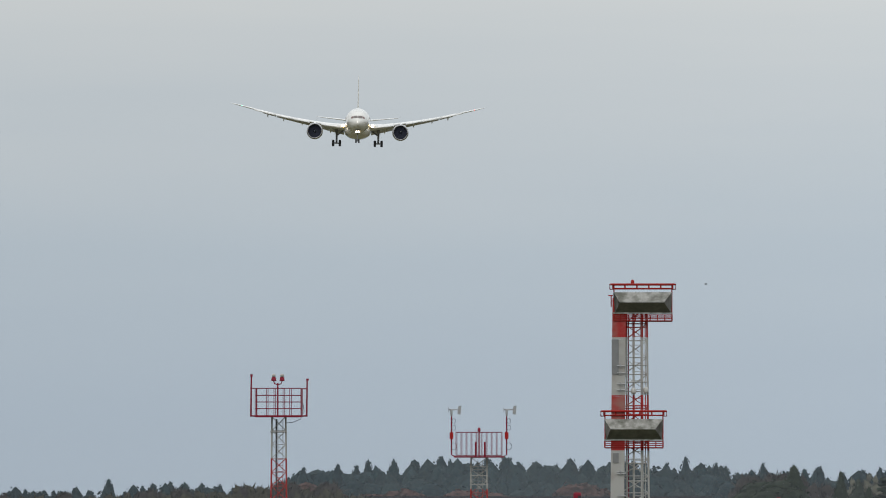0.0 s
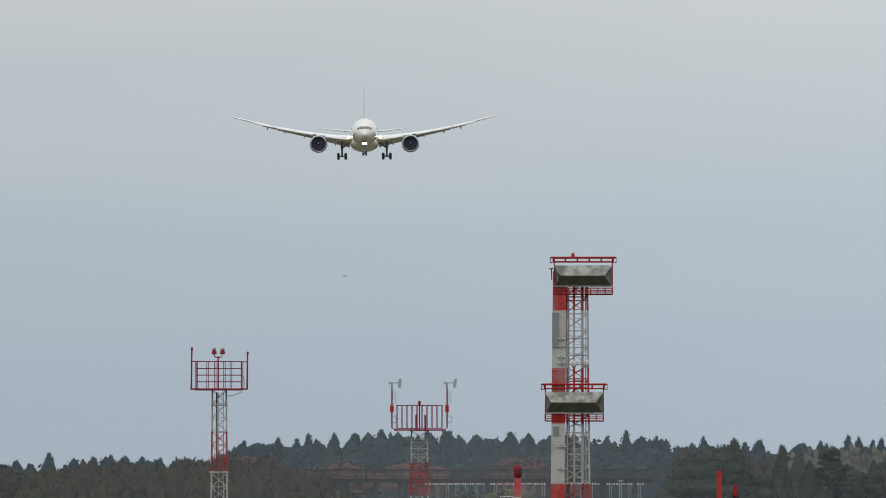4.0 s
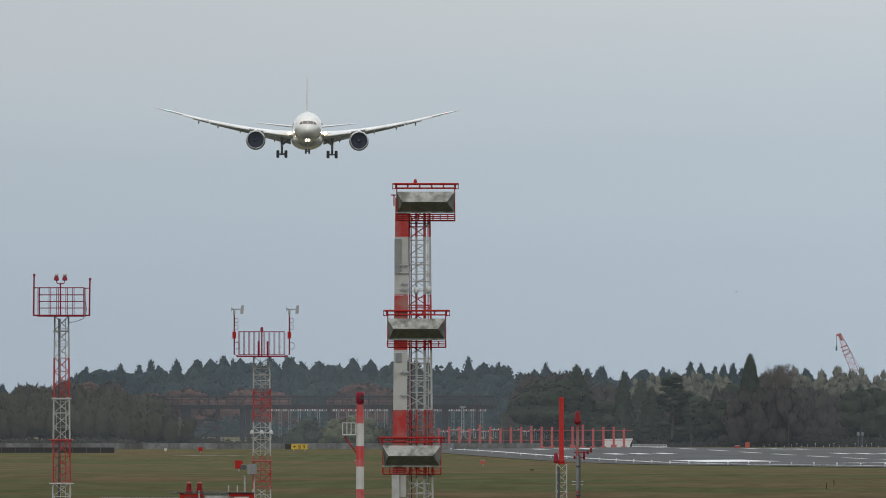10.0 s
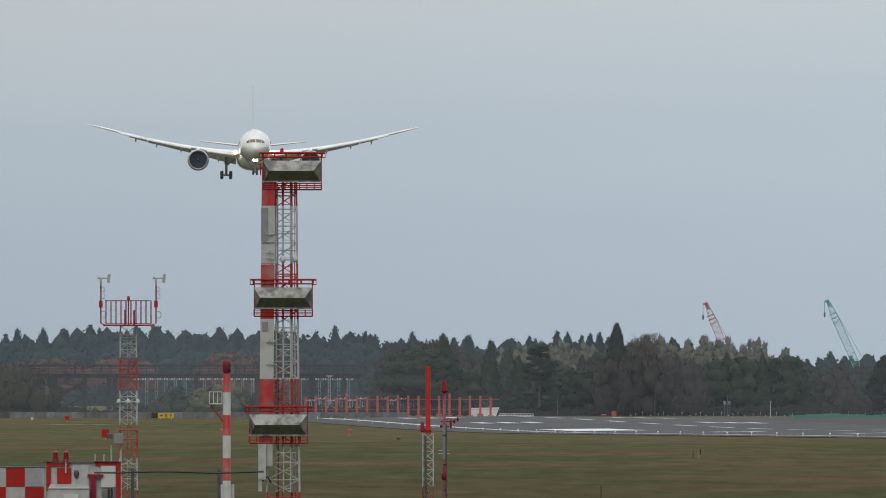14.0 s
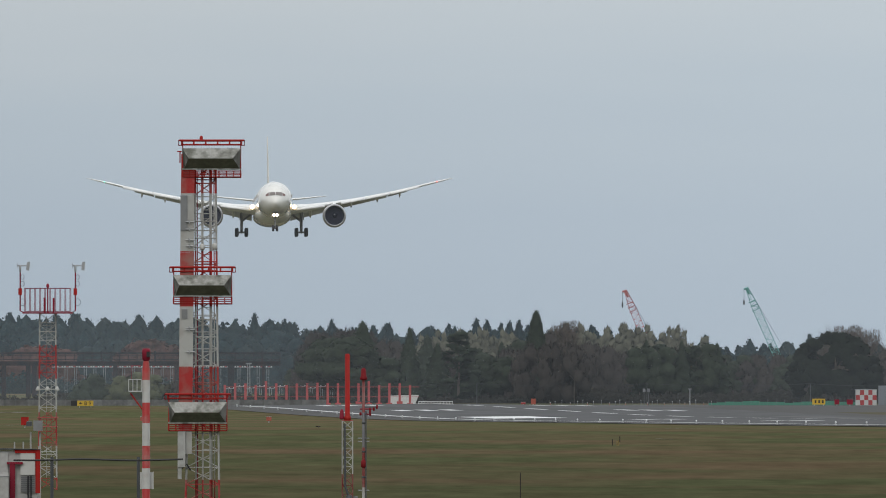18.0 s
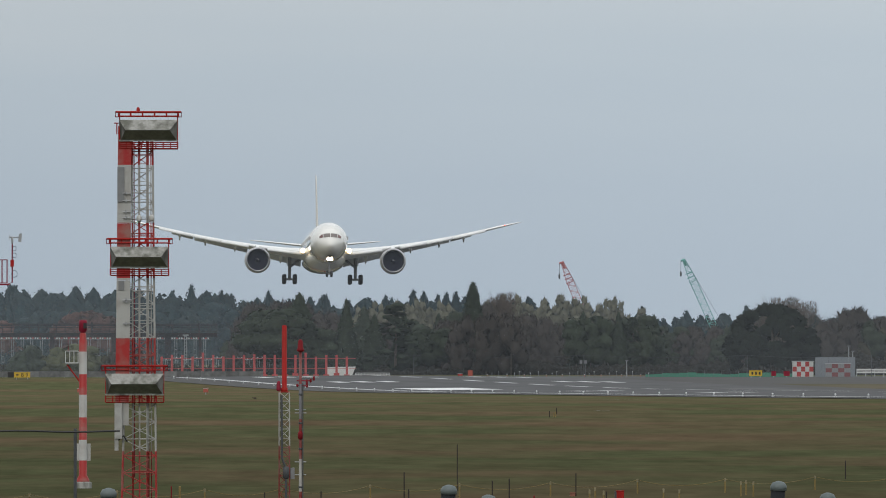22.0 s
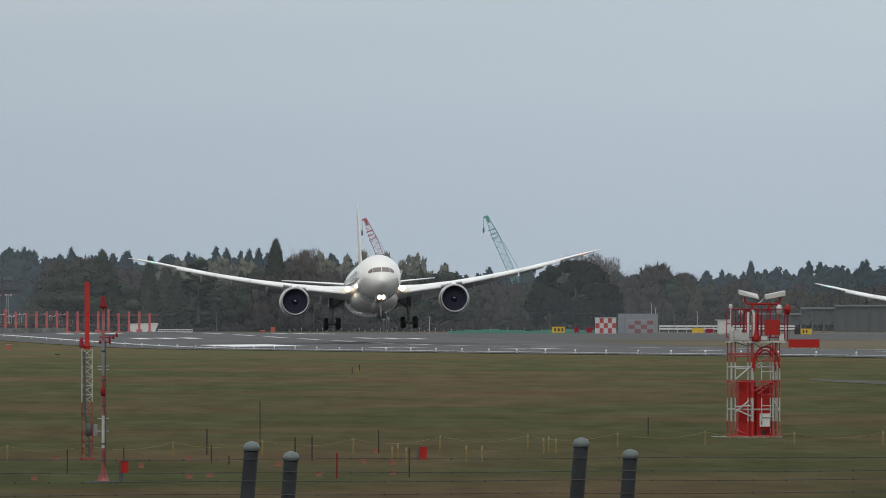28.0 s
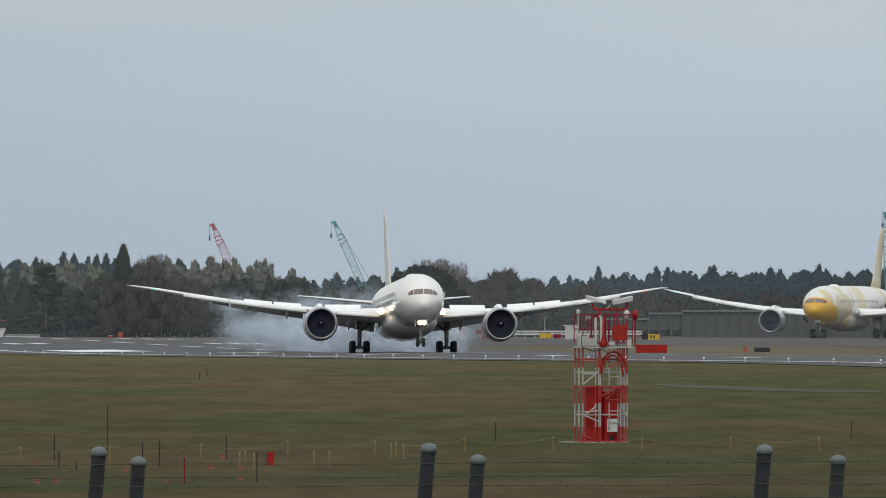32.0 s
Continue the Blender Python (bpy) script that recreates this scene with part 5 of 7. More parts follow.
def sign_board(b, d, w, h, mat, label, bars=3, dark_end=False, words=""):
    at = spot(b, d)
    s = thing("taxiway_sign" if bars or words else "marker_board", label, "sign", at=at)
    part("panel", Shape().box(-w / 2, w / 2, -0.1, 0.1, 0.25, 0.25 + h), mat, s)
    for x in (-w * 0.35, w * 0.35):
        part("leg", Shape().tube((x, 0, -0.02), (x, 0, 0.3), 0.05), M_steel, s)
    for i in range(bars):
        x = -w * 0.32 + i * w * 0.28
        part("lettering", Shape().box(x, x + w * 0.14, -0.115, -0.1, 0.25 + h * 0.25, 0.25 + h * 0.75), M_black, s)
    if words:
        part("arrow", Shape().add([(x - w * 0.40, y, 0.25 + h * z) for y in (-0.118, -0.1) for x, z in ((0.0, 0.5), (w * 0.12, 0.74), (w * 0.12, 0.57), (w * 0.22, 0.57), (w * 0.22, 0.43), (w * 0.12, 0.43), (w * 0.12, 0.26))],
                                  [(0, 6, 5, 4, 3, 2, 1), (7, 8, 9, 10, 11, 12, 13), *((i, (i + 1) % 7, 7 + (i + 1) % 7, 7 + i) for i in range(7))]), M_black, s, "black arrow")
        for i, letter in enumerate(words):
            text = bpy.data.curves.new("lettering", "FONT")
            text.body, text.size, text.extrude, text.align_x = letter, h * 1.0, 0.01, "CENTER"
            text.materials.append(M_black)
            ob = new("lettering", text)
            ob.parent, ob.matrix_local = s, pose(w * (0.02 + 0.27 * i), -0.112, 0.25 + h * 0.16, 90, 0, 0)
    if dark_end:
        part("end_panel", Shape().box(-w / 2 - 0.9, -w / 2 - 0.02, -0.1, 0.1, 0.25, 0.25 + h), M_black, s)
    return s


sign_board(137, 2330, 2.3, 0.75, M_yellow, "yellow taxiway sign with a black arrow and lettering", 0, True, "B9")
sign_board(1435, 2400, 1.9, 0.85, M_yellow, "yellow taxiway sign with black lettering")
sign_board(1870, 1890, 3.6, 0.95, M_red, "red painted board beside the runway", 0)
sign_board(1870 + 4, 2330, 1.6, 0.8, M_yellow, "yellow taxiway sign with black lettering", 2, True)
sign_board(1682, 2390, 1.7, 0.7, M_yellow, "plain yellow board on short legs", 0)
sign_board(1703, 2385, 1.1, 0.6, M_crimson, "low red board on short legs", 0)
sign_board(2066, 1960, 1.9, 0.55, M_black, "black marker board with no lettering", 0)
for b, d, w, h, m, label in ((2036, 1962, 0.55, 0.6, M_orange, "small orange marker on a stub"), (239, 1780, 0.55, 0.42, M_orange, "small orange marker on a stub"), (462, 1780, 0.55, 0.42, M_orange, "small orange marker on a stub"),
                       (930, 2430, 0.7, 0.8, M_orange, "small orange marker on a stub"), (912, 2435, 0.7, 0.3, M_red, "small orange marker on a stub"),
                       (30, 1400, 0.65, 0.65, M_red, "small red plate on a post"), (1467, 2420, 0.7, 0.7, M_crimson, "small orange marker on a stub"), (1490, 2415, 0.9, 0.7, M_crimson, "small orange marker on a stub"),
                       (-412, 2300, 1.2, 0.6, M_orange, "small orange marker on a stub"), (-38, 2280, 0.6, 0.5, M_red, "small orange marker on a stub"), (-100, 2290, 0.35, 0.3, M_white, "small white marker on a stub")):
    s = thing("edge_marker", label, "marker", "markers along the pavement", at=spot(b, d))
    part("head", Shape().box(-w / 2, w / 2, -0.12, 0.12, 0.22, 0.22 + h), m, s)
    part("cap", Shape().box(-w / 2 - 0.02, w / 2 + 0.02, -0.14, 0.14, 0.22 + h, 0.26 + h), M_white if h < 0.5 else m, s)
    part("stub", Shape().tube((0, 0, -0.02), (0, 0, 0.24), 0.05), M_steel, s)

# runway edge lamps
lamp = thing("edge_lamp", "small white runway edge lamp", "lamp", "lamps along the runway edge")
part("base", Shape().lathe(((0.12, -0.03), (0.12, 0.05), (0.06, 0.08), (0.05, 0.2)), n=10), M_steel, lamp, "", True)
part("glass", Shape().lathe(((0.06, 0.2), (0.085, 0.25), (0.08, 0.33), (0.03, 0.36)), n=10), M_lens, lamp, "white lamp glass", True)
for k in range(46):
    s = 1160.2 + 26.72 * k
    p = field(s, CENTRE - HALF - 1.2)
    m = pose(p.x, p.y, p.z + 0.06)
    if k:
        copy_thing(lamp, m)
    else:
        lamp.matrix_basis = m

# localizer array: a row of red frames with a white wall at its end
M_fence_steel = material("dull_galvanised_steel", (0.20, 0.21, 0.22), 0.6, grain=6, vary=0.2, shine=0.2)
M_far_red = material("localizer_red", (0.36, 0.045, 0.045), 0.6, grain=3, vary=0.2)
M_far_white = material("far_white_paint", (0.50, 0.50, 0.49), 0.6, grain=3, vary=0.15)
for i in range(19):
    b = 384 + 18.2 * i
    el = thing("localizer_element", "red localizer antenna frame on a post", "antenna", "row of localizer antennas", at=spot(b, 2520))
    tall = 3.3 + (0.35 if i % 5 == 4 else 0) - (0.25 if i % 3 == 0 else 0)
    part("post", Shape().box(-0.18, 0.18, -0.15, 0.15, -0.1, tall), M_far_red, el)
    part("element", Shape().box(-0.07, 0.07, -0.9, -0.15, tall - 0.75, tall - 0.6), M_far_red, el)
    part("foot", Shape().box(-0.45, 0.45, -0.4, 0.4, -0.1, 0.30 + 0.25 * (i % 4 == 1)), M_far_red, el)
    part("cross_tie", Shape().box(0.19, 1.39, -0.03, 0.03, 2.72, 2.79).box(0.19, 1.39, -0.03, 0.03, 1.2, 1.26), M_far_red, el)
end = solid("blast_wall", Shape().add([(-2.3, -0.3, 0), (1.7, -0.3, 0), (2.3, -0.3, 1.5), (-2.3, -0.3, 1.4), (-2.3, 0.3, 0), (1.7, 0.3, 0), (2.3, 0.3, 1.5), (-2.3, 0.3, 1.4)], [(0, 1, 2, 3), (7, 6, 5, 4), (0, 4, 5, 1), (1, 5, 6, 2), (2, 6, 7, 3), (3, 7, 4, 0)]),
            M_far_white, "low white screen wall at the end of the antennas", "wall", at=spot(701, 2530))
low = thing("guard_rail", "low pale lattice rail", "rail", at=spot(757, 2500))
part("rail", Shape().tube((-2.6, 0, 0.55), (2.6, 0, 0.55), 0.05).tube((-2.6, 0, 0.3), (2.6, 0, 0.3), 0.05), M_far_white, low)
for i in range(12):
    part("post", Shape().tube((-2.6 + i * 0.473, 0, -0.05), (-2.6 + i * 0.473, 0, 0.6), 0.04), M_far_white, low)

# approach-light gantry: a long dark deck on piers, with light frames behind it
M_gantry = material("gantry_steel", (0.020, 0.022, 0.028), 0.8, 0.0, grain=1.5, vary=0.3, stain=(0.06, 0.03, 0.026), stain_scale=0.6, shine=0.08)
GD = 2850.0
GX0, _, GZ = spot(-150, GD)
GX1 = spot(482, GD)[0]
gantry = thing("light_gantry", "long dark steel gantry bridge with a handrail", "gantry")
deck = 10.55
part("deck", Shape().box(GX0, GX1, GD - 1.2, GD + 1.2, deck - 0.62, deck), M_gantry, gantry, "dark plate girder")
part("girder_flange", Shape().box(GX0, GX1, GD - 1.5, GD + 1.5, deck, deck + 0.14), M_gantry, gantry)
n = 40
for i in range(n + 1):
    x = GX0 + (GX1 - GX0) * i / n
    part("handrail_post", Shape().tube((x, GD - 1.3, deck), (x, GD - 1.3, deck + (1.95 if i % 6 == 2 else 1.7)), 0.06 + 0.10 * (i % 6 == 2)), M_gantry, gantry)
for z in (0.45, 1.1, 1.7):
    part("handrail", Shape().tube((GX0, GD - 1.3, deck + z), (GX1, GD - 1.3, deck + z), 0.06), M_gantry, gantry)
part("back_truss", Shape().box(GX0, GX1, GD + 1.1, GD + 1.25, deck + 1.35, deck + 1.6), M_gantry, gantry)
for b, w in ((-64, 1.8), (-7, 0.75), (36, 0.8), (47, 0.8), (190, 0.8), (300, 1.0), (395, 1.1), (452, 0.5)):
    x = spot(b, GD)[0]
    part("pier", Shape().box(x - w / 2, x + w / 2, GD - 0.8, GD + 0.8, GZ - 0.5, deck - 0.6), M_gantry, gantry, "square dark pier")
xa, xb = spot(-56, GD)[0], spot(-9, GD)[0]
part("brace", Shape().tube((xa, GD, deck - 3.9), (xb, GD, deck - 1.3), 0.16).tube((xa, GD, deck - 3.6), (xb, GD, deck - 3.7), 0.14).tube((xa, GD, deck - 2.6), (xb, GD, deck - 2.5), 0.14).tube((xa + 1, GD, GZ), (xb, GD, deck - 3.7), 0.14).tube((xa, GD, deck - 2.6), (xb, GD, deck - 4.2), 0.12), M_gantry, gantry)
for i in range(23):
    b = 86 + 17 * i
    d = 2880 + 5 * i
    st = thing("approach_lamp_stand", "pale approach-light stand with a crossbar", "lamp stand", "approach lights", at=spot(b, d))
    k = EYE + 36.0 / BEAR * d - ground(0, d)
    part("crossbar", Shape().box(-0.84, 0.84, -0.1, 0.1, k, k + 0.11), M_fence_steel, st)
    part("stem", Shape().tube((-0.2, 0, -0.1), (-0.2, 0, k), 0.032).tube((0.2, 0, -0.1), (0.2, 0, k), 0.032), M_fence_steel, st)
    part("plate", Shape().box(-0.24, -0.14, -0.07, 0.05, k - 1.3, k - 0.2).box(0.14, 0.24, -0.07, 0.05, k - 1.3, k - 0.2), M_fence_steel, st)
    for z in (1.0, 2.0, 3.0):
        part("tie", Shape().tube((-0.2, 0, z), (0.2, 0, z), 0.04), M_fence_steel, st)
    for c, x in enumerate((-0.65, -0.22, 0.22, 0.65)):
        part("lamp", Shape().lathe(((0.09, 0), (0.14, 0.08), (0.10, 0.22)), (x, 0, k + 0.11), n=8), M_far_red if (c + i) % 3 == 0 else M_far_white, st)
for i in range(12):
    b = 392 + 18 * i
    st = thing("approach_lamp_stand", "low pale approach-light stand", "lamp stand", "approach lights", at=spot(b, 2600 + 8 * (i % 3)))
    part("crossbar", Shape().box(-0.7, 0.7, -0.1, 0.1, 2.3 + 0.3 * (i % 2), 2.38 + 0.3 * (i % 2)), M_steel, st)
    part("stem", Shape().tube((-0.1, 0, -0.1), (-0.1, 0, 2.6), 0.03).tube((0.25, 0, -0.1), (0.25, 0, 2.3), 0.03), M_steel, st)
    for x in (-0.7, 0, 0.7):
        part("lamp", Shape().lathe(((0.06, 0), (0.10, 0.08), (0.07, 0.16)), (x, 0, 2.37 + 0.3 * (i % 2)), n=8), M_far_white, st)
flood = thing("flood_mast", "thin pale mast with a lamp head", "mast", at=spot(426, 2700))
part("shaft", Shape().tube((-0.2, 0, 0), (-0.15, 0, 6.0), 0.06).tube((0.25, 0, 0), (0.20, 0, 6.0), 0.06), M_fence_steel, flood)
for z in range(12):
    part("tie", Shape().tube((-0.2, 0, 0.5 * z + 0.3), (0.25, 0, 0.5 * z + 0.5), 0.035), M_fence_steel, flood)
part("head", Shape().box(-0.45, 0.55, -0.2, 0.2, 6.0, 6.2), M_fence_steel, flood)

# small pale greenhouses far behind the gantry
for b, w, h in ((7, 0.9, 0.9), (15, 0.7, 0.6), (22, 1.0, 1.0), (29, 0.6, 0.7), (34, 0.7, 0.9)):
    at = spot(b, 2950)
    top = EYE - 30.0 / BEAR * 2950 - at[2] + h - 0.4
    unit = thing("greenhouse", "small pale greenhouse beyond the gantry", "greenhouse", "pale greenhouses beyond the gantry", at=at)
    part("wall", Shape().box(-w / 2, w / 2, -1.0, 1.0, -0.1, top), M_far_white, unit)
    part("roof", Shape().add([(-w / 2 - 0.05, -1.05, top), (w / 2 + 0.05, -1.05, top), (w / 2 + 0.05, 1.05, top), (-w / 2 - 0.05, 1.05, top), (0, -1.05, top + 0.35), (0, 1.05, top + 0.35)], [(0, 1, 4), (1, 2, 5, 4), (2, 3, 5), (3, 0, 4, 5), (0, 3, 2, 1)]), M_steel, unit)

# perimeter fence and the dark low barrier at the far left of the field
M_fence = material("grey_mesh_fence", (0.135, 0.14, 0.145), 0.7, grain=1.6, vary=0.7, stain=(0.06, 0.06, 0.058), stain_scale=0.3, stain_amount=0.8, spread=0.45)
fence = thing("perimeter_fence", "long pale grey panel fence with posts", "fence")
for i in range(62):
    b = -800 + 22 * i
    x0, y0, z0 = spot(b, 2420)
    x1, y1, z1 = spot(b + 22, 2420)
    part("panel", Shape().box(x0 + 0.04, x1 - 0.04, y0 - 0.03, y0 + 0.03, z0 + 0.05, z0 + 0.92), M_fence, fence)
    part("post", Shape().box(x0 - 0.05, x0 + 0.05, y0 - 0.08, y0 + 0.08, z0 - 0.1, z0 + 0.98), M_fence, fence)
bar = thing("dark_barrier", "long low black barrier on the grass", "barrier")
for i in range(24):
    b = -790 + 25 * i
    x0, y0, z0 = spot(b, 2275)
    x1 = spot(b + 25, 2275)[0]
    part("section", Shape().box(x0 + 0.02, x1 - 0.02, y0 - 0.15, y0 + 0.15, z0 - 0.05, z0 + 0.75), M_black, bar)

# chequered huts, grey screen, white cabinet, rails and lamps east of the runway end
M_screen = material("grey_corrugated_screen", (0.15, 0.165, 0.185), 0.6, grain=2, vary=0.15, stretch=(8, 1, 1))


def chequered(b, d, w, h, nx, nz, label, red, white, z0=0.1):
    hut = thing("chequered_hut", label, "hut", "chequered huts", at=spot(b, d))
    part("body", Shape().box(-w / 2, w / 2, 0.02, 2.0, -0.1, h), white, hut)
    for i in range(nx):
        for j in range(nz):
            part("panel", Shape().box(-w / 2 + w * i / nx + 0.01, -w / 2 + w * (i + 1) / nx - 0.01, -0.03, 0.03, z0 + (h - z0) * j / nz + 0.01, z0 + (h - z0) * (j + 1) / nz - 0.01), red if (i + j) % 2 else white, hut)
    part("roof", Shape().box(-w / 2 - 0.1, w / 2 + 0.1, -0.1, 2.1, h, h + 0.1), M_steel, hut)
    return hut


# the second hut's red and white are dulled in colour to suggest haze
M_dullred = material("haze_dulled_red_paint", (0.15, 0.035, 0.035), 0.7, grain=3, vary=0.3)
chequered(1519, 2440, 3.1, 2.35, 5, 3, "small hut in red and white chequers", M_red, M_white)
chequered(1581, 2438, 3.7, 2.0, 4, 3, "small hut in haze-dulled red and white chequers before a grey screen", M_dullred, M_steelgrey)
scr = thing("grey_screen", "tall grey corrugated screen behind a hut", "screen", at=spot(1576, 2446))
for i in range(6):
    part("sheet", Shape().box(-3.0 + i, -2.02 + i, 0, 0.2, -0.1, 3.0), M_screen, scr)
for b, h in ((1600, 4.6), (1607, 3.8), (1681, 3.2), (1207, 2.4)):
    p = thing("lamp_post", "thin grey lamp post with a small head", "lamp post", at=spot(b, 2470))
    part("shaft", Shape().tube((0, 0, -0.1), (0, 0, h), 0.07, 0.05), M_steel, p)
    part("head", Shape().box(-0.24, 0.24, -0.15, 0.1, h, h + 0.16), M_fence, p)
for b in (1126, 1134):
    p = thing("control_cabinet", "grey cabinet on a post", "cabinet", at=spot(b, 2480))
    part("shaft", Shape().tube((0, 0, -0.1), (0, 0, 2.3), 0.06), M_dark, p)
    part("box", Shape().box(-0.2, 0.2, -0.2, 0.2, 2.0, 2.55), M_fence, p)
cabw = thing("white_cabinet", "plain white equipment cabinet", "cabinet", at=spot(1728, 2370))
part("body", Shape().box(-0.9, 0.9, -0.6, 0.6, -0.05, 2.1), M_white, cabw)
part("roof", Shape().box(-1.2, 1.0, -0.7, 0.7, 2.1, 2.22), M_white, cabw)
part("plinth", Shape().box(-1.0, 1.0, -0.7, 0.7, -0.1, 0.25), M_concrete, cabw)
guard = thing("guard_rail", "long white double guard rail", "rail")
for i in range(15):
    x0, y0, z0 = spot(1614 + 16 * i, 2500)
    x1 = spot(1630 + 16 * i, 2500)[0]
    for z in (0.55, 0.95):
        part("beam", Shape().box(x0, x1 - 0.02, y0 - 0.05, y0, z0 + z, z0 + z + 0.26), M_far_white, guard)
    part("post", Shape().box(x0 - 0.05, x0 + 0.05, y0, y0 + 0.1, z0 - 0.1, z0 + 1.2), M_steel, guard)
M_net = material("green_net", (0.02, 0.16, 0.10), 0.7, grain=4, vary=0.3)
net = thing("green_fence", "low bright green net fence", "fence")
for i in range(18):
    x0, y0, z0 = spot(1240 + 15 * i, 2450)
    x1 = spot(1255 + 15 * i, 2450)[0]
    part("panel", Shape().box(x0 + 0.01, x1 - 0.01, y0 - 0.02, y0 + 0.02, z0, z0 + 0.42 + 0.05 * (i % 3) + 0.2 * math.sin(i * 0.35) ** 2), M_net, net)
    part("post", Shape().tube((x0, y0, z0 - 0.05), (x0, y0, z0 + (1.0 if i % 2 else 0.7)), 0.025), M_fence, net)
for i in range(26):
    st = thing("field_stake", "short pale stake at the pavement's edge", "stake", "stakes along the pavement", at=spot(960 + 11.3 * i + 3 * math.sin(i * 5.1), 2440))
    part("shaft", Shape().tube((0, 0, -0.05), (0, 0, 0.4 + 0.2 * (i % 3)), 0.035), M_fence if i % 3 else M_orange, st)
    part("cap", Shape().lathe(((0.05, 0), (0.06, 0.06), (0.03, 0.1)), (0, 0, 0.38 + 0.2 * (i % 3)), n=8), M_far_white, st)

# noise wall of posts and panels behind the waiting airliner
M_wall = material("noise_wall_panel", (0.064, 0.067, 0.066), 0.8, grain=1.5, vary=0.2, stain=(0.06, 0.055, 0.05), stain_scale=0.3, stretch=(1, 1, 0.2))
wall = thing("noise_wall", "tall grey-brown noise wall with steel posts and a green cap", "wall")
M_cap = material("green_grey_cap", (0.12, 0.15, 0.14), 0.6, grain=3, vary=0.2)
for i in range(27):
    b0 = 1785 + 20 * i
    x0, y0, z0 = spot(b0, 2570)
    x1 = spot(b0 + 20, 2570)[0]
    tall = 3.0 if b0 < 1850 else (3.9 if b0 < 1916 else 4.3)
    lowz = 1.2 if b0 < 1916 else -0.1
    part("panel", Shape().box(x0 + 0.1, x1 - 0.1, y0, y0 + 0.25, z0 + lowz - 0.05, z0 + tall - 0.3), M_wall, wall)
    part("post", Shape().box(x0 - 0.14, x0 + 0.14, y0 - 0.35, y0 + 0.3, z0 - 0.1, z0 + tall), M_dark, wall)
    part("brace", Shape().tube((x0, y0 - 0.4, z0), (x1, y0 - 0.4, z0 + tall * 0.6), 0.06).tube((x1, y0 - 0.4, z0 + tall * 0.6), (x0 + 0.4, y0 - 0.4, z0 + tall - 0.4), 0.06) if b0 < 1916 else Shape().box(x0 - 0.05, x0 + 0.05, y0 - 0.5, y0 - 0.36, z0, z0 + tall - 0.5), M_dark, wall)
    part("cap", Shape().box(x0, x1, y0 - 0.5, y0 + 0.35, z0 + tall - 0.25, z0 + tall), M_cap, wall)

# two lattice-boom cranes behind the trees
def crane(b, d, top, foot_b, foot_up, mat, label):
    """Boom from behind the trees to its tip: heights over the eye's level."""
    c = thing("boom_crane", label, "crane")
    tipx, footx = (b - 784) / BEAR * d, (foot_b - 784) / BEAR * d
    a, e = Vector((footx, d, EYE + foot_up)), Vector((tipx, d, EYE + top))
    base = a - (e - a) * 0.55
    axis = (e - base).normalized()
    side = Vector((axis.z, 0, -axis.x))
    n = 32

    def girth(k):
        return 0.66 if k < 0.8 else 0.66 - 0.40 * (k - 0.8) / 0.2

    for sx in (-1, 1):
        for sy in (-1, 1):
            pts = [base + (e - base) * k + side * girth(k) * sx + Vector((0, girth(k) * sy, 0)) for k in (0, 0.4, 0.8, 1.0)]
            part("chord", Shape().path(pts, 0.055, n=6), mat, c)
    for i in range(n):
        k0, k1 = i / n, (i + 1) / n
        lo, hi, g0, g1 = base + (e - base) * k0, base + (e - base) * k1, girth(k0), girth(k1)
        turn = 1 if i % 2 else -1
        for sy in (-1, 1):
            part("lacing", Shape().tube(lo - side * g0 * turn + Vector((0, sy * g0, 0)), hi + side * g1 * turn + Vector((0, sy * g1, 0)), 0.036, n=5), mat, c)
            part("lacing", Shape().tube(lo + side * g0 + Vector((0, sy * g0, 0)), lo - side * g0 + Vector((0, sy * g0, 0)), 0.032, n=5), mat, c)
        for sx in (-1, 1):
            part("lacing", Shape().tube(lo + side * g0 * sx + Vector((0, -g0 * turn, 0)), hi + side * g1 * sx + Vector((0, g1 * turn, 0)), 0.036, n=5), mat, c)
    for k in (0.80, 0.84, 0.88):
        p = base + (e - base) * k
        part("rope_guide", Shape().tube(p - side * 0.85, p + side * 0.5, 0.10, n=6), mat, c)
    part("pendant", Shape().tube(e + side * 0.3, base + side * 2.6, 0.03, n=5), M_dark, c)
    part("boom_head", Shape().tube(e - side * 0.62 + axis * 0.1, e + side * 0.3, 0.20, n=8).tube(e - axis * 1.2, e, 0.24, n=8), mat, c)
    hx = e - side * 0.62
    part("hoist_rope", Shape().tube(hx, hx - Vector((0, 0, 1.8)), 0.04, n=5), M_dark, c)
    part("hook_block", Shape().lathe(((0.06, 0), (0.17, 0.25), (0.17, 0.75), (0.06, 1.1)), hx - Vector((0, 0, 2.9)), n=10), M_dark, c)
    part("mast_foot", Shape().box(base.x - 2.5, base.x + 3.5, d - 2, d + 2, ground(base.x, d) - 0.2, max(base.z, ground(base.x, d) + 2.5)), mat, c)


# crane colours carry some haze: paler and less saturated than the paint
M_crane_red = material("haze_paled_red_crane", (0.36, 0.10, 0.10), 0.6, grain=2, vary=0.2)
M_crane_green = material("haze_paled_green_crane", (0.10, 0.30, 0.28), 0.6, grain=2, vary=0.2)
crane(1093, 3100, 18.4, 1139, 6.5, M_crane_red, "red lattice-boom crane behind the trees, paled for haze")
crane(2285, 3100, 20.6, 2291, 6.0, M_crane_green, "dark green upright lattice-boom crane beyond the taxiway")
crane(1308, 3100, 18.9, 1362, 6.0, M_crane_green, "green lattice-boom crane behind the trees, paled for haze")


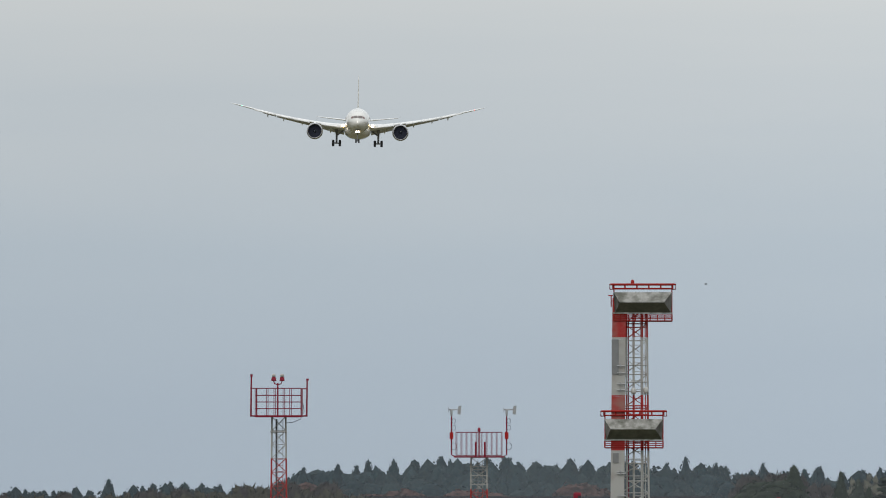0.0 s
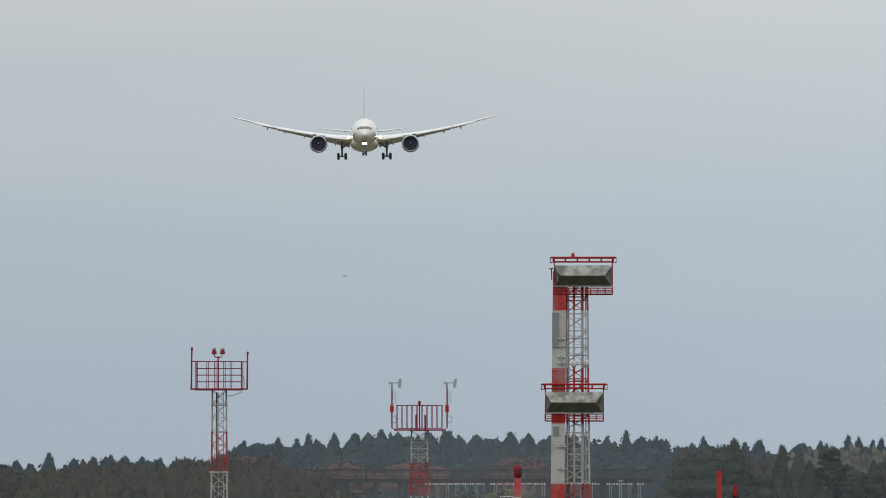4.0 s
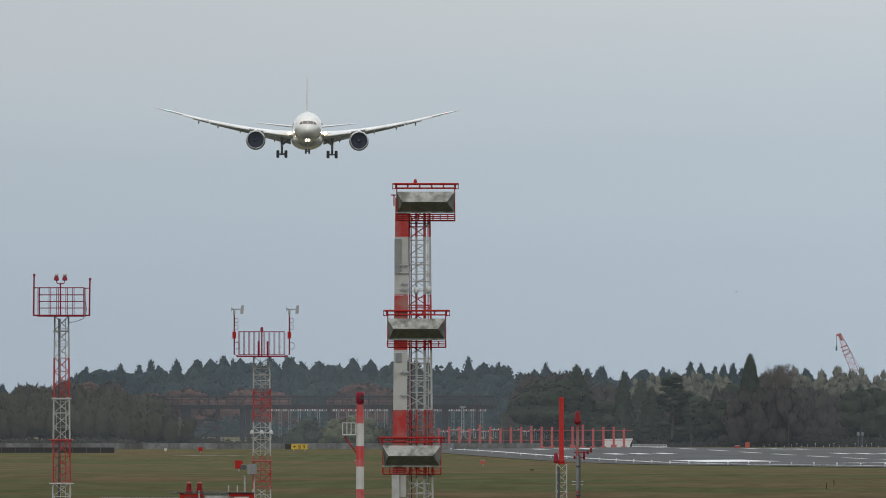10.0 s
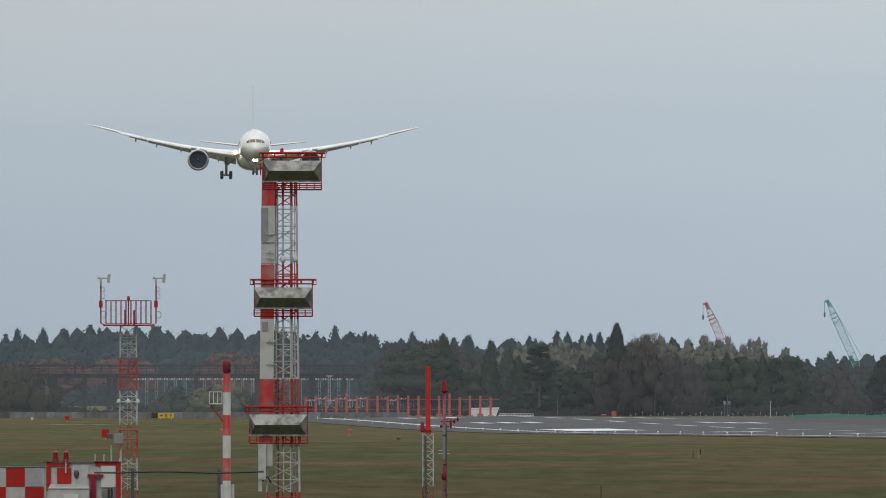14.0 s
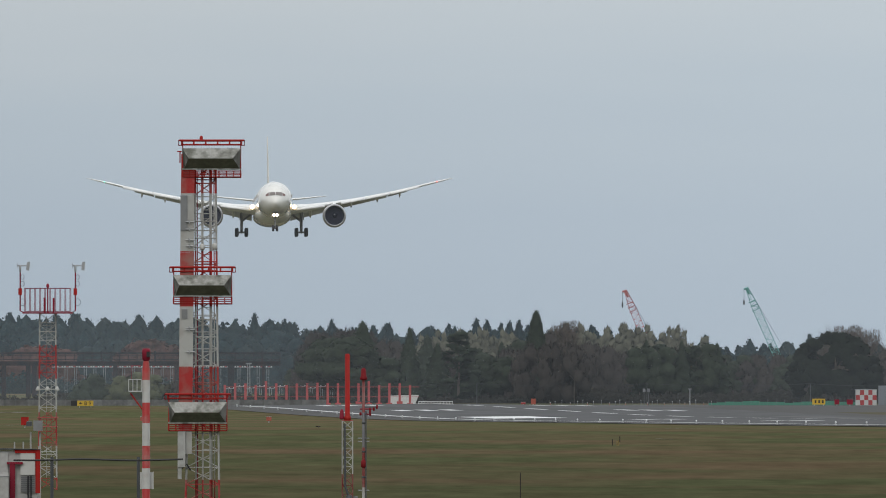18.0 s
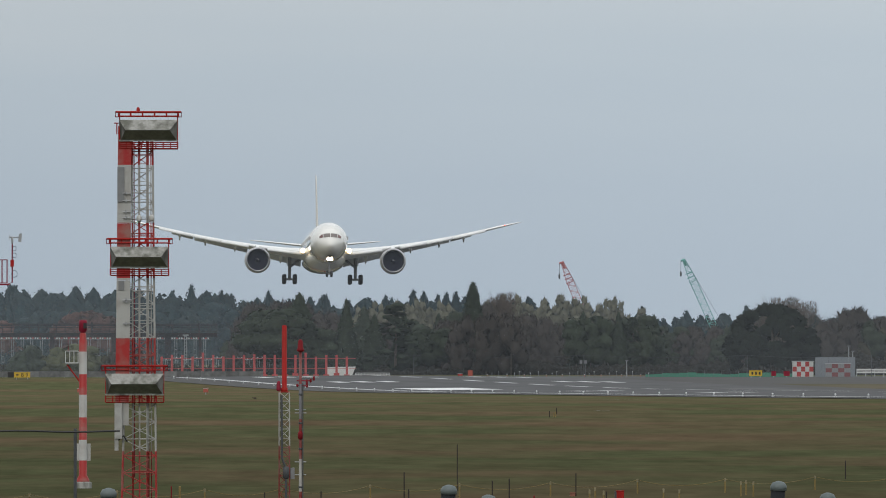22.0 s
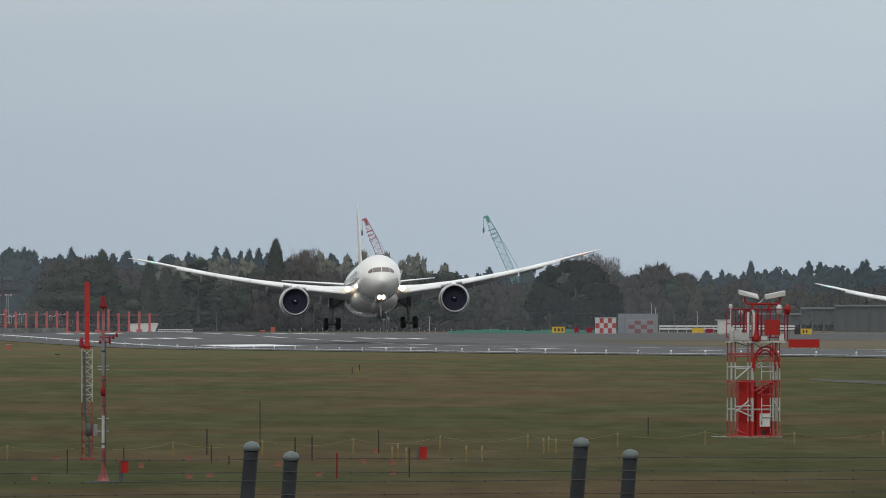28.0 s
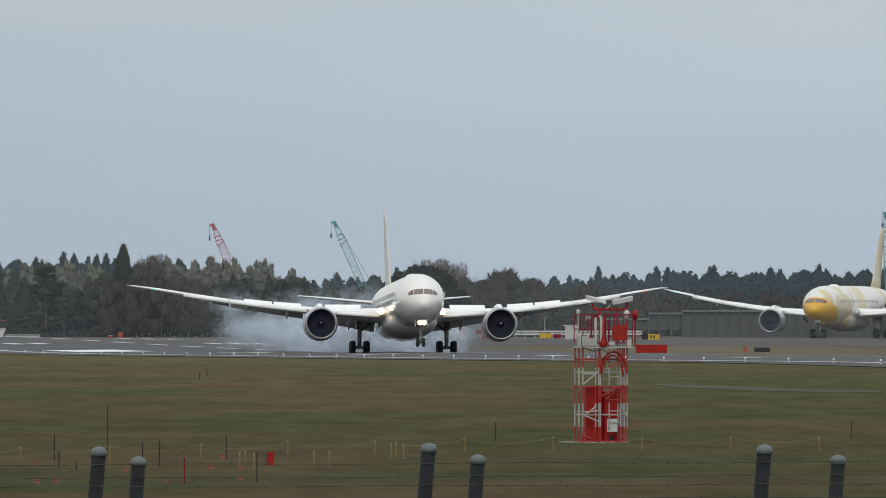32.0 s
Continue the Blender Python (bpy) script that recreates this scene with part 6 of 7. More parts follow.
# a thin wire on poles before the wood
wire = thing("overhead_wire", "thin dark wire slung between slim poles", "wire")
POLES = (498, 830, 1131, 1420, 1640)
for b in POLES:
    x, y, z = spot(b, 2476)
    part("pole", Shape().tube((x, y, z - 0.1), (x, y, 6.75), 0.045, 0.035), M_dark, wire)
for b0, b1 in zip(POLES, POLES[1:]):
    pts = [((b0 + (b1 - b0) * k / 12 - 784) / BEAR * 2476, 2476, 6.7 - 0.35 * (1 - (k / 6 - 1) ** 2)) for k in range(13)]
    part("strand", Shape().path(pts, 0.022, 5), M_black, wire)


# ---- trees ----
def leaf_cloud(cloud, size, rng, thin=1.0):
    """Small bent leaf clumps, each a pair of triangles. cloud: place and outward direction of each; thin: breadth beside length."""
    points, out = cloud[:, :3], cloud[:, 3:6]
    n = len(points)
    out = out / np.maximum(1e-6, np.linalg.norm(out, axis=1))[:, None]
    if thin < 0.5:
        a = 0.55 * out + np.array((0, 0, 0.75)) + 0.38 * rng.normal(size=(n, 3))
        b = np.cross(a, rng.normal(size=(n, 3)))
    else:
        a = np.cross(out + 0.42 * rng.normal(size=(n, 3)), rng.normal(size=(n, 3)))
        b = np.cross(out + 0.3 * rng.normal(size=(n, 3)), a)
    a /= np.linalg.norm(a, axis=1)[:, None]
    b /= np.linalg.norm(b, axis=1)[:, None]
    up = np.cross(a, b)
    flip = np.where((up * out).sum(axis=1) < 0, -1.0, 1.0)[:, None]
    b, up = b * flip, up * flip
    s = (np.asarray(size) * (0.6 + 0.8 * rng.random(n)))[:, None]
    c = up * 0.2
    q = np.stack([points + s * a, points + s * thin * (b + c), points - s * a * 0.9, points - s * thin * (b - c)], axis=1).reshape(-1, 3)
    lean = out + 0.14 * rng.normal(size=(n, 3))
    lean /= np.linalg.norm(lean, axis=1)[:, None]
    return q, np.arange(4 * n).reshape(n, 4), np.repeat(lean, 4, axis=0)


def ball(fine):
    """Unit sphere as arrays of vertices and triangles."""
    bm = bmesh.new()
    bmesh.ops.create_icosphere(bm, subdivisions=fine, radius=1.0)
    v, f = np.array([q.co[:] for q in bm.verts]), np.array([[q.index for q in face.verts] for face in bm.faces])
    bm.free()
    return v, f


BALL, FINE_BALL = ball(2), ball(3)


class Foliage:
    """Leaf clumps (place, outward direction, size) over lumpy masses of dense foliage (place, direction) that fill a crown."""

    def __init__(self, leaves, verts, faces):
        self.leaves, self.verts, self.faces = leaves, verts, faces

    def moved(self, scale, shift):
        k, o = np.array(scale), np.array(shift)
        return Foliage(np.concatenate([self.leaves[:, :3] * k + o, self.leaves[:, 3:6] / k, self.leaves[:, 6:]], axis=1),
                       np.concatenate([self.verts[:, :3] * k + o, self.verts[:, 3:] / k], axis=1), self.faces)

    @staticmethod
    def joined(many):
        start, faces = 0, []
        for m in many:
            faces.append(m.faces + start)
            start += len(m.verts)
        return Foliage(np.concatenate([m.leaves for m in many]), np.concatenate([m.verts for m in many]), np.concatenate(faces))

    def mesh(self, name, size, mat, seed, thin=1.0):
        q, f, lean = leaf_cloud(self.leaves, size * self.leaves[:, 6], np.random.default_rng(seed), thin)
        me = bpy.data.meshes.new(name)
        me.from_pydata(np.concatenate([q, self.verts[:, :3]]).tolist(), [], f.tolist() + (self.faces + len(q)).tolist())
        me.materials.append(mat)
        me.polygons.foreach_set("use_smooth", [True] * len(me.polygons))
        out = self.verts[:, 3:] / np.maximum(1e-6, np.linalg.norm(self.verts[:, 3:], axis=1))[:, None]
        me.normals_split_custom_set_from_vertices(np.concatenate([lean, out]).tolist())
        return me


M_shrub = material("dark_shrub_foliage", (0.020, 0.030, 0.017), 0.85, grain=0.55, vary=0.5, spread=0.2)
M_yellowleaf = material("yellowing_shrub_foliage", (0.072, 0.078, 0.038), 0.85, grain=0.55, vary=0.4, spread=0.2)
M_bark = material("bark", (0.085, 0.07, 0.055), 0.9, grain=3, vary=0.4)
M_twig = material("bare_twigs", (0.100, 0.080, 0.068), 0.9, grain=2, vary=0.3, spread=0.07)
M_cedar = material("cedar_foliage", (0.038, 0.050, 0.034), 0.85, grain=0.55, vary=0.5, spread=0.07)
# the blue of distance haze is mixed into the far cedars' own colour
M_far_cedar = material("haze_tinted_cedar_foliage", (0.013, 0.028, 0.031), 0.85, grain=0.45, vary=0.7, stain=(0.030, 0.042, 0.040), stain_scale=0.09, stain_amount=0.65, spread=0.40)
M_oak = material("evergreen_oak_foliage", (0.036, 0.047, 0.030), 0.8, grain=0.55, vary=0.5, spread=0.07)
M_olive = material("olive_thicket_foliage", (0.062, 0.058, 0.040), 0.85, grain=0.35, vary=0.3, spread=0.07)
M_bamboo = material("bamboo_foliage", (0.135, 0.133, 0.098), 0.8, grain=0.55, vary=0.3, spread=0.07)
M_rust = material("rusty_autumn_foliage", (0.104, 0.058, 0.050), 0.85, grain=0.55, vary=0.4, spread=0.25)
M_brown = material("brown_autumn_thicket", (0.052, 0.045, 0.041), 0.9, grain=0.35, vary=0.3, spread=0.07)


for m in (M_cedar, M_far_cedar, M_oak, M_olive, M_bamboo, M_rust, M_brown):
    # light also passes through the leaves; they hardly shine
    t = m.node_tree
    b = t.nodes["Principled BSDF"]
    b.inputs["Specular IOR Level"].default_value = 0.08
    through_leaf, both = t.nodes.new("ShaderNodeBsdfTranslucent"), t.nodes.new("ShaderNodeMixShader")
    both.inputs[0].default_value = 0.25
    t.links.new(b.inputs["Base Color"].links[0].from_socket, through_leaf.inputs["Color"])
    t.links.new(b.outputs[0], both.inputs[1])
    t.links.new(through_leaf.outputs[0], both.inputs[2])
    t.links.new(both.outputs[0], t.nodes["Material Output"].inputs["Surface"])


def cedar(rng, n=2600, tall=16.0, wide=3.2, tiers=13, ragged=0.25, flame=0.9, rings=9, seg=11):
    """Cone of drooping tiers, ragged at the rim; flame: lower is fuller towards the top."""
    def rim(k, ang, z):
        return wide * k ** flame * (1 + ragged * np.sin(ang * 3 + z * 1.7) * np.sin(z * tiers / tall * np.pi))

    k = 0.025 + 0.975 * rng.random(n) ** 0.72
    z = tall * (1 - 0.90 * k)
    ang = rng.random(n) * 2 * np.pi
    r = rim(k, ang, z) * (0.90 + 0.06 * np.clip(rng.normal(size=n), -1.5, 1.8)) + 0.06
    up = 0.45 + 0.30 * np.cos(z * tiers / tall * 2 * np.pi + ang)
    leaves = np.stack([r * np.cos(ang), r * np.sin(ang), z - 0.12 * r, np.cos(ang), np.sin(ang), up, 0.35 + 0.75 * np.sqrt(k)], axis=1)
    k, ang = [q.ravel() for q in np.meshgrid(np.linspace(0, 1, rings + 1) ** 1.2, np.arange(seg) * 2 * np.pi / seg, indexing="ij")]
    ang = ang + 0.25 * rng.normal(size=len(ang))
    z = tall * (0.985 - 0.90 * k)
    r = rim(k, ang, z) * (0.86 + 0.10 * rng.normal(size=len(k)))
    verts = np.stack([r * np.cos(ang), r * np.sin(ang), z - 0.12 * r, np.cos(ang), np.sin(ang), np.full(len(k), 0.45)], axis=1)
    faces = np.array([(i * seg + j, (i + 1) * seg + j, (i + 1) * seg + (j + 1) % seg, i * seg + (j + 1) % seg) for i in range(rings) for j in range(seg)])
    faces = np.concatenate([faces[:, [0, 1, 2]], faces[:, [0, 2, 3]]])
    return Foliage(leaves, verts, faces)


def crown(rng, n, lobes, shape=BALL, fill=0.84):
    """Leaves over the outsides of several lobes, each with a lumpy mass inside: (x, y, z, radius, height)."""
    A = np.array(lobes, float)
    w = A[:, 3] * A[:, 4]
    L = A[rng.choice(len(lobes), n, p=w / w.sum())]
    mid = np.array([0, 0, A[:, 2].min() * 0.6 + A[:, 2].mean() * 0.4])

    def outward(p, d):
        whole = p - mid
        return 0.38 * d + 0.8 * whole / np.linalg.norm(whole, axis=1)[:, None]

    def lumps(d, phase):
        return 1 + 0.13 * np.sin(d[:, :1] * 5 + phase[:, :1]) * np.sin(d[:, 2:3] * 6 + phase[:, 1:2]) + 0.10 * np.sin(d[:, 1:2] * 9 + phase[:, 2:3]) * np.sin(d[:, 2:3] * 8 + phase[:, :1])

    d = rng.normal(size=(n, 3))
    d /= np.linalg.norm(d, axis=1)[:, None]
    rad = (fill + 0.09 * rng.random(n) + 0.02 * np.clip(rng.normal(size=n), -1.0, 1.6))[:, None]
    p = L[:, :3] + d * rad * lumps(d, L) * L[:, [3, 3, 4]]
    leaves = np.concatenate([p, outward(p, d), np.ones((n, 1))], axis=1)
    verts, faces = [], []
    for i, lobe in enumerate(A):
        d = shape[0]
        q = lobe[:3] + d * fill * lumps(d, np.repeat(lobe[None], len(d), axis=0)) * lobe[[3, 3, 4]] * (1 + 0.05 * rng.normal(size=(len(d), 1)))
        verts.append(np.concatenate([q, outward(q, d)], axis=1))
        faces.append(shape[1] + i * len(d))
    return Foliage(leaves, np.concatenate(verts), np.concatenate(faces))


def random_lobes(rng, n, wide, z0, z1, r, stretch=0.85):
    out = []
    for i in range(n):
        z = z0 + (z1 - z0) * rng.random()
        k = 1 - 0.65 * (z - z0) / (z1 - z0)
        a, q = rng.random() * 2 * math.pi, wide * k * math.sqrt(rng.random())
        s = r * (0.7 + 0.6 * rng.random())
        out.append((q * math.cos(a), q * math.sin(a), z, s, s * stretch))
    return out


def plumes(rng, n, wide, tall):
    """Tall narrow bamboo plumes that lean outwards and end at uneven heights."""
    out = []
    for i in range(n):
        a, q = rng.random() * 2 * math.pi, wide * math.sqrt(rng.random())
        h = tall * (0.62 + 0.38 * rng.random()) * (1 - 0.18 * q / wide)
        for k, s in ((0.5, 1.35), (0.75, 1.15), (0.92, 0.6)):
            out.append((q * (0.75 + 0.45 * k) * math.cos(a), q * (0.75 + 0.45 * k) * math.sin(a), h * k, s, s * 1.5))
    return out


def limbs(rng, tall, n, spread, r=0.2, twigs=0):
    sh = Shape()
    sh.tube((0, 0, -0.3), (0.1, 0, tall * 0.55), r, r * 0.6, 7)
    sh.tube((0.1, 0, tall * 0.55), (0.0, 0.1, tall * 0.92), r * 0.6, r * 0.15, 6)
    for i in range(n):
        z = tall * (0.3 + 0.5 * rng.random())
        a = rng.random() * 2 * math.pi
        q = spread * (0.5 + 0.5 * rng.random())
        e = Vector((q * math.cos(a), q * math.sin(a), min(tall, z + q * (0.5 + 0.6 * rng.random()))))
        sh.tube((0, 0, z), e, r * 0.4, r * 0.12, 5)
        for _ in range(twigs):
            f = e + Vector(rng.normal(size=3)) * spread * 0.16 + Vector((0, 0, spread * 0.12))
            sh.tube(Vector((0, 0, z)).lerp(e, 0.45 + 0.5 * rng.random()), f, r * 0.12, r * 0.05, 4)
    return sh


PROTO = {}


def proto(kind, label, cloud, size, mat, wood, tall, seed, thin=1.0):
    t = thing("tree", label, "tree", "trees round the airfield")
    part("trunk", wood, M_bark, t)
    part("crown", cloud.mesh("crown", size, mat, seed, thin), mat, t)
    PROTO.setdefault(kind, []).append([t, tall, False])


def plant(kind, b, d, height, width=1.0, rng=None, sink=0.0):
    """One tree: bearing, distance, its height in metres and how wide beside its kind."""
    variants = PROTO[kind]
    p = variants[int(rng.integers(len(variants)))]
    x, y, z = spot(b, d)
    s = height / p[1]
    m = pose(x, y, z - 0.15 - sink, 0, 0, float(rng.random() * 360)) @ Matrix.Diagonal((s * width, s * width, s, 1))
    if not p[2]:
        p[0].matrix_basis, p[2] = m, True
        return p[0]
    return copy_thing(p[0], m @ Matrix.Diagonal((*[1 / q for q in p[0].scale], 1)))


R = np.random.default_rng(7)
for kind, mat, seed in (("shrub", M_shrub, 95), ("yellow_shrub", M_yellowleaf, 96)):
    proto(kind, "round dark evergreen bush beside the gantry" if kind == "shrub" else "round yellowing bush beside the gantry", crown(R, 1500, random_lobes(R, 14, 2.0, 0.9, 3.4, 1.0), BALL, 0.8), 0.17, mat, limbs(R, 3, 6, 1.6, 0.08), 4.3, seed)
for i in range(3):
    proto("cedar", "dark green conical cedar in the wood", cedar(R, 1500, 16, 3.3 + 0.5 * i, 13, 0.40, 0.8, 14, 13), 0.24, M_cedar, limbs(R, 14, 8, 2.0), 16, i)
proto("tall_cedar", "tall dark flame-shaped cedar above the wood", cedar(R, 3500, 16, 3.0, 11, 0.16, 0.6, 16, 15), 0.22, M_cedar, limbs(R, 14, 8, 2.0), 16, 9)
for i in range(4):
    proto("far_cedar", "conical cedar tinted blue for haze on the far ridge", cedar(R, 620, 16, 3.3 + 0.45 * i, 8 + i, 0.20, 0.54 + 0.06 * i), 0.46, M_far_cedar, limbs(R, 14, 6, 2.0), 16, 10 + i)
for i in range(3):
    proto("oak", "dark evergreen tree with a lumpy crown", crown(R, 1800, random_lobes(R, 22, 4.3, 3.0, 11.8, 1.9), BALL, 0.80), 0.29, M_oak, limbs(R, 12, 10, 4.0), 14, 30 + i)
for i in range(2):
    boughs = [(q * math.cos(a), q * math.sin(a), z + R.normal() * 0.4, 1.05, 0.62) for z in (2.5, 4, 5.5, 7, 8.4, 9.8, 11.2, 12.6, 13.8, 14.8) for a, q in [(R.random() * 6.28, (15.5 - z) * 0.30 * R.random() + 0.4) for _ in range(3)]]
    proto("pine", "ragged dark pine with layered boughs", crown(R, 2000, boughs, BALL, 0.72), 0.24, M_cedar, limbs(R, 14, 9, 2.6), 15.5, 40 + i)
for i in range(3):
    proto("olive", "olive-green thicket of small trees", crown(R, 2500, plumes(R, 12, 4.6, 9.0), BALL, 0.74), 0.56, M_olive, limbs(R, 7, 8, 3.5, 0.12), 8.8, 50 + i, 0.16)
for i in range(3):
    proto("bamboo", "pale yellow-green feathery bamboo clump", crown(R, 2500, plumes(R, 12, 4.2, 13.5), BALL, 0.70), 0.46, M_bamboo, limbs(R, 10, 12, 3.0, 0.1), 12.4, 60 + i, 0.20)
for i in range(2):
    proto("rust", "rust-brown autumn tree below the ridge", crown(R, 1000, random_lobes(R, 14, 3.6, 2.0, 6.5, 1.7), BALL, 0.78), 0.46, M_rust, limbs(R, 8, 8, 3.0, 0.14), 8.8, 70 + i)
for i in range(3):
    proto("brown", "half-bare grey-brown tree in the wood", crown(R, 2300, random_lobes(R, 20, 4.4, 1.5, 10.5, 1.8, 1.25), BALL, 0.66), 0.70, M_brown, limbs(R, 12, 16, 4.2, 0.16, 4), 12.5, 80 + i, 0.11)
for i in range(2):
    twigs = crown(R, 5000, random_lobes(R, 26, 4.8, 8.0, 13.4, 1.5))
    proto("bare", "bare-branched tree with a rounded head of fine twigs", Foliage(twigs.leaves, twigs.verts[:0], twigs.faces[:0]), 0.34, M_twig, limbs(R, 13, 40, 5.0, 0.17, 5), 14.8, 90 + i, 0.10)


def skyline(table, b):
    for (a, va), (c, vc) in zip(table, table[1:]):
        if b <= c:
            return va + (vc - va) * max(0, (b - a) / (c - a))
    return table[-1][1]


# heights of the woods over the eye's level, in metres, along the bearing
RIDGE = ((-820, 9.0), (-600, 9.3), (-420, 10.0), (-340, 9.0), (-260, 12.4), (-150, 14.0), (-60, 14.8), (60, 15.2), (230, 15.0), (330, 14.4), (440, 14.6), (520, 13.0), (640, 13.0), (700, 12.6), (800, 13.0), (900, 13.4), (1040, 12.6), (1130, 10.5), (1300, 8.8), (1400, 9.6), (1480, 9.8), (1620, 9.4), (1700, 9.0), (1850, 10.4), (2000, 11.0), (2150, 10.8), (2310, 11.6))
clouds = []
b = -830.0
while b < 2320:
    bb = b + R.uniform(-9, 9)
    top = EYE + skyline(RIDGE, bb) + R.normal() * 0.8 - (1.0 if 600 < bb < 1080 else 0.3)
    if int(b) % 3 == 0:
        plant("far_cedar", bb, 3330, max(5, top - ground(0, 3330)), R.uniform(0.85, 1.25), R)
    else:
        h = max(5, top - ground(0, 3330)) / 16
        x, y, z = spot(bb, 3330)
        clouds.append(cedar(R, 340, 16, R.uniform(3.0, 4.6), 9, 0.20, R.uniform(0.54, 0.78), 10, 10).moved((h, h, h), (x, y, z)))
    b += R.uniform(19, 31)
# the lower rows of the ridge are past counting
b = -830.0
while b < 2320:
    for d, drop in ((3300, 0.7), (3270, 1.1), (3230, 1.8), (3190, 3.2), (3160, 4.5), (3135, 5.8)):
        bb = b + R.uniform(-10, 10)
        low = 0.5 if 600 < bb < 1080 and drop < 2 else 0.0
        h = max(4, EYE + skyline(RIDGE, bb) - drop - low + R.normal() * 0.7 - ground(0, d)) / 16
        pts = cedar(R, 180, 16, R.uniform(3.6, 6.0), 8, 0.20, R.uniform(0.42, 0.66), 7, 8) if R.random() < (0.72 if drop < 2 else 0.5) else crown(R, 180, random_lobes(R, 6, 3.4, 5, 13, 3.0), BALL, 0.82)
        x, y, z = spot(bb, d)
        clouds.append(pts.moved((h * 1.15, h * 1.15, h), (x, y, z)))
    b += R.uniform(22, 32)
tagged(new("far_woods", Foliage.joined(clouds).mesh("far_woods", 0.50, M_far_cedar, 91)), "cedar woods tinted blue for haze on the far ridge", "woods", kind="stuff")

# single trees that stand above the ridge
for bb, top in ((436, 16.4), (573, 15.2), (675, 14.4), (610, 13.4), (745, 12.6), (780, 14.2), (829, 15.4), (848, 15.1), (888, 14.8), (905, 15.0), (1234, 11.8), (1032, 13.9), (1981, 12.6), (1776, 12.2), (1621, 11.6), (490, 15.2), (-80, 15.9), (120, 16.2), (20, 15.9), (230, 16.0), (-240, 14.2), (-180, 14.9)):
    plant("far_cedar", bb, 3240, top * 0.94 + EYE - ground(0, 3240), 0.72, R)

# thicket left of the gantry, and the low green bush before it
THICKET = ((-840, 6.8), (-571, 7.0), (-440, 7.6), (-330, 8.6), (-266, 9.0), (-200, 8.4), (-160, 7.4), (-122, 5.0), (-98, 2.5))
for i in range(54):
    bb = -826 + 13.6 * i + R.uniform(-7, 7)
    top = skyline(THICKET, bb) + R.normal() * 0.2
    for d, k in ((2740, 1.0), (2690, 0.72))[:1 + (i % 3 == 0)]:
        h = (top + EYE - ground(0, d)) * k
        plant("olive" if R.random() < 0.88 else "brown", bb + R.uniform(-8, 8), d, max(3, h), R.uniform(0.95, 1.25), R)
for bb, h, kind in ((-92, 5.5, "brown"), (-80, 4.6, "bamboo"), (-108, 7.0, "olive"), (130, 3.4, "shrub"), (146, 4.4, "shrub"), (163, 4.0, "shrub"), (184, 3.4, "yellow_shrub"), (206, 4.6, "yellow_shrub"), (228, 5.2, "yellow_shrub"), (252, 4.8, "yellow_shrub"), (272, 3.8, "olive"), (300, 3.6, "brown"), (340, 4.0, "brown"), (510, 4.2, "brown")):
    plant(kind, bb, 2570, h + 0.4, 1.2, R)
for bb, top in ((-250, 10.4), (-232, 10.8), (-212, 10.2), (-196, 9.2), (-138, 8.5), (-112, 8.5), (-76, 9.2), (-58, 9.4), (-40, 9.0), (20, 9.0), (45, 9.3), (70, 9.2), (98, 8.8), (228, 9.6), (245, 10.6), (262, 10.8), (280, 10.4), (298, 9.6), (-330, 8.6), (-395, 8.2), (-470, 8.2), (-560, 7.0)):
    plant("rust", bb, 3070, top + EYE - ground(0, 3070), 1.05, R)

# the dark wood beyond the runway
WOOD = ((505, 4.0), (530, 8.5), (560, 9.6), (620, 10.6), (660, 8.6), (710, 9.6), (760, 7.4), (800, 7.8), (860, 7.2), (930, 10.0), (972, 9.2), (990, 7.4), (1060, 6.7), (1130, 6.5), (1180, 6.8), (1240, 7.0), (1300, 7.2), (1370, 6.6), (1480, 7.4), (1560, 8.4), (1640, 8.8), (1700, 7.6), (1760, 6.2), (1850, 5.4), (2100, 5.2), (2310, 5.4))
b = 508.0
while b < 2320:
    for d, k in ((2760, 1.0), (2660, 0.74)):
        bb = b + R.uniform(-10, 10)
        h = (skyline(WOOD, bb) + EYE - ground(0, d)) * k * R.uniform(0.88, 1.06)
        u = R.random()
        if 960 < bb < 1095 or bb > 1545:
            kind = "brown" if u < 0.78 else ("oak" if u < 0.9 else "olive")
        elif 1260 < bb < 1390:
            kind = "brown" if u < 0.6 else "oak"
        elif k < 0.8:
            kind = "brown" if u < 0.85 else "oak"
        else:
            kind = "oak" if u < 0.50 else ("cedar" if u < 0.68 else "brown")
        plant(kind, bb, d, max(3.5, h), R.uniform(0.9, 1.25), R)
    b += R.uniform(23, 34)
# tall evergreens and browns that mark the western half of the wood
for kind, bb, d, top, w in (("oak", 562, 2604, 8.6, 1.5), ("oak", 596, 2600, 8.8, 1.5), ("cedar", 628, 2604, 11.2, 1.5), ("oak", 645, 2606, 6.6, 1.4), ("oak", 676, 2602, 6.2, 1.4), ("cedar", 711, 2600, 10.2, 0.95), ("cedar", 742, 2620, 9.0, 1.5), ("cedar", 760, 2604, 7.6, 1.3), ("pine", 797, 2596, 9.0, 1.7), ("cedar", 812, 2600, 8.0, 1.2), ("oak", 850, 2604, 6.0, 1.4), ("oak", 880, 2602, 6.4, 1.3), ("brown", 915, 2590, 7.6, 0.9), ("brown", 958, 2584, 7.4, 0.9), ("brown", 980, 2586, 7.8, 0.9), ("brown", 1002, 2584, 7.2, 0.9), ("tall_cedar", 935, 2600, 12.9, 0.95)):
    plant(kind, bb, d, top + EYE - ground(0, d), w, R)
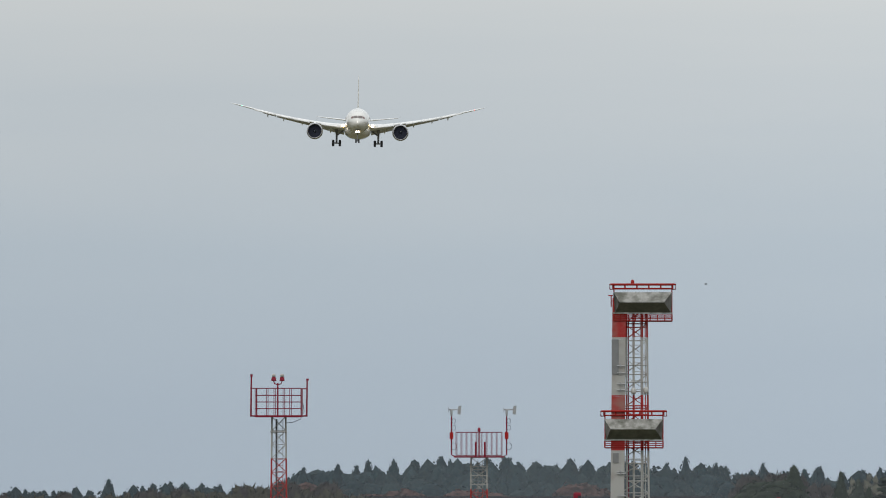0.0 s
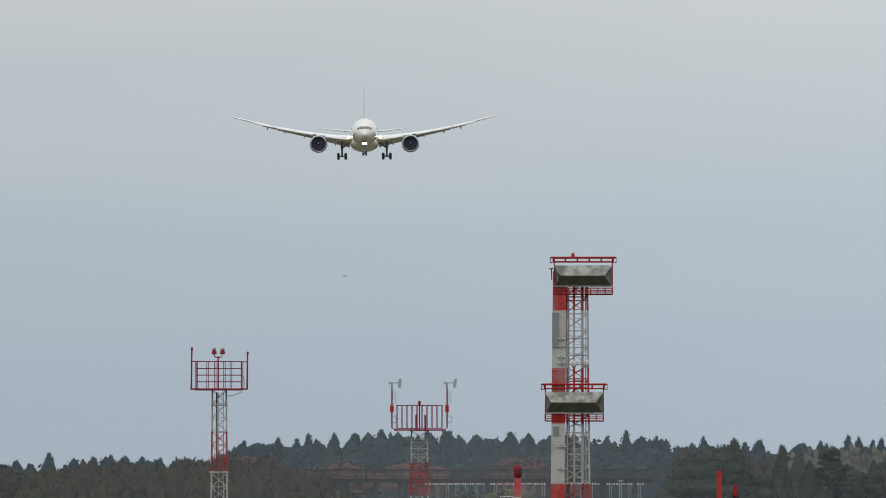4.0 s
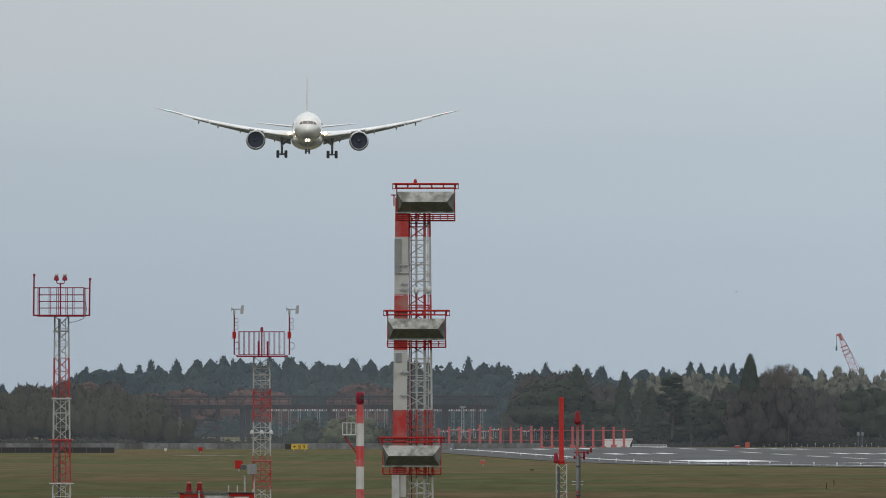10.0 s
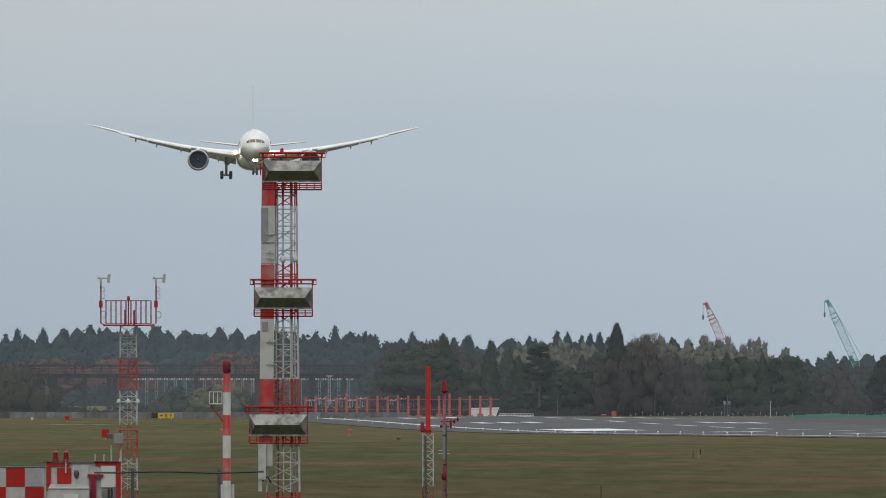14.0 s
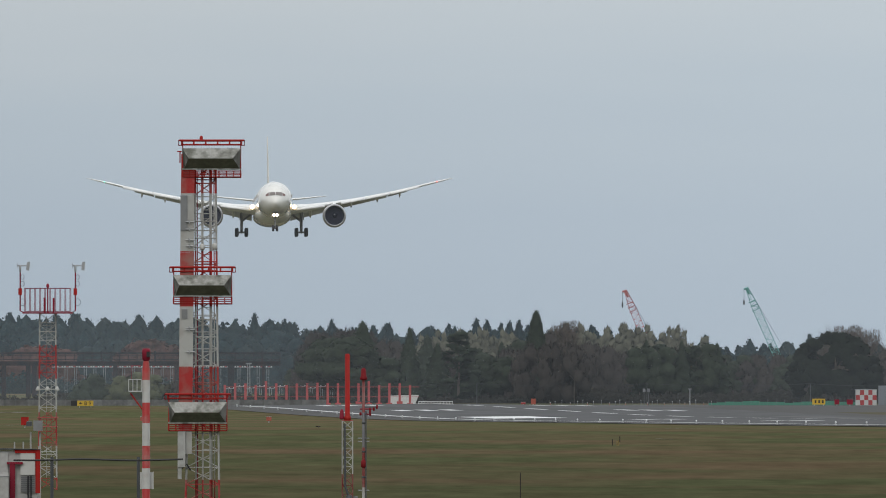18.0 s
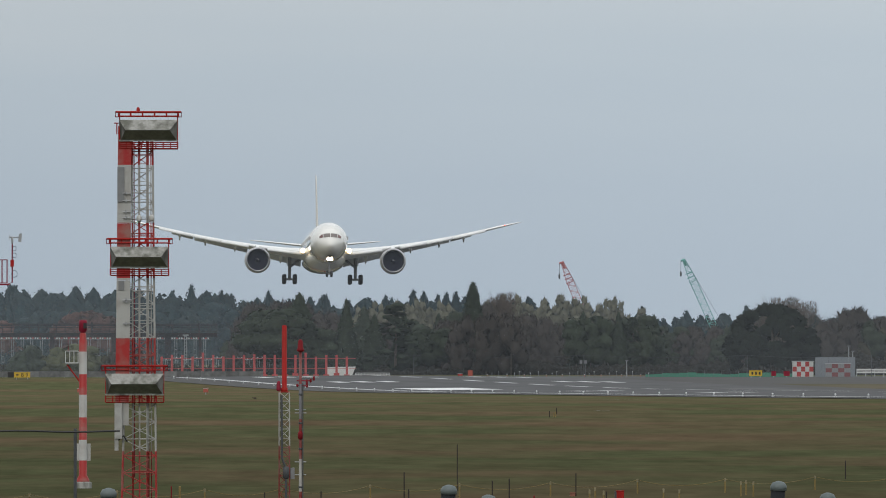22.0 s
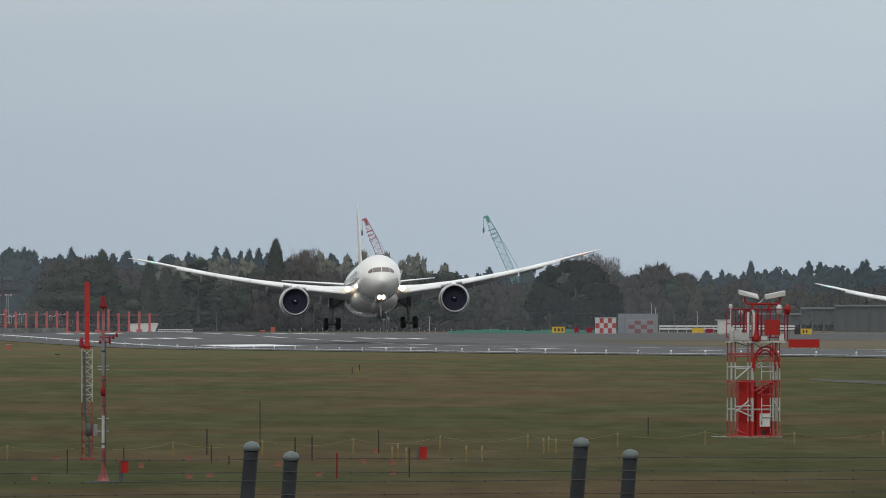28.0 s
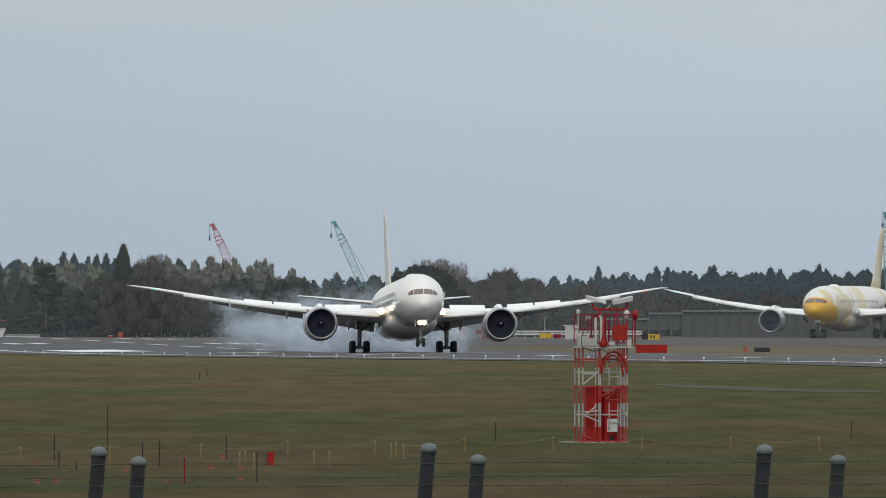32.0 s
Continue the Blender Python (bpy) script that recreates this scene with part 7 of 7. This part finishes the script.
# the same for its eastern half
for kind, bb, d, top, w in (("brown", 966, 2640, 9.4, 0.9), ("bare", 975, 2700, 10.8, 0.6), ("bare", 992, 2606, 11.2, 0.6), ("brown", 996, 2640, 8.2, 1.0), ("brown", 1032, 2645, 7.6, 1.1), ("brown", 1060, 2640, 7.2, 1.1), *((("oak", "cedar", "oak", "pine", "oak")[i % 5], 1118 + 12.5 * i, 2600 + 3 * (i % 2), 7.0 + 1.3 * math.sin(i * 1.9) ** 2 - 0.08 * max(0, i - 6), 0.95 + 0.25 * (i % 2)) for i in range(12)), ("bare", 1462, 2595, 9.6, 0.85), ("bare", 1486, 2590, 10.4, 0.9), ("bare", 1516, 2595, 10.2, 0.9)):
    plant(kind, bb, d, top + EYE - ground(0, d), w, R)

for i in range(12):
    plant("brown", 884 + 16 * i, 2640, (6.4 if i < 6 else 6.0) + EYE - ground(0, 2640) + R.normal() * 0.8, 0.9, R)
for bb, top in ((690, 8.0), (675, 7.6), (660, 8.2), (752, 9.8), (768, 10.6), (784, 10.9), (800, 10.4), (817, 10.8), (834, 10.6), (850, 11.0), (866, 10.7), (882, 10.9), (898, 10.3), *((978 + 14.5 * i, 11.5 + 0.6 * math.sin(i * 2.1) - 0.09 * max(0, i - 6)) for i in range(16))):
    plant("bamboo", bb, 2892, top + EYE - ground(0, 2892), R.uniform(0.95, 1.2), R)

# the great dark oak at the wood's edge: one broad dome
dome = []
for i in range(120):
    a, e = R.random() * 2 * math.pi, math.asin(R.uniform(-0.5, 1.0))
    k = 1.0 if i < 96 else 0.55
    dome.append((6.5 * k * math.cos(e) * math.cos(a), 6.5 * k * math.cos(e) * math.sin(a), 4.2 + (6.2 if e > 0 else 5.0) * k * math.sin(e), 1.0 + 0.45 * R.random(), 0.85 + 0.35 * R.random()))
M_great = material("great_oak_foliage", (0.011, 0.015, 0.010), 0.9, grain=0.3, vary=0.4, spread=0.22, shine=0.05)
great = thing("tree", "great dark evergreen oak with a broad dome crown", "tree", "trees round the airfield", at=spot(1464, 2545))
part("trunk", limbs(R, 8.0, 14, 3.2, 0.4), M_bark, great)
part("crown", crown(R, 9000, dome, FINE_BALL).mesh("crown", 0.20, M_great, 77), M_great, great)

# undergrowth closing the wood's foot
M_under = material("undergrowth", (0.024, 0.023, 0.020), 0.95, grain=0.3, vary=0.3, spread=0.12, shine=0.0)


def thicket(name, b0, b1, d, height, n, mat, label, seed):
    g = np.random.default_rng(seed)
    bs = g.uniform(b0, b1, n)
    ds = d + g.uniform(-14, 14, n)
    x = (bs - 784) / BEAR * ds
    z0 = np.array([ground(0, float(q)) for q in (d - 14, d, d + 14)]).mean()
    lump = np.array([0.62 + 0.75 * noise.noise(Vector((q * 0.11, p * 0.05, seed))) + 0.5 * noise.noise(Vector((q * 0.45, p * 0.2, seed + 3))) + 0.35 * noise.noise(Vector((q * 1.7, p * 0.5, seed + 7))) for q, p in zip(x, ds)])
    z = z0 - 0.2 + height * np.clip(lump, 0.25, 1.3) * g.random(n) ** 0.7
    ob = new(name, Foliage(np.stack([x, ds, z, 0.5 * g.normal(size=n), np.full(n, -0.7), np.full(n, 0.8), np.ones(n)], axis=1), np.zeros((0, 6)), np.zeros((0, 3), int)).mesh(name, 0.24, mat, seed))
    return tagged(ob, label, "undergrowth", kind="stuff")


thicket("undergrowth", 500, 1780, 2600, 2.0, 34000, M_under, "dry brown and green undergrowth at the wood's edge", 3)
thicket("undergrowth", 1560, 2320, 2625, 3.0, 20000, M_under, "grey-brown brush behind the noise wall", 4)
thicket("far_woods", -830, 2320, 3036, 7.6 - ground(0, 3036), 26000, M_far_cedar, "underwood of the far ridge tinted blue for haze", 5)
thicket("far_woods", -125, 170, 3020, 8.6 - ground(0, 3020), 7000, M_far_cedar, "underwood beyond the gantry tinted blue for haze", 12)
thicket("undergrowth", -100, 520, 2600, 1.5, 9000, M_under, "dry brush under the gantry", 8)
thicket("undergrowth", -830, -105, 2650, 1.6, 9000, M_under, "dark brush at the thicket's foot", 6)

# kinds of which no tree was planted go again
for variants in PROTO.values():
    for tree, tall, planted in variants:
        if not planted:
            for child in list(tree.children):
                bpy.data.objects.remove(child)
            bpy.data.objects.remove(tree)


# ---- near grass: rope posts, stakes, boxes; then the perimeter fence before the camera ----
FD = 120.0
M_post = material("weathered_fence_post", (0.018, 0.020, 0.023), 0.8, 0.0, shine=0.15, grain=6, vary=0.35, stain=(0.025, 0.028, 0.03), stain_scale=3.0)
M_postcap = material("pale_post_cap", (0.11, 0.135, 0.135), 0.6, grain=6, vary=0.2)
M_wire = material("rusty_wire", (0.06, 0.058, 0.055), 0.6, 0.5, grain=20, vary=0.3)
nf = thing("perimeter_fence", "grey capped fence posts strung with barbed wire", "fence")


def fence_post(b, d, drop, lean):
    x = (b - 784) / BEAR * d
    z = EYE - drop
    base = ground(x, d)
    p = part("post", Shape().tube((x - lean * (z - base), d, base - 0.1), (x, d, z), 0.056, 0.054, 14), M_post, nf, "grey steel post", True)
    part("cap", Shape().lathe(((0.060, -0.03), (0.060, 0.005), (0.045, 0.03), (0.01, 0.042)), (x, d, z), n=14), M_postcap, p, "pale domed cap", True)


for b, d, drop, lean in ((-900, FD, 1.01, 0.085), (-310, FD, 1.0, 0.085), (290, FD, 0.98, 0.085), (892, FD, 0.957, 0.085), (1475.5, FD, 0.93, 0.085), (2070.5, FD, 0.942, 0.085), (2665, FD, 0.92, 0.11),
                         (-840, FD + 2.5, 1.10, 0.075), (-240, FD + 2.5, 1.09, 0.075), (360, FD + 2.5, 1.074, 0.075), (962, FD + 2.5, 1.05, 0.075), (1562.5, FD + 2.5, 1.035, 0.075), (2201, FD + 2.5, 1.04, 0.075), (2800, FD + 2.5, 1.03, 0.10)):
    fence_post(b, d, drop, lean)
for k in range(7):
    d, off = ((FD, 0.0), (FD + 2.5, 0.04))[k % 2]
    pts, barbs = [], []
    for i in range(-30, 60):
        x = (i * 59.3 - 784) / BEAR * d
        z = EYE - 1.06 - 0.082 * k - off - 0.004 * math.sin(i * 0.62 + k) + 0.0009 * i
        pts.append((x, d - 0.06, z))
        barbs.append((x, z))
    w = part("barbed_wire", Shape().path(pts, 0.0028, 5), M_wire, nf)
    for x, z in barbs[28:74]:
        part("barb", Shape().tube((x - 0.007, d - 0.07, z - 0.005), (x + 0.007, d - 0.05, z + 0.005), 0.0026, n=4).tube((x - 0.003, d - 0.068, z + 0.007), (x + 0.003, d - 0.052, z - 0.007), 0.0022, n=4), M_wire, w)

M_box = material("faded_orange_plastic", (0.20, 0.075, 0.045), 0.6, grain=8, vary=0.3)
M_paletop = material("grimy_pale_yellow", (0.22, 0.19, 0.11), 0.7, grain=8, vary=0.3)
M_rope = material("yellow_rope", (0.19, 0.135, 0.040), 0.7, grain=8, vary=0.2)
barrier = thing("rope_barrier", "yellow rope slung between short white-topped posts", "barrier")
ROPE = [-160, -5, 150, 305, 460, 596, 753, 911, 1072, 1226, 1381, 1540, 1695, 1853, 2010, 2167, 2320]
stations = [spot(b, min(622, 580 + (b - 600) * 0.04) + 2 * math.sin(i * 2.3)) for i, b in enumerate(ROPE)]
for x, y, z in stations:
    p = part("post", Shape().tube((x, y, z - 0.05), (x, y, z + 0.50), 0.03), M_rope, barrier)
    part("post_top", Shape().tube((x, y, z + 0.42), (x, y, z + 0.54), 0.034), M_paletop, p)
for (xa, ya, za), (xb, yb, zb) in zip(stations, stations[1:]):
    for h, sag in ((0.50, 0.22),):
        pts = [(xa + (xb - xa) * k / 8, ya + (yb - ya) * k / 8, za + h + (zb - za) * k / 8 - sag * (1 - (k / 4 - 1) ** 2)) for k in range(9)]
        part("rope", Shape().path(pts, 0.010, 5), M_rope, barrier)
for b, d in ((1141, 570), (1151, 578), (1166, 566), (1272, 573), (1300, 571), (1409, 598), (1418, 602), (1431, 597)):
    s = thing("rope_post", "short yellow post with a pale top", "post", "yellow rope posts", at=spot(b, d))
    part("shaft", Shape().tube((0, 0, -0.05), (0, 0, 0.5), 0.03), M_rope, s)
    part("top", Shape().tube((0, 0, 0.42), (0, 0, 0.56), 0.034), M_paletop, s)
for b, d, h, r, m, label in ((813, 592, 0.95, 0.022, M_stake, "dark weathered stake in the grass"), (852, 563, 0.3, 0.022, M_stake, "dark weathered stake in the grass"), (907, 616, 1.75, 0.018, M_stake, "tall thin dark rod in the grass"), (969, 577, 0.8, 0.022, M_stake, "dark weathered stake in the grass"),
                             (999, 574, 0.9, 0.022, M_stake, "dark weathered stake in the grass"), (1043, 524, 0.85, 0.025, M_maroon, "thin red stake in the grass"), (1117, 598, 0.85, 0.020, M_stake, "dark weathered stake in the grass"), (1171, 527, 0.95, 0.020, M_stake, "dark weathered stake in the grass"),
                             (1594, 655, 0.75, 0.022, M_stake, "dark weathered stake in the grass"), (2224, 665, 0.72, 0.020, M_stake, "dark weathered stake in the grass"), (666, 539, 0.85, 0.020, M_stake, "dark weathered stake in the grass"), (821, 568, 0.6, 0.022, M_stake, "dark weathered stake in the grass"),
                             (566, 539, 0.8, 0.020, M_stake, "dark weathered stake in the grass"), (401, 568, 0.7, 0.022, M_maroon, "thin red stake in the grass"), (416, 577, 0.6, 0.04, M_rope, "thin yellow stake in the grass"), (1070, 1034, 0.42, 0.026, M_stake, "thin dark rod in the grass"), (1083, 1072, 0.40, 0.028, M_stake, "thin dark rod in the grass"), (1078, 1034, 0.30, 0.032, M_rope, "thin yellow stake in the grass"), (1081, 1036, 0.34, 0.032, M_rope, "thin yellow stake in the grass")):
    s = solid("stake", Shape().lathe(((r, -0.05), (r, h * 0.96), (r * 0.5, h)), n=8), m, label, "stake", "stakes in the grass", at=spot(b, d))
for b, d in ((781, 575), (939, 558), (782, 524), (818, 527), (1011, 530), (1090, 566), (1143, 534), (1111, 598), (1142, 563), (508, 519), (546, 577), (696, 553), (661, 568)):
    s = thing("orange_box", "small faded orange box in the grass", "box", "orange boxes in the grass", at=spot(b, d))
    part("body", Shape().box(-0.10, 0.10, -0.09, 0.09, -0.02, 0.12), M_box, s)
    part("lid", Shape().box(-0.11, 0.11, -0.1, 0.1, 0.12, 0.145), M_box, s)
s = thing("red_box", "small bright red box on a dark back plate", "box", at=spot(1194, 577))
part("body", Shape().box(-0.10, 0.16, -0.1, 0.1, 0.0, 0.42), M_red, s)
part("back", Shape().box(-0.17, -0.10, -0.08, 0.12, 0.0, 0.42), M_dark, s)
part("cap", Shape().box(-0.11, 0.17, -0.11, 0.11, 0.42, 0.45), M_red, s)
# service track on the grass
track = Shape()
for i in range(31):
    k = i / 30
    b = 1880 + 440 * k
    for d in (985 - 70 * k, 985 - 70 * k - 30 * math.sin(math.pi * min(0.97, k * 1.1 + 0.02)) ** 0.7 * (1 - 0.6 * k) - 6):
        x, y, z = spot(b, d)
        track.v.append((x, y, z + 0.012))
for i in range(30):
    track.f.append((2 * i, 2 * i + 2, 2 * i + 3, 2 * i + 1))
structure("service_track", track, M_track, "pale worn track across the grass", "track")

# ---- birds: one flies across early on, two crows stay by the masts ----
def bird(name, label, at=None, flying=True, size=1.0):
    ob = thing(name, label, "bird", at=at)
    z = 0 if flying else 0.16 * size
    part("body", Shape().loft([[(r * math.cos(a) * size + x * size, r * math.sin(a) * size, z + r * 0.9 * math.cos(a + 1.57) * size) for a in [6.283 * i / 8 for i in range(8)]] for x, r in ((-0.2, 0.01), (-0.1, 0.06), (0.02, 0.075), (0.12, 0.05), (0.16, 0.045))]), M_black, ob, "", True)
    part("head", Shape().lathe(((0.01, -0.05), (0.045, -0.02), (0.045, 0.02), (0.01, 0.05)), (-0.2 * size, 0, z + 0.03), n=8), M_black, ob, "", True)
    part("tail", Shape().box(0.12 * size, 0.28 * size, -0.04 * size, 0.04 * size, z - 0.01, z + 0.01), M_black, ob)
    for side in (-1, 1):
        reach, lift = (0.45, 0.12) if flying else (0.07, -0.02)
        part("wing", Shape().add([(-0.1 * size, side * 0.04, z + 0.02), (0.08 * size, side * 0.04, z + 0.02), (0.12 * size, side * reach * size, z + lift), (0.0, side * reach * size, z + lift), (-0.1 * size, side * 0.04, z), (0.08 * size, side * 0.04, z), (0.12 * size, side * reach * size, z + lift - 0.01), (0.0, side * reach * size, z + lift - 0.01)],
                                 [(0, 1, 2, 3), (7, 6, 5, 4), (0, 4, 5, 1), (1, 5, 6, 2), (2, 6, 7, 3), (3, 7, 4, 0)]), M_black, ob)
        if not flying:
            part("leg", Shape().tube((0.02, side * 0.03, -0.02), (0.02, side * 0.03, z), 0.008), M_black, ob)
    return ob


FLYING = bird("flying_bird", "dark bird gliding across the grey sky", size=0.75)
CROSSING = bird("flying_bird", "small dark bird flying low across the sky", size=0.35)
bird("crow", "black crow standing in the grass", spot(549, 1370), False, 0.85)
bird("crow", "black crow by the mast's foot", spot(375, 556), False, 1.0)

# ---- tyre smoke: rigid translucent puffs that the wheels leave behind at touchdown ----
M_smoke = bpy.data.materials.new("tyre_smoke")
M_smoke.use_nodes = True
st = M_smoke.node_tree
st.nodes.clear()
s_out, s_mix, s_clear, s_body = (st.nodes.new(k) for k in ("ShaderNodeOutputMaterial", "ShaderNodeMixShader", "ShaderNodeBsdfTransparent", "ShaderNodeBsdfDiffuse"))
s_body.inputs["Color"].default_value = (0.66, 0.76, 0.88, 1)
s_noise, s_co, s_rng = (st.nodes.new(k) for k in ("ShaderNodeTexNoise", "ShaderNodeTexCoord", "ShaderNodeMapRange"))
s_noise.inputs["Scale"].default_value, s_noise.inputs["Detail"].default_value = 0.45, 3
s_rng.inputs[1].default_value, s_rng.inputs[2].default_value, s_rng.inputs[3].default_value, s_rng.inputs[4].default_value = 0.25, 0.75, 0.014, 0.084
st.links.new(s_co.outputs["Object"], s_noise.inputs["Vector"])
st.links.new(s_noise.outputs["Fac"], s_rng.inputs[0])
st.links.new(s_rng.outputs[0], s_mix.inputs[0])
st.links.new(s_clear.outputs[0], s_mix.inputs[1])
s_glow, s_both = st.nodes.new("ShaderNodeBsdfTranslucent"), st.nodes.new("ShaderNodeMixShader")
s_glow.inputs["Color"].default_value = (0.66, 0.76, 0.88, 1)
s_up = st.nodes.new("ShaderNodeCombineXYZ")
s_up.inputs[2].default_value = 1.0
st.links.new(s_up.outputs[0], s_body.inputs["Normal"])
s_both.inputs[0].default_value = 0.12
st.links.new(s_body.outputs[0], s_both.inputs[1])
st.links.new(s_glow.outputs[0], s_both.inputs[2])
st.links.new(s_both.outputs[0], s_mix.inputs[2])
st.links.new(s_mix.outputs[0], s_out.inputs["Surface"])
SMOKE = thing("tyre_smoke", "pale bluish tyre smoke drifting over the runway", "smoke")
PUFFS = []


def flight_at(t):
    for a, c in zip(FLIGHT, FLIGHT[1:]):
        if t <= c[0]:
            k = (t - a[0]) / (c[0] - a[0])
            return [a[i] + (c[i] - a[i]) * k for i in range(7)]
    return FLIGHT[-1]


g = np.random.default_rng(21)
for i in range(110):
    side = -1 if i % 5 < 3 else 1
    born = 29.05 + 2.75 * (i / 110) ** 1.15 + (0.08 if side > 0 else 0)
    if born > 31.85:
        continue
    _, x, y, z, p, b, h = flight_at(born)
    gx, gy = x + side * 4.95 + g.normal() * 0.9, y + 14.5 + g.normal() * 3.0
    r = 1.5 + 1.4 * g.random()
    n = 230
    mid = g.normal(size=(n, 3)) * np.array([0.62, 0.5, 0.36]) * r
    a = g.normal(size=(n, 3))
    a /= np.linalg.norm(a, axis=1)[:, None]
    c = np.cross(a, g.normal(size=(n, 3)))
    c /= np.linalg.norm(c, axis=1)[:, None]
    w = (r * (0.16 + 0.22 * g.random(n)))[:, None]
    verts = np.stack([mid + w * (a * math.cos(q) + c * math.sin(q)) for q in (0, 1.047, 2.094, 3.142, 4.189, 5.236)], axis=1).reshape(-1, 3).tolist()
    faces = np.arange(6 * n).reshape(n, 6).tolist()
    me = bpy.data.meshes.new("puff")
    me.from_pydata(verts, [], faces)
    me.materials.append(M_smoke)
    me.polygons.foreach_set("use_smooth", [True] * len(me.polygons))
    ob = part("puff", me, M_smoke, SMOKE)
    PUFFS.append((ob, born, gx, gy, r, float(g.normal()) * (1.9 if born < 30.0 else 1.0), float(g.random())))

# ---- haze over the far field: translucent bluish sheets added to imitate it, rigid like the smoke ----
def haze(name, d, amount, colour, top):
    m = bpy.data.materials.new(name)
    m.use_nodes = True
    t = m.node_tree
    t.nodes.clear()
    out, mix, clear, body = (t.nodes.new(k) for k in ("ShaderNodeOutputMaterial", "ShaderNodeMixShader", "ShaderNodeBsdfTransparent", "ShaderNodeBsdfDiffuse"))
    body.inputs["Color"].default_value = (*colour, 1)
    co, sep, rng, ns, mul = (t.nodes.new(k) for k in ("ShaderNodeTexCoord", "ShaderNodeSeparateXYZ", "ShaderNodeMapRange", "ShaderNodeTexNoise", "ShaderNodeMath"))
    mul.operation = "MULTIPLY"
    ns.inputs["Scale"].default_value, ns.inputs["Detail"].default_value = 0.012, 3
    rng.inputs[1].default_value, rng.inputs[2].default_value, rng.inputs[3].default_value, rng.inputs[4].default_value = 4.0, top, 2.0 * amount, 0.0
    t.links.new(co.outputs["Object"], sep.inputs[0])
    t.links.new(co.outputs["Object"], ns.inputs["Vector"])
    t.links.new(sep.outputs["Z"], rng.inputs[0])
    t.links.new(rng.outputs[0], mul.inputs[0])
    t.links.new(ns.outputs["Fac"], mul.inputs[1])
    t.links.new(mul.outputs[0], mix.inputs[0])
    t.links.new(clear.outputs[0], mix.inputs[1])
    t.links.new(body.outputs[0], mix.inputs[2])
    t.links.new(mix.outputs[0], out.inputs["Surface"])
    sh = Shape()
    for i in range(41):
        a = -0.35 + 0.7 * i / 40
        sh.v += [(d * math.tan(a), d + 12 * math.sin(9 * a), 0.0), (d * math.tan(a), d + 12 * math.sin(9 * a) + 6, top)]
    sh.f = [(2 * i, 2 * i + 2, 2 * i + 3, 2 * i + 1) for i in range(40)]
    ob = new(name, sh.mesh(name, m, True))
    tagged(ob, "translucent bluish sheet imitating haze over the far field", "haze", kind="structure")


haze("haze_sheet_near", 2432, 0.064, (0.70, 0.79, 0.88), 70)
haze("haze_sheet_wood", 2616, 0.014, (0.72, 0.76, 0.84), 70)
haze("haze_sheet_middle", 2872, 0.013, (0.60, 0.78, 0.96), 80)
haze("haze_sheet_far", 3120, 0.019, (0.52, 0.76, 1.0), 90)


def motions():
    walk(FLIER, [(t, pose(x, y, z) @ Euler((0, 0, radians(h))).to_matrix().to_4x4() @ Euler((radians(-p), 0, 0)).to_matrix().to_4x4() @ Euler((0, radians(b), 0)).to_matrix().to_4x4()) for t, x, y, z, p, b, h in FLIGHT])
    for wing, side in FLIER_WINGS:
        root = Matrix.Translation((side * 2.6, 0, 1.0))
        rows = []
        for t, down in ((0.0, 0.0), (28.7, 0.0), (29.6, 1.2), (30.6, 2.5), (31.0, 2.9), (32.0, 3.9)):
            rows.append((t, root @ Matrix.Rotation(radians(down * side), 4, "Y") @ root.inverted()))
        walk(wing, rows)
    for gear in FLIER_GEARS:
        walk(gear, [(0.0, pose(0, 0, 0.2)), (24.0, pose(0, 0, 0.26)), (29.2, pose(0, 0, 0.26)), (30.0, pose(0, 0, 0.28)), (32.0, pose(0, 0, 0.39))])
    for sp, hinge, tip in FLIER_SPOILERS:
        axis = Vector(tip).normalized()
        rows = [(0.0, pose(*hinge)), (30.1, pose(*hinge))]
        for t, up in ((30.5, 22), (31.0, 42), (32.0, 45)):
            turn = Matrix.Rotation(radians(up) * (1 if tip[0] > 0 else -1), 4, axis)
            rows.append((t, pose(*hinge) @ turn))
        walk(sp, rows)
    rows = []
    for t in (0, 2, 4, 6, 8, 12, 20, 32):
        b = 472 - 140 * t
        rows.append((float(t), pose((b - 784) / BEAR * 2000, 2000 + 15 * t, EYE + 30.3 - 0.28 * t + 0.4 * math.sin(t), 0, 0, 8)))
    walk(FLYING, rows)
    rows = []
    for t, b, up in ((0.0, -1910, 300), (6.0, -254, 266), (8.4, 408, 247), (10.4, 1040, 247), (32.0, 7866, 240)):
        rows.append((t, pose((b - 784) / BEAR * 1500, 1500, EYE + up / BEAR * 1500, 0, 0, 180)))
    walk(CROSSING, rows)
    for puff, born, x, y, r, sway, lift in PUFFS:
        floor = ground(x, y)
        rows = [(0.0, pose(x, y, floor - 4)), (born - 0.1, pose(x, y, floor - 4)), (born + 0.1, pose(x - 0.3, y + 1, floor + 0.5 * r, 0, 0, 20))]
        for age in (0.6, 1.3, 2.9):
            if born + age < 32.5:
                rows.append((born + age, pose(x + 2.0 * age + sway * age * 0.6, y - 2 * age, floor + 0.55 * r + (0.30 + 1.3 * lift * lift) * age, 0, 0, 20 + 25 * age)))
        walk(puff, rows)


motions()
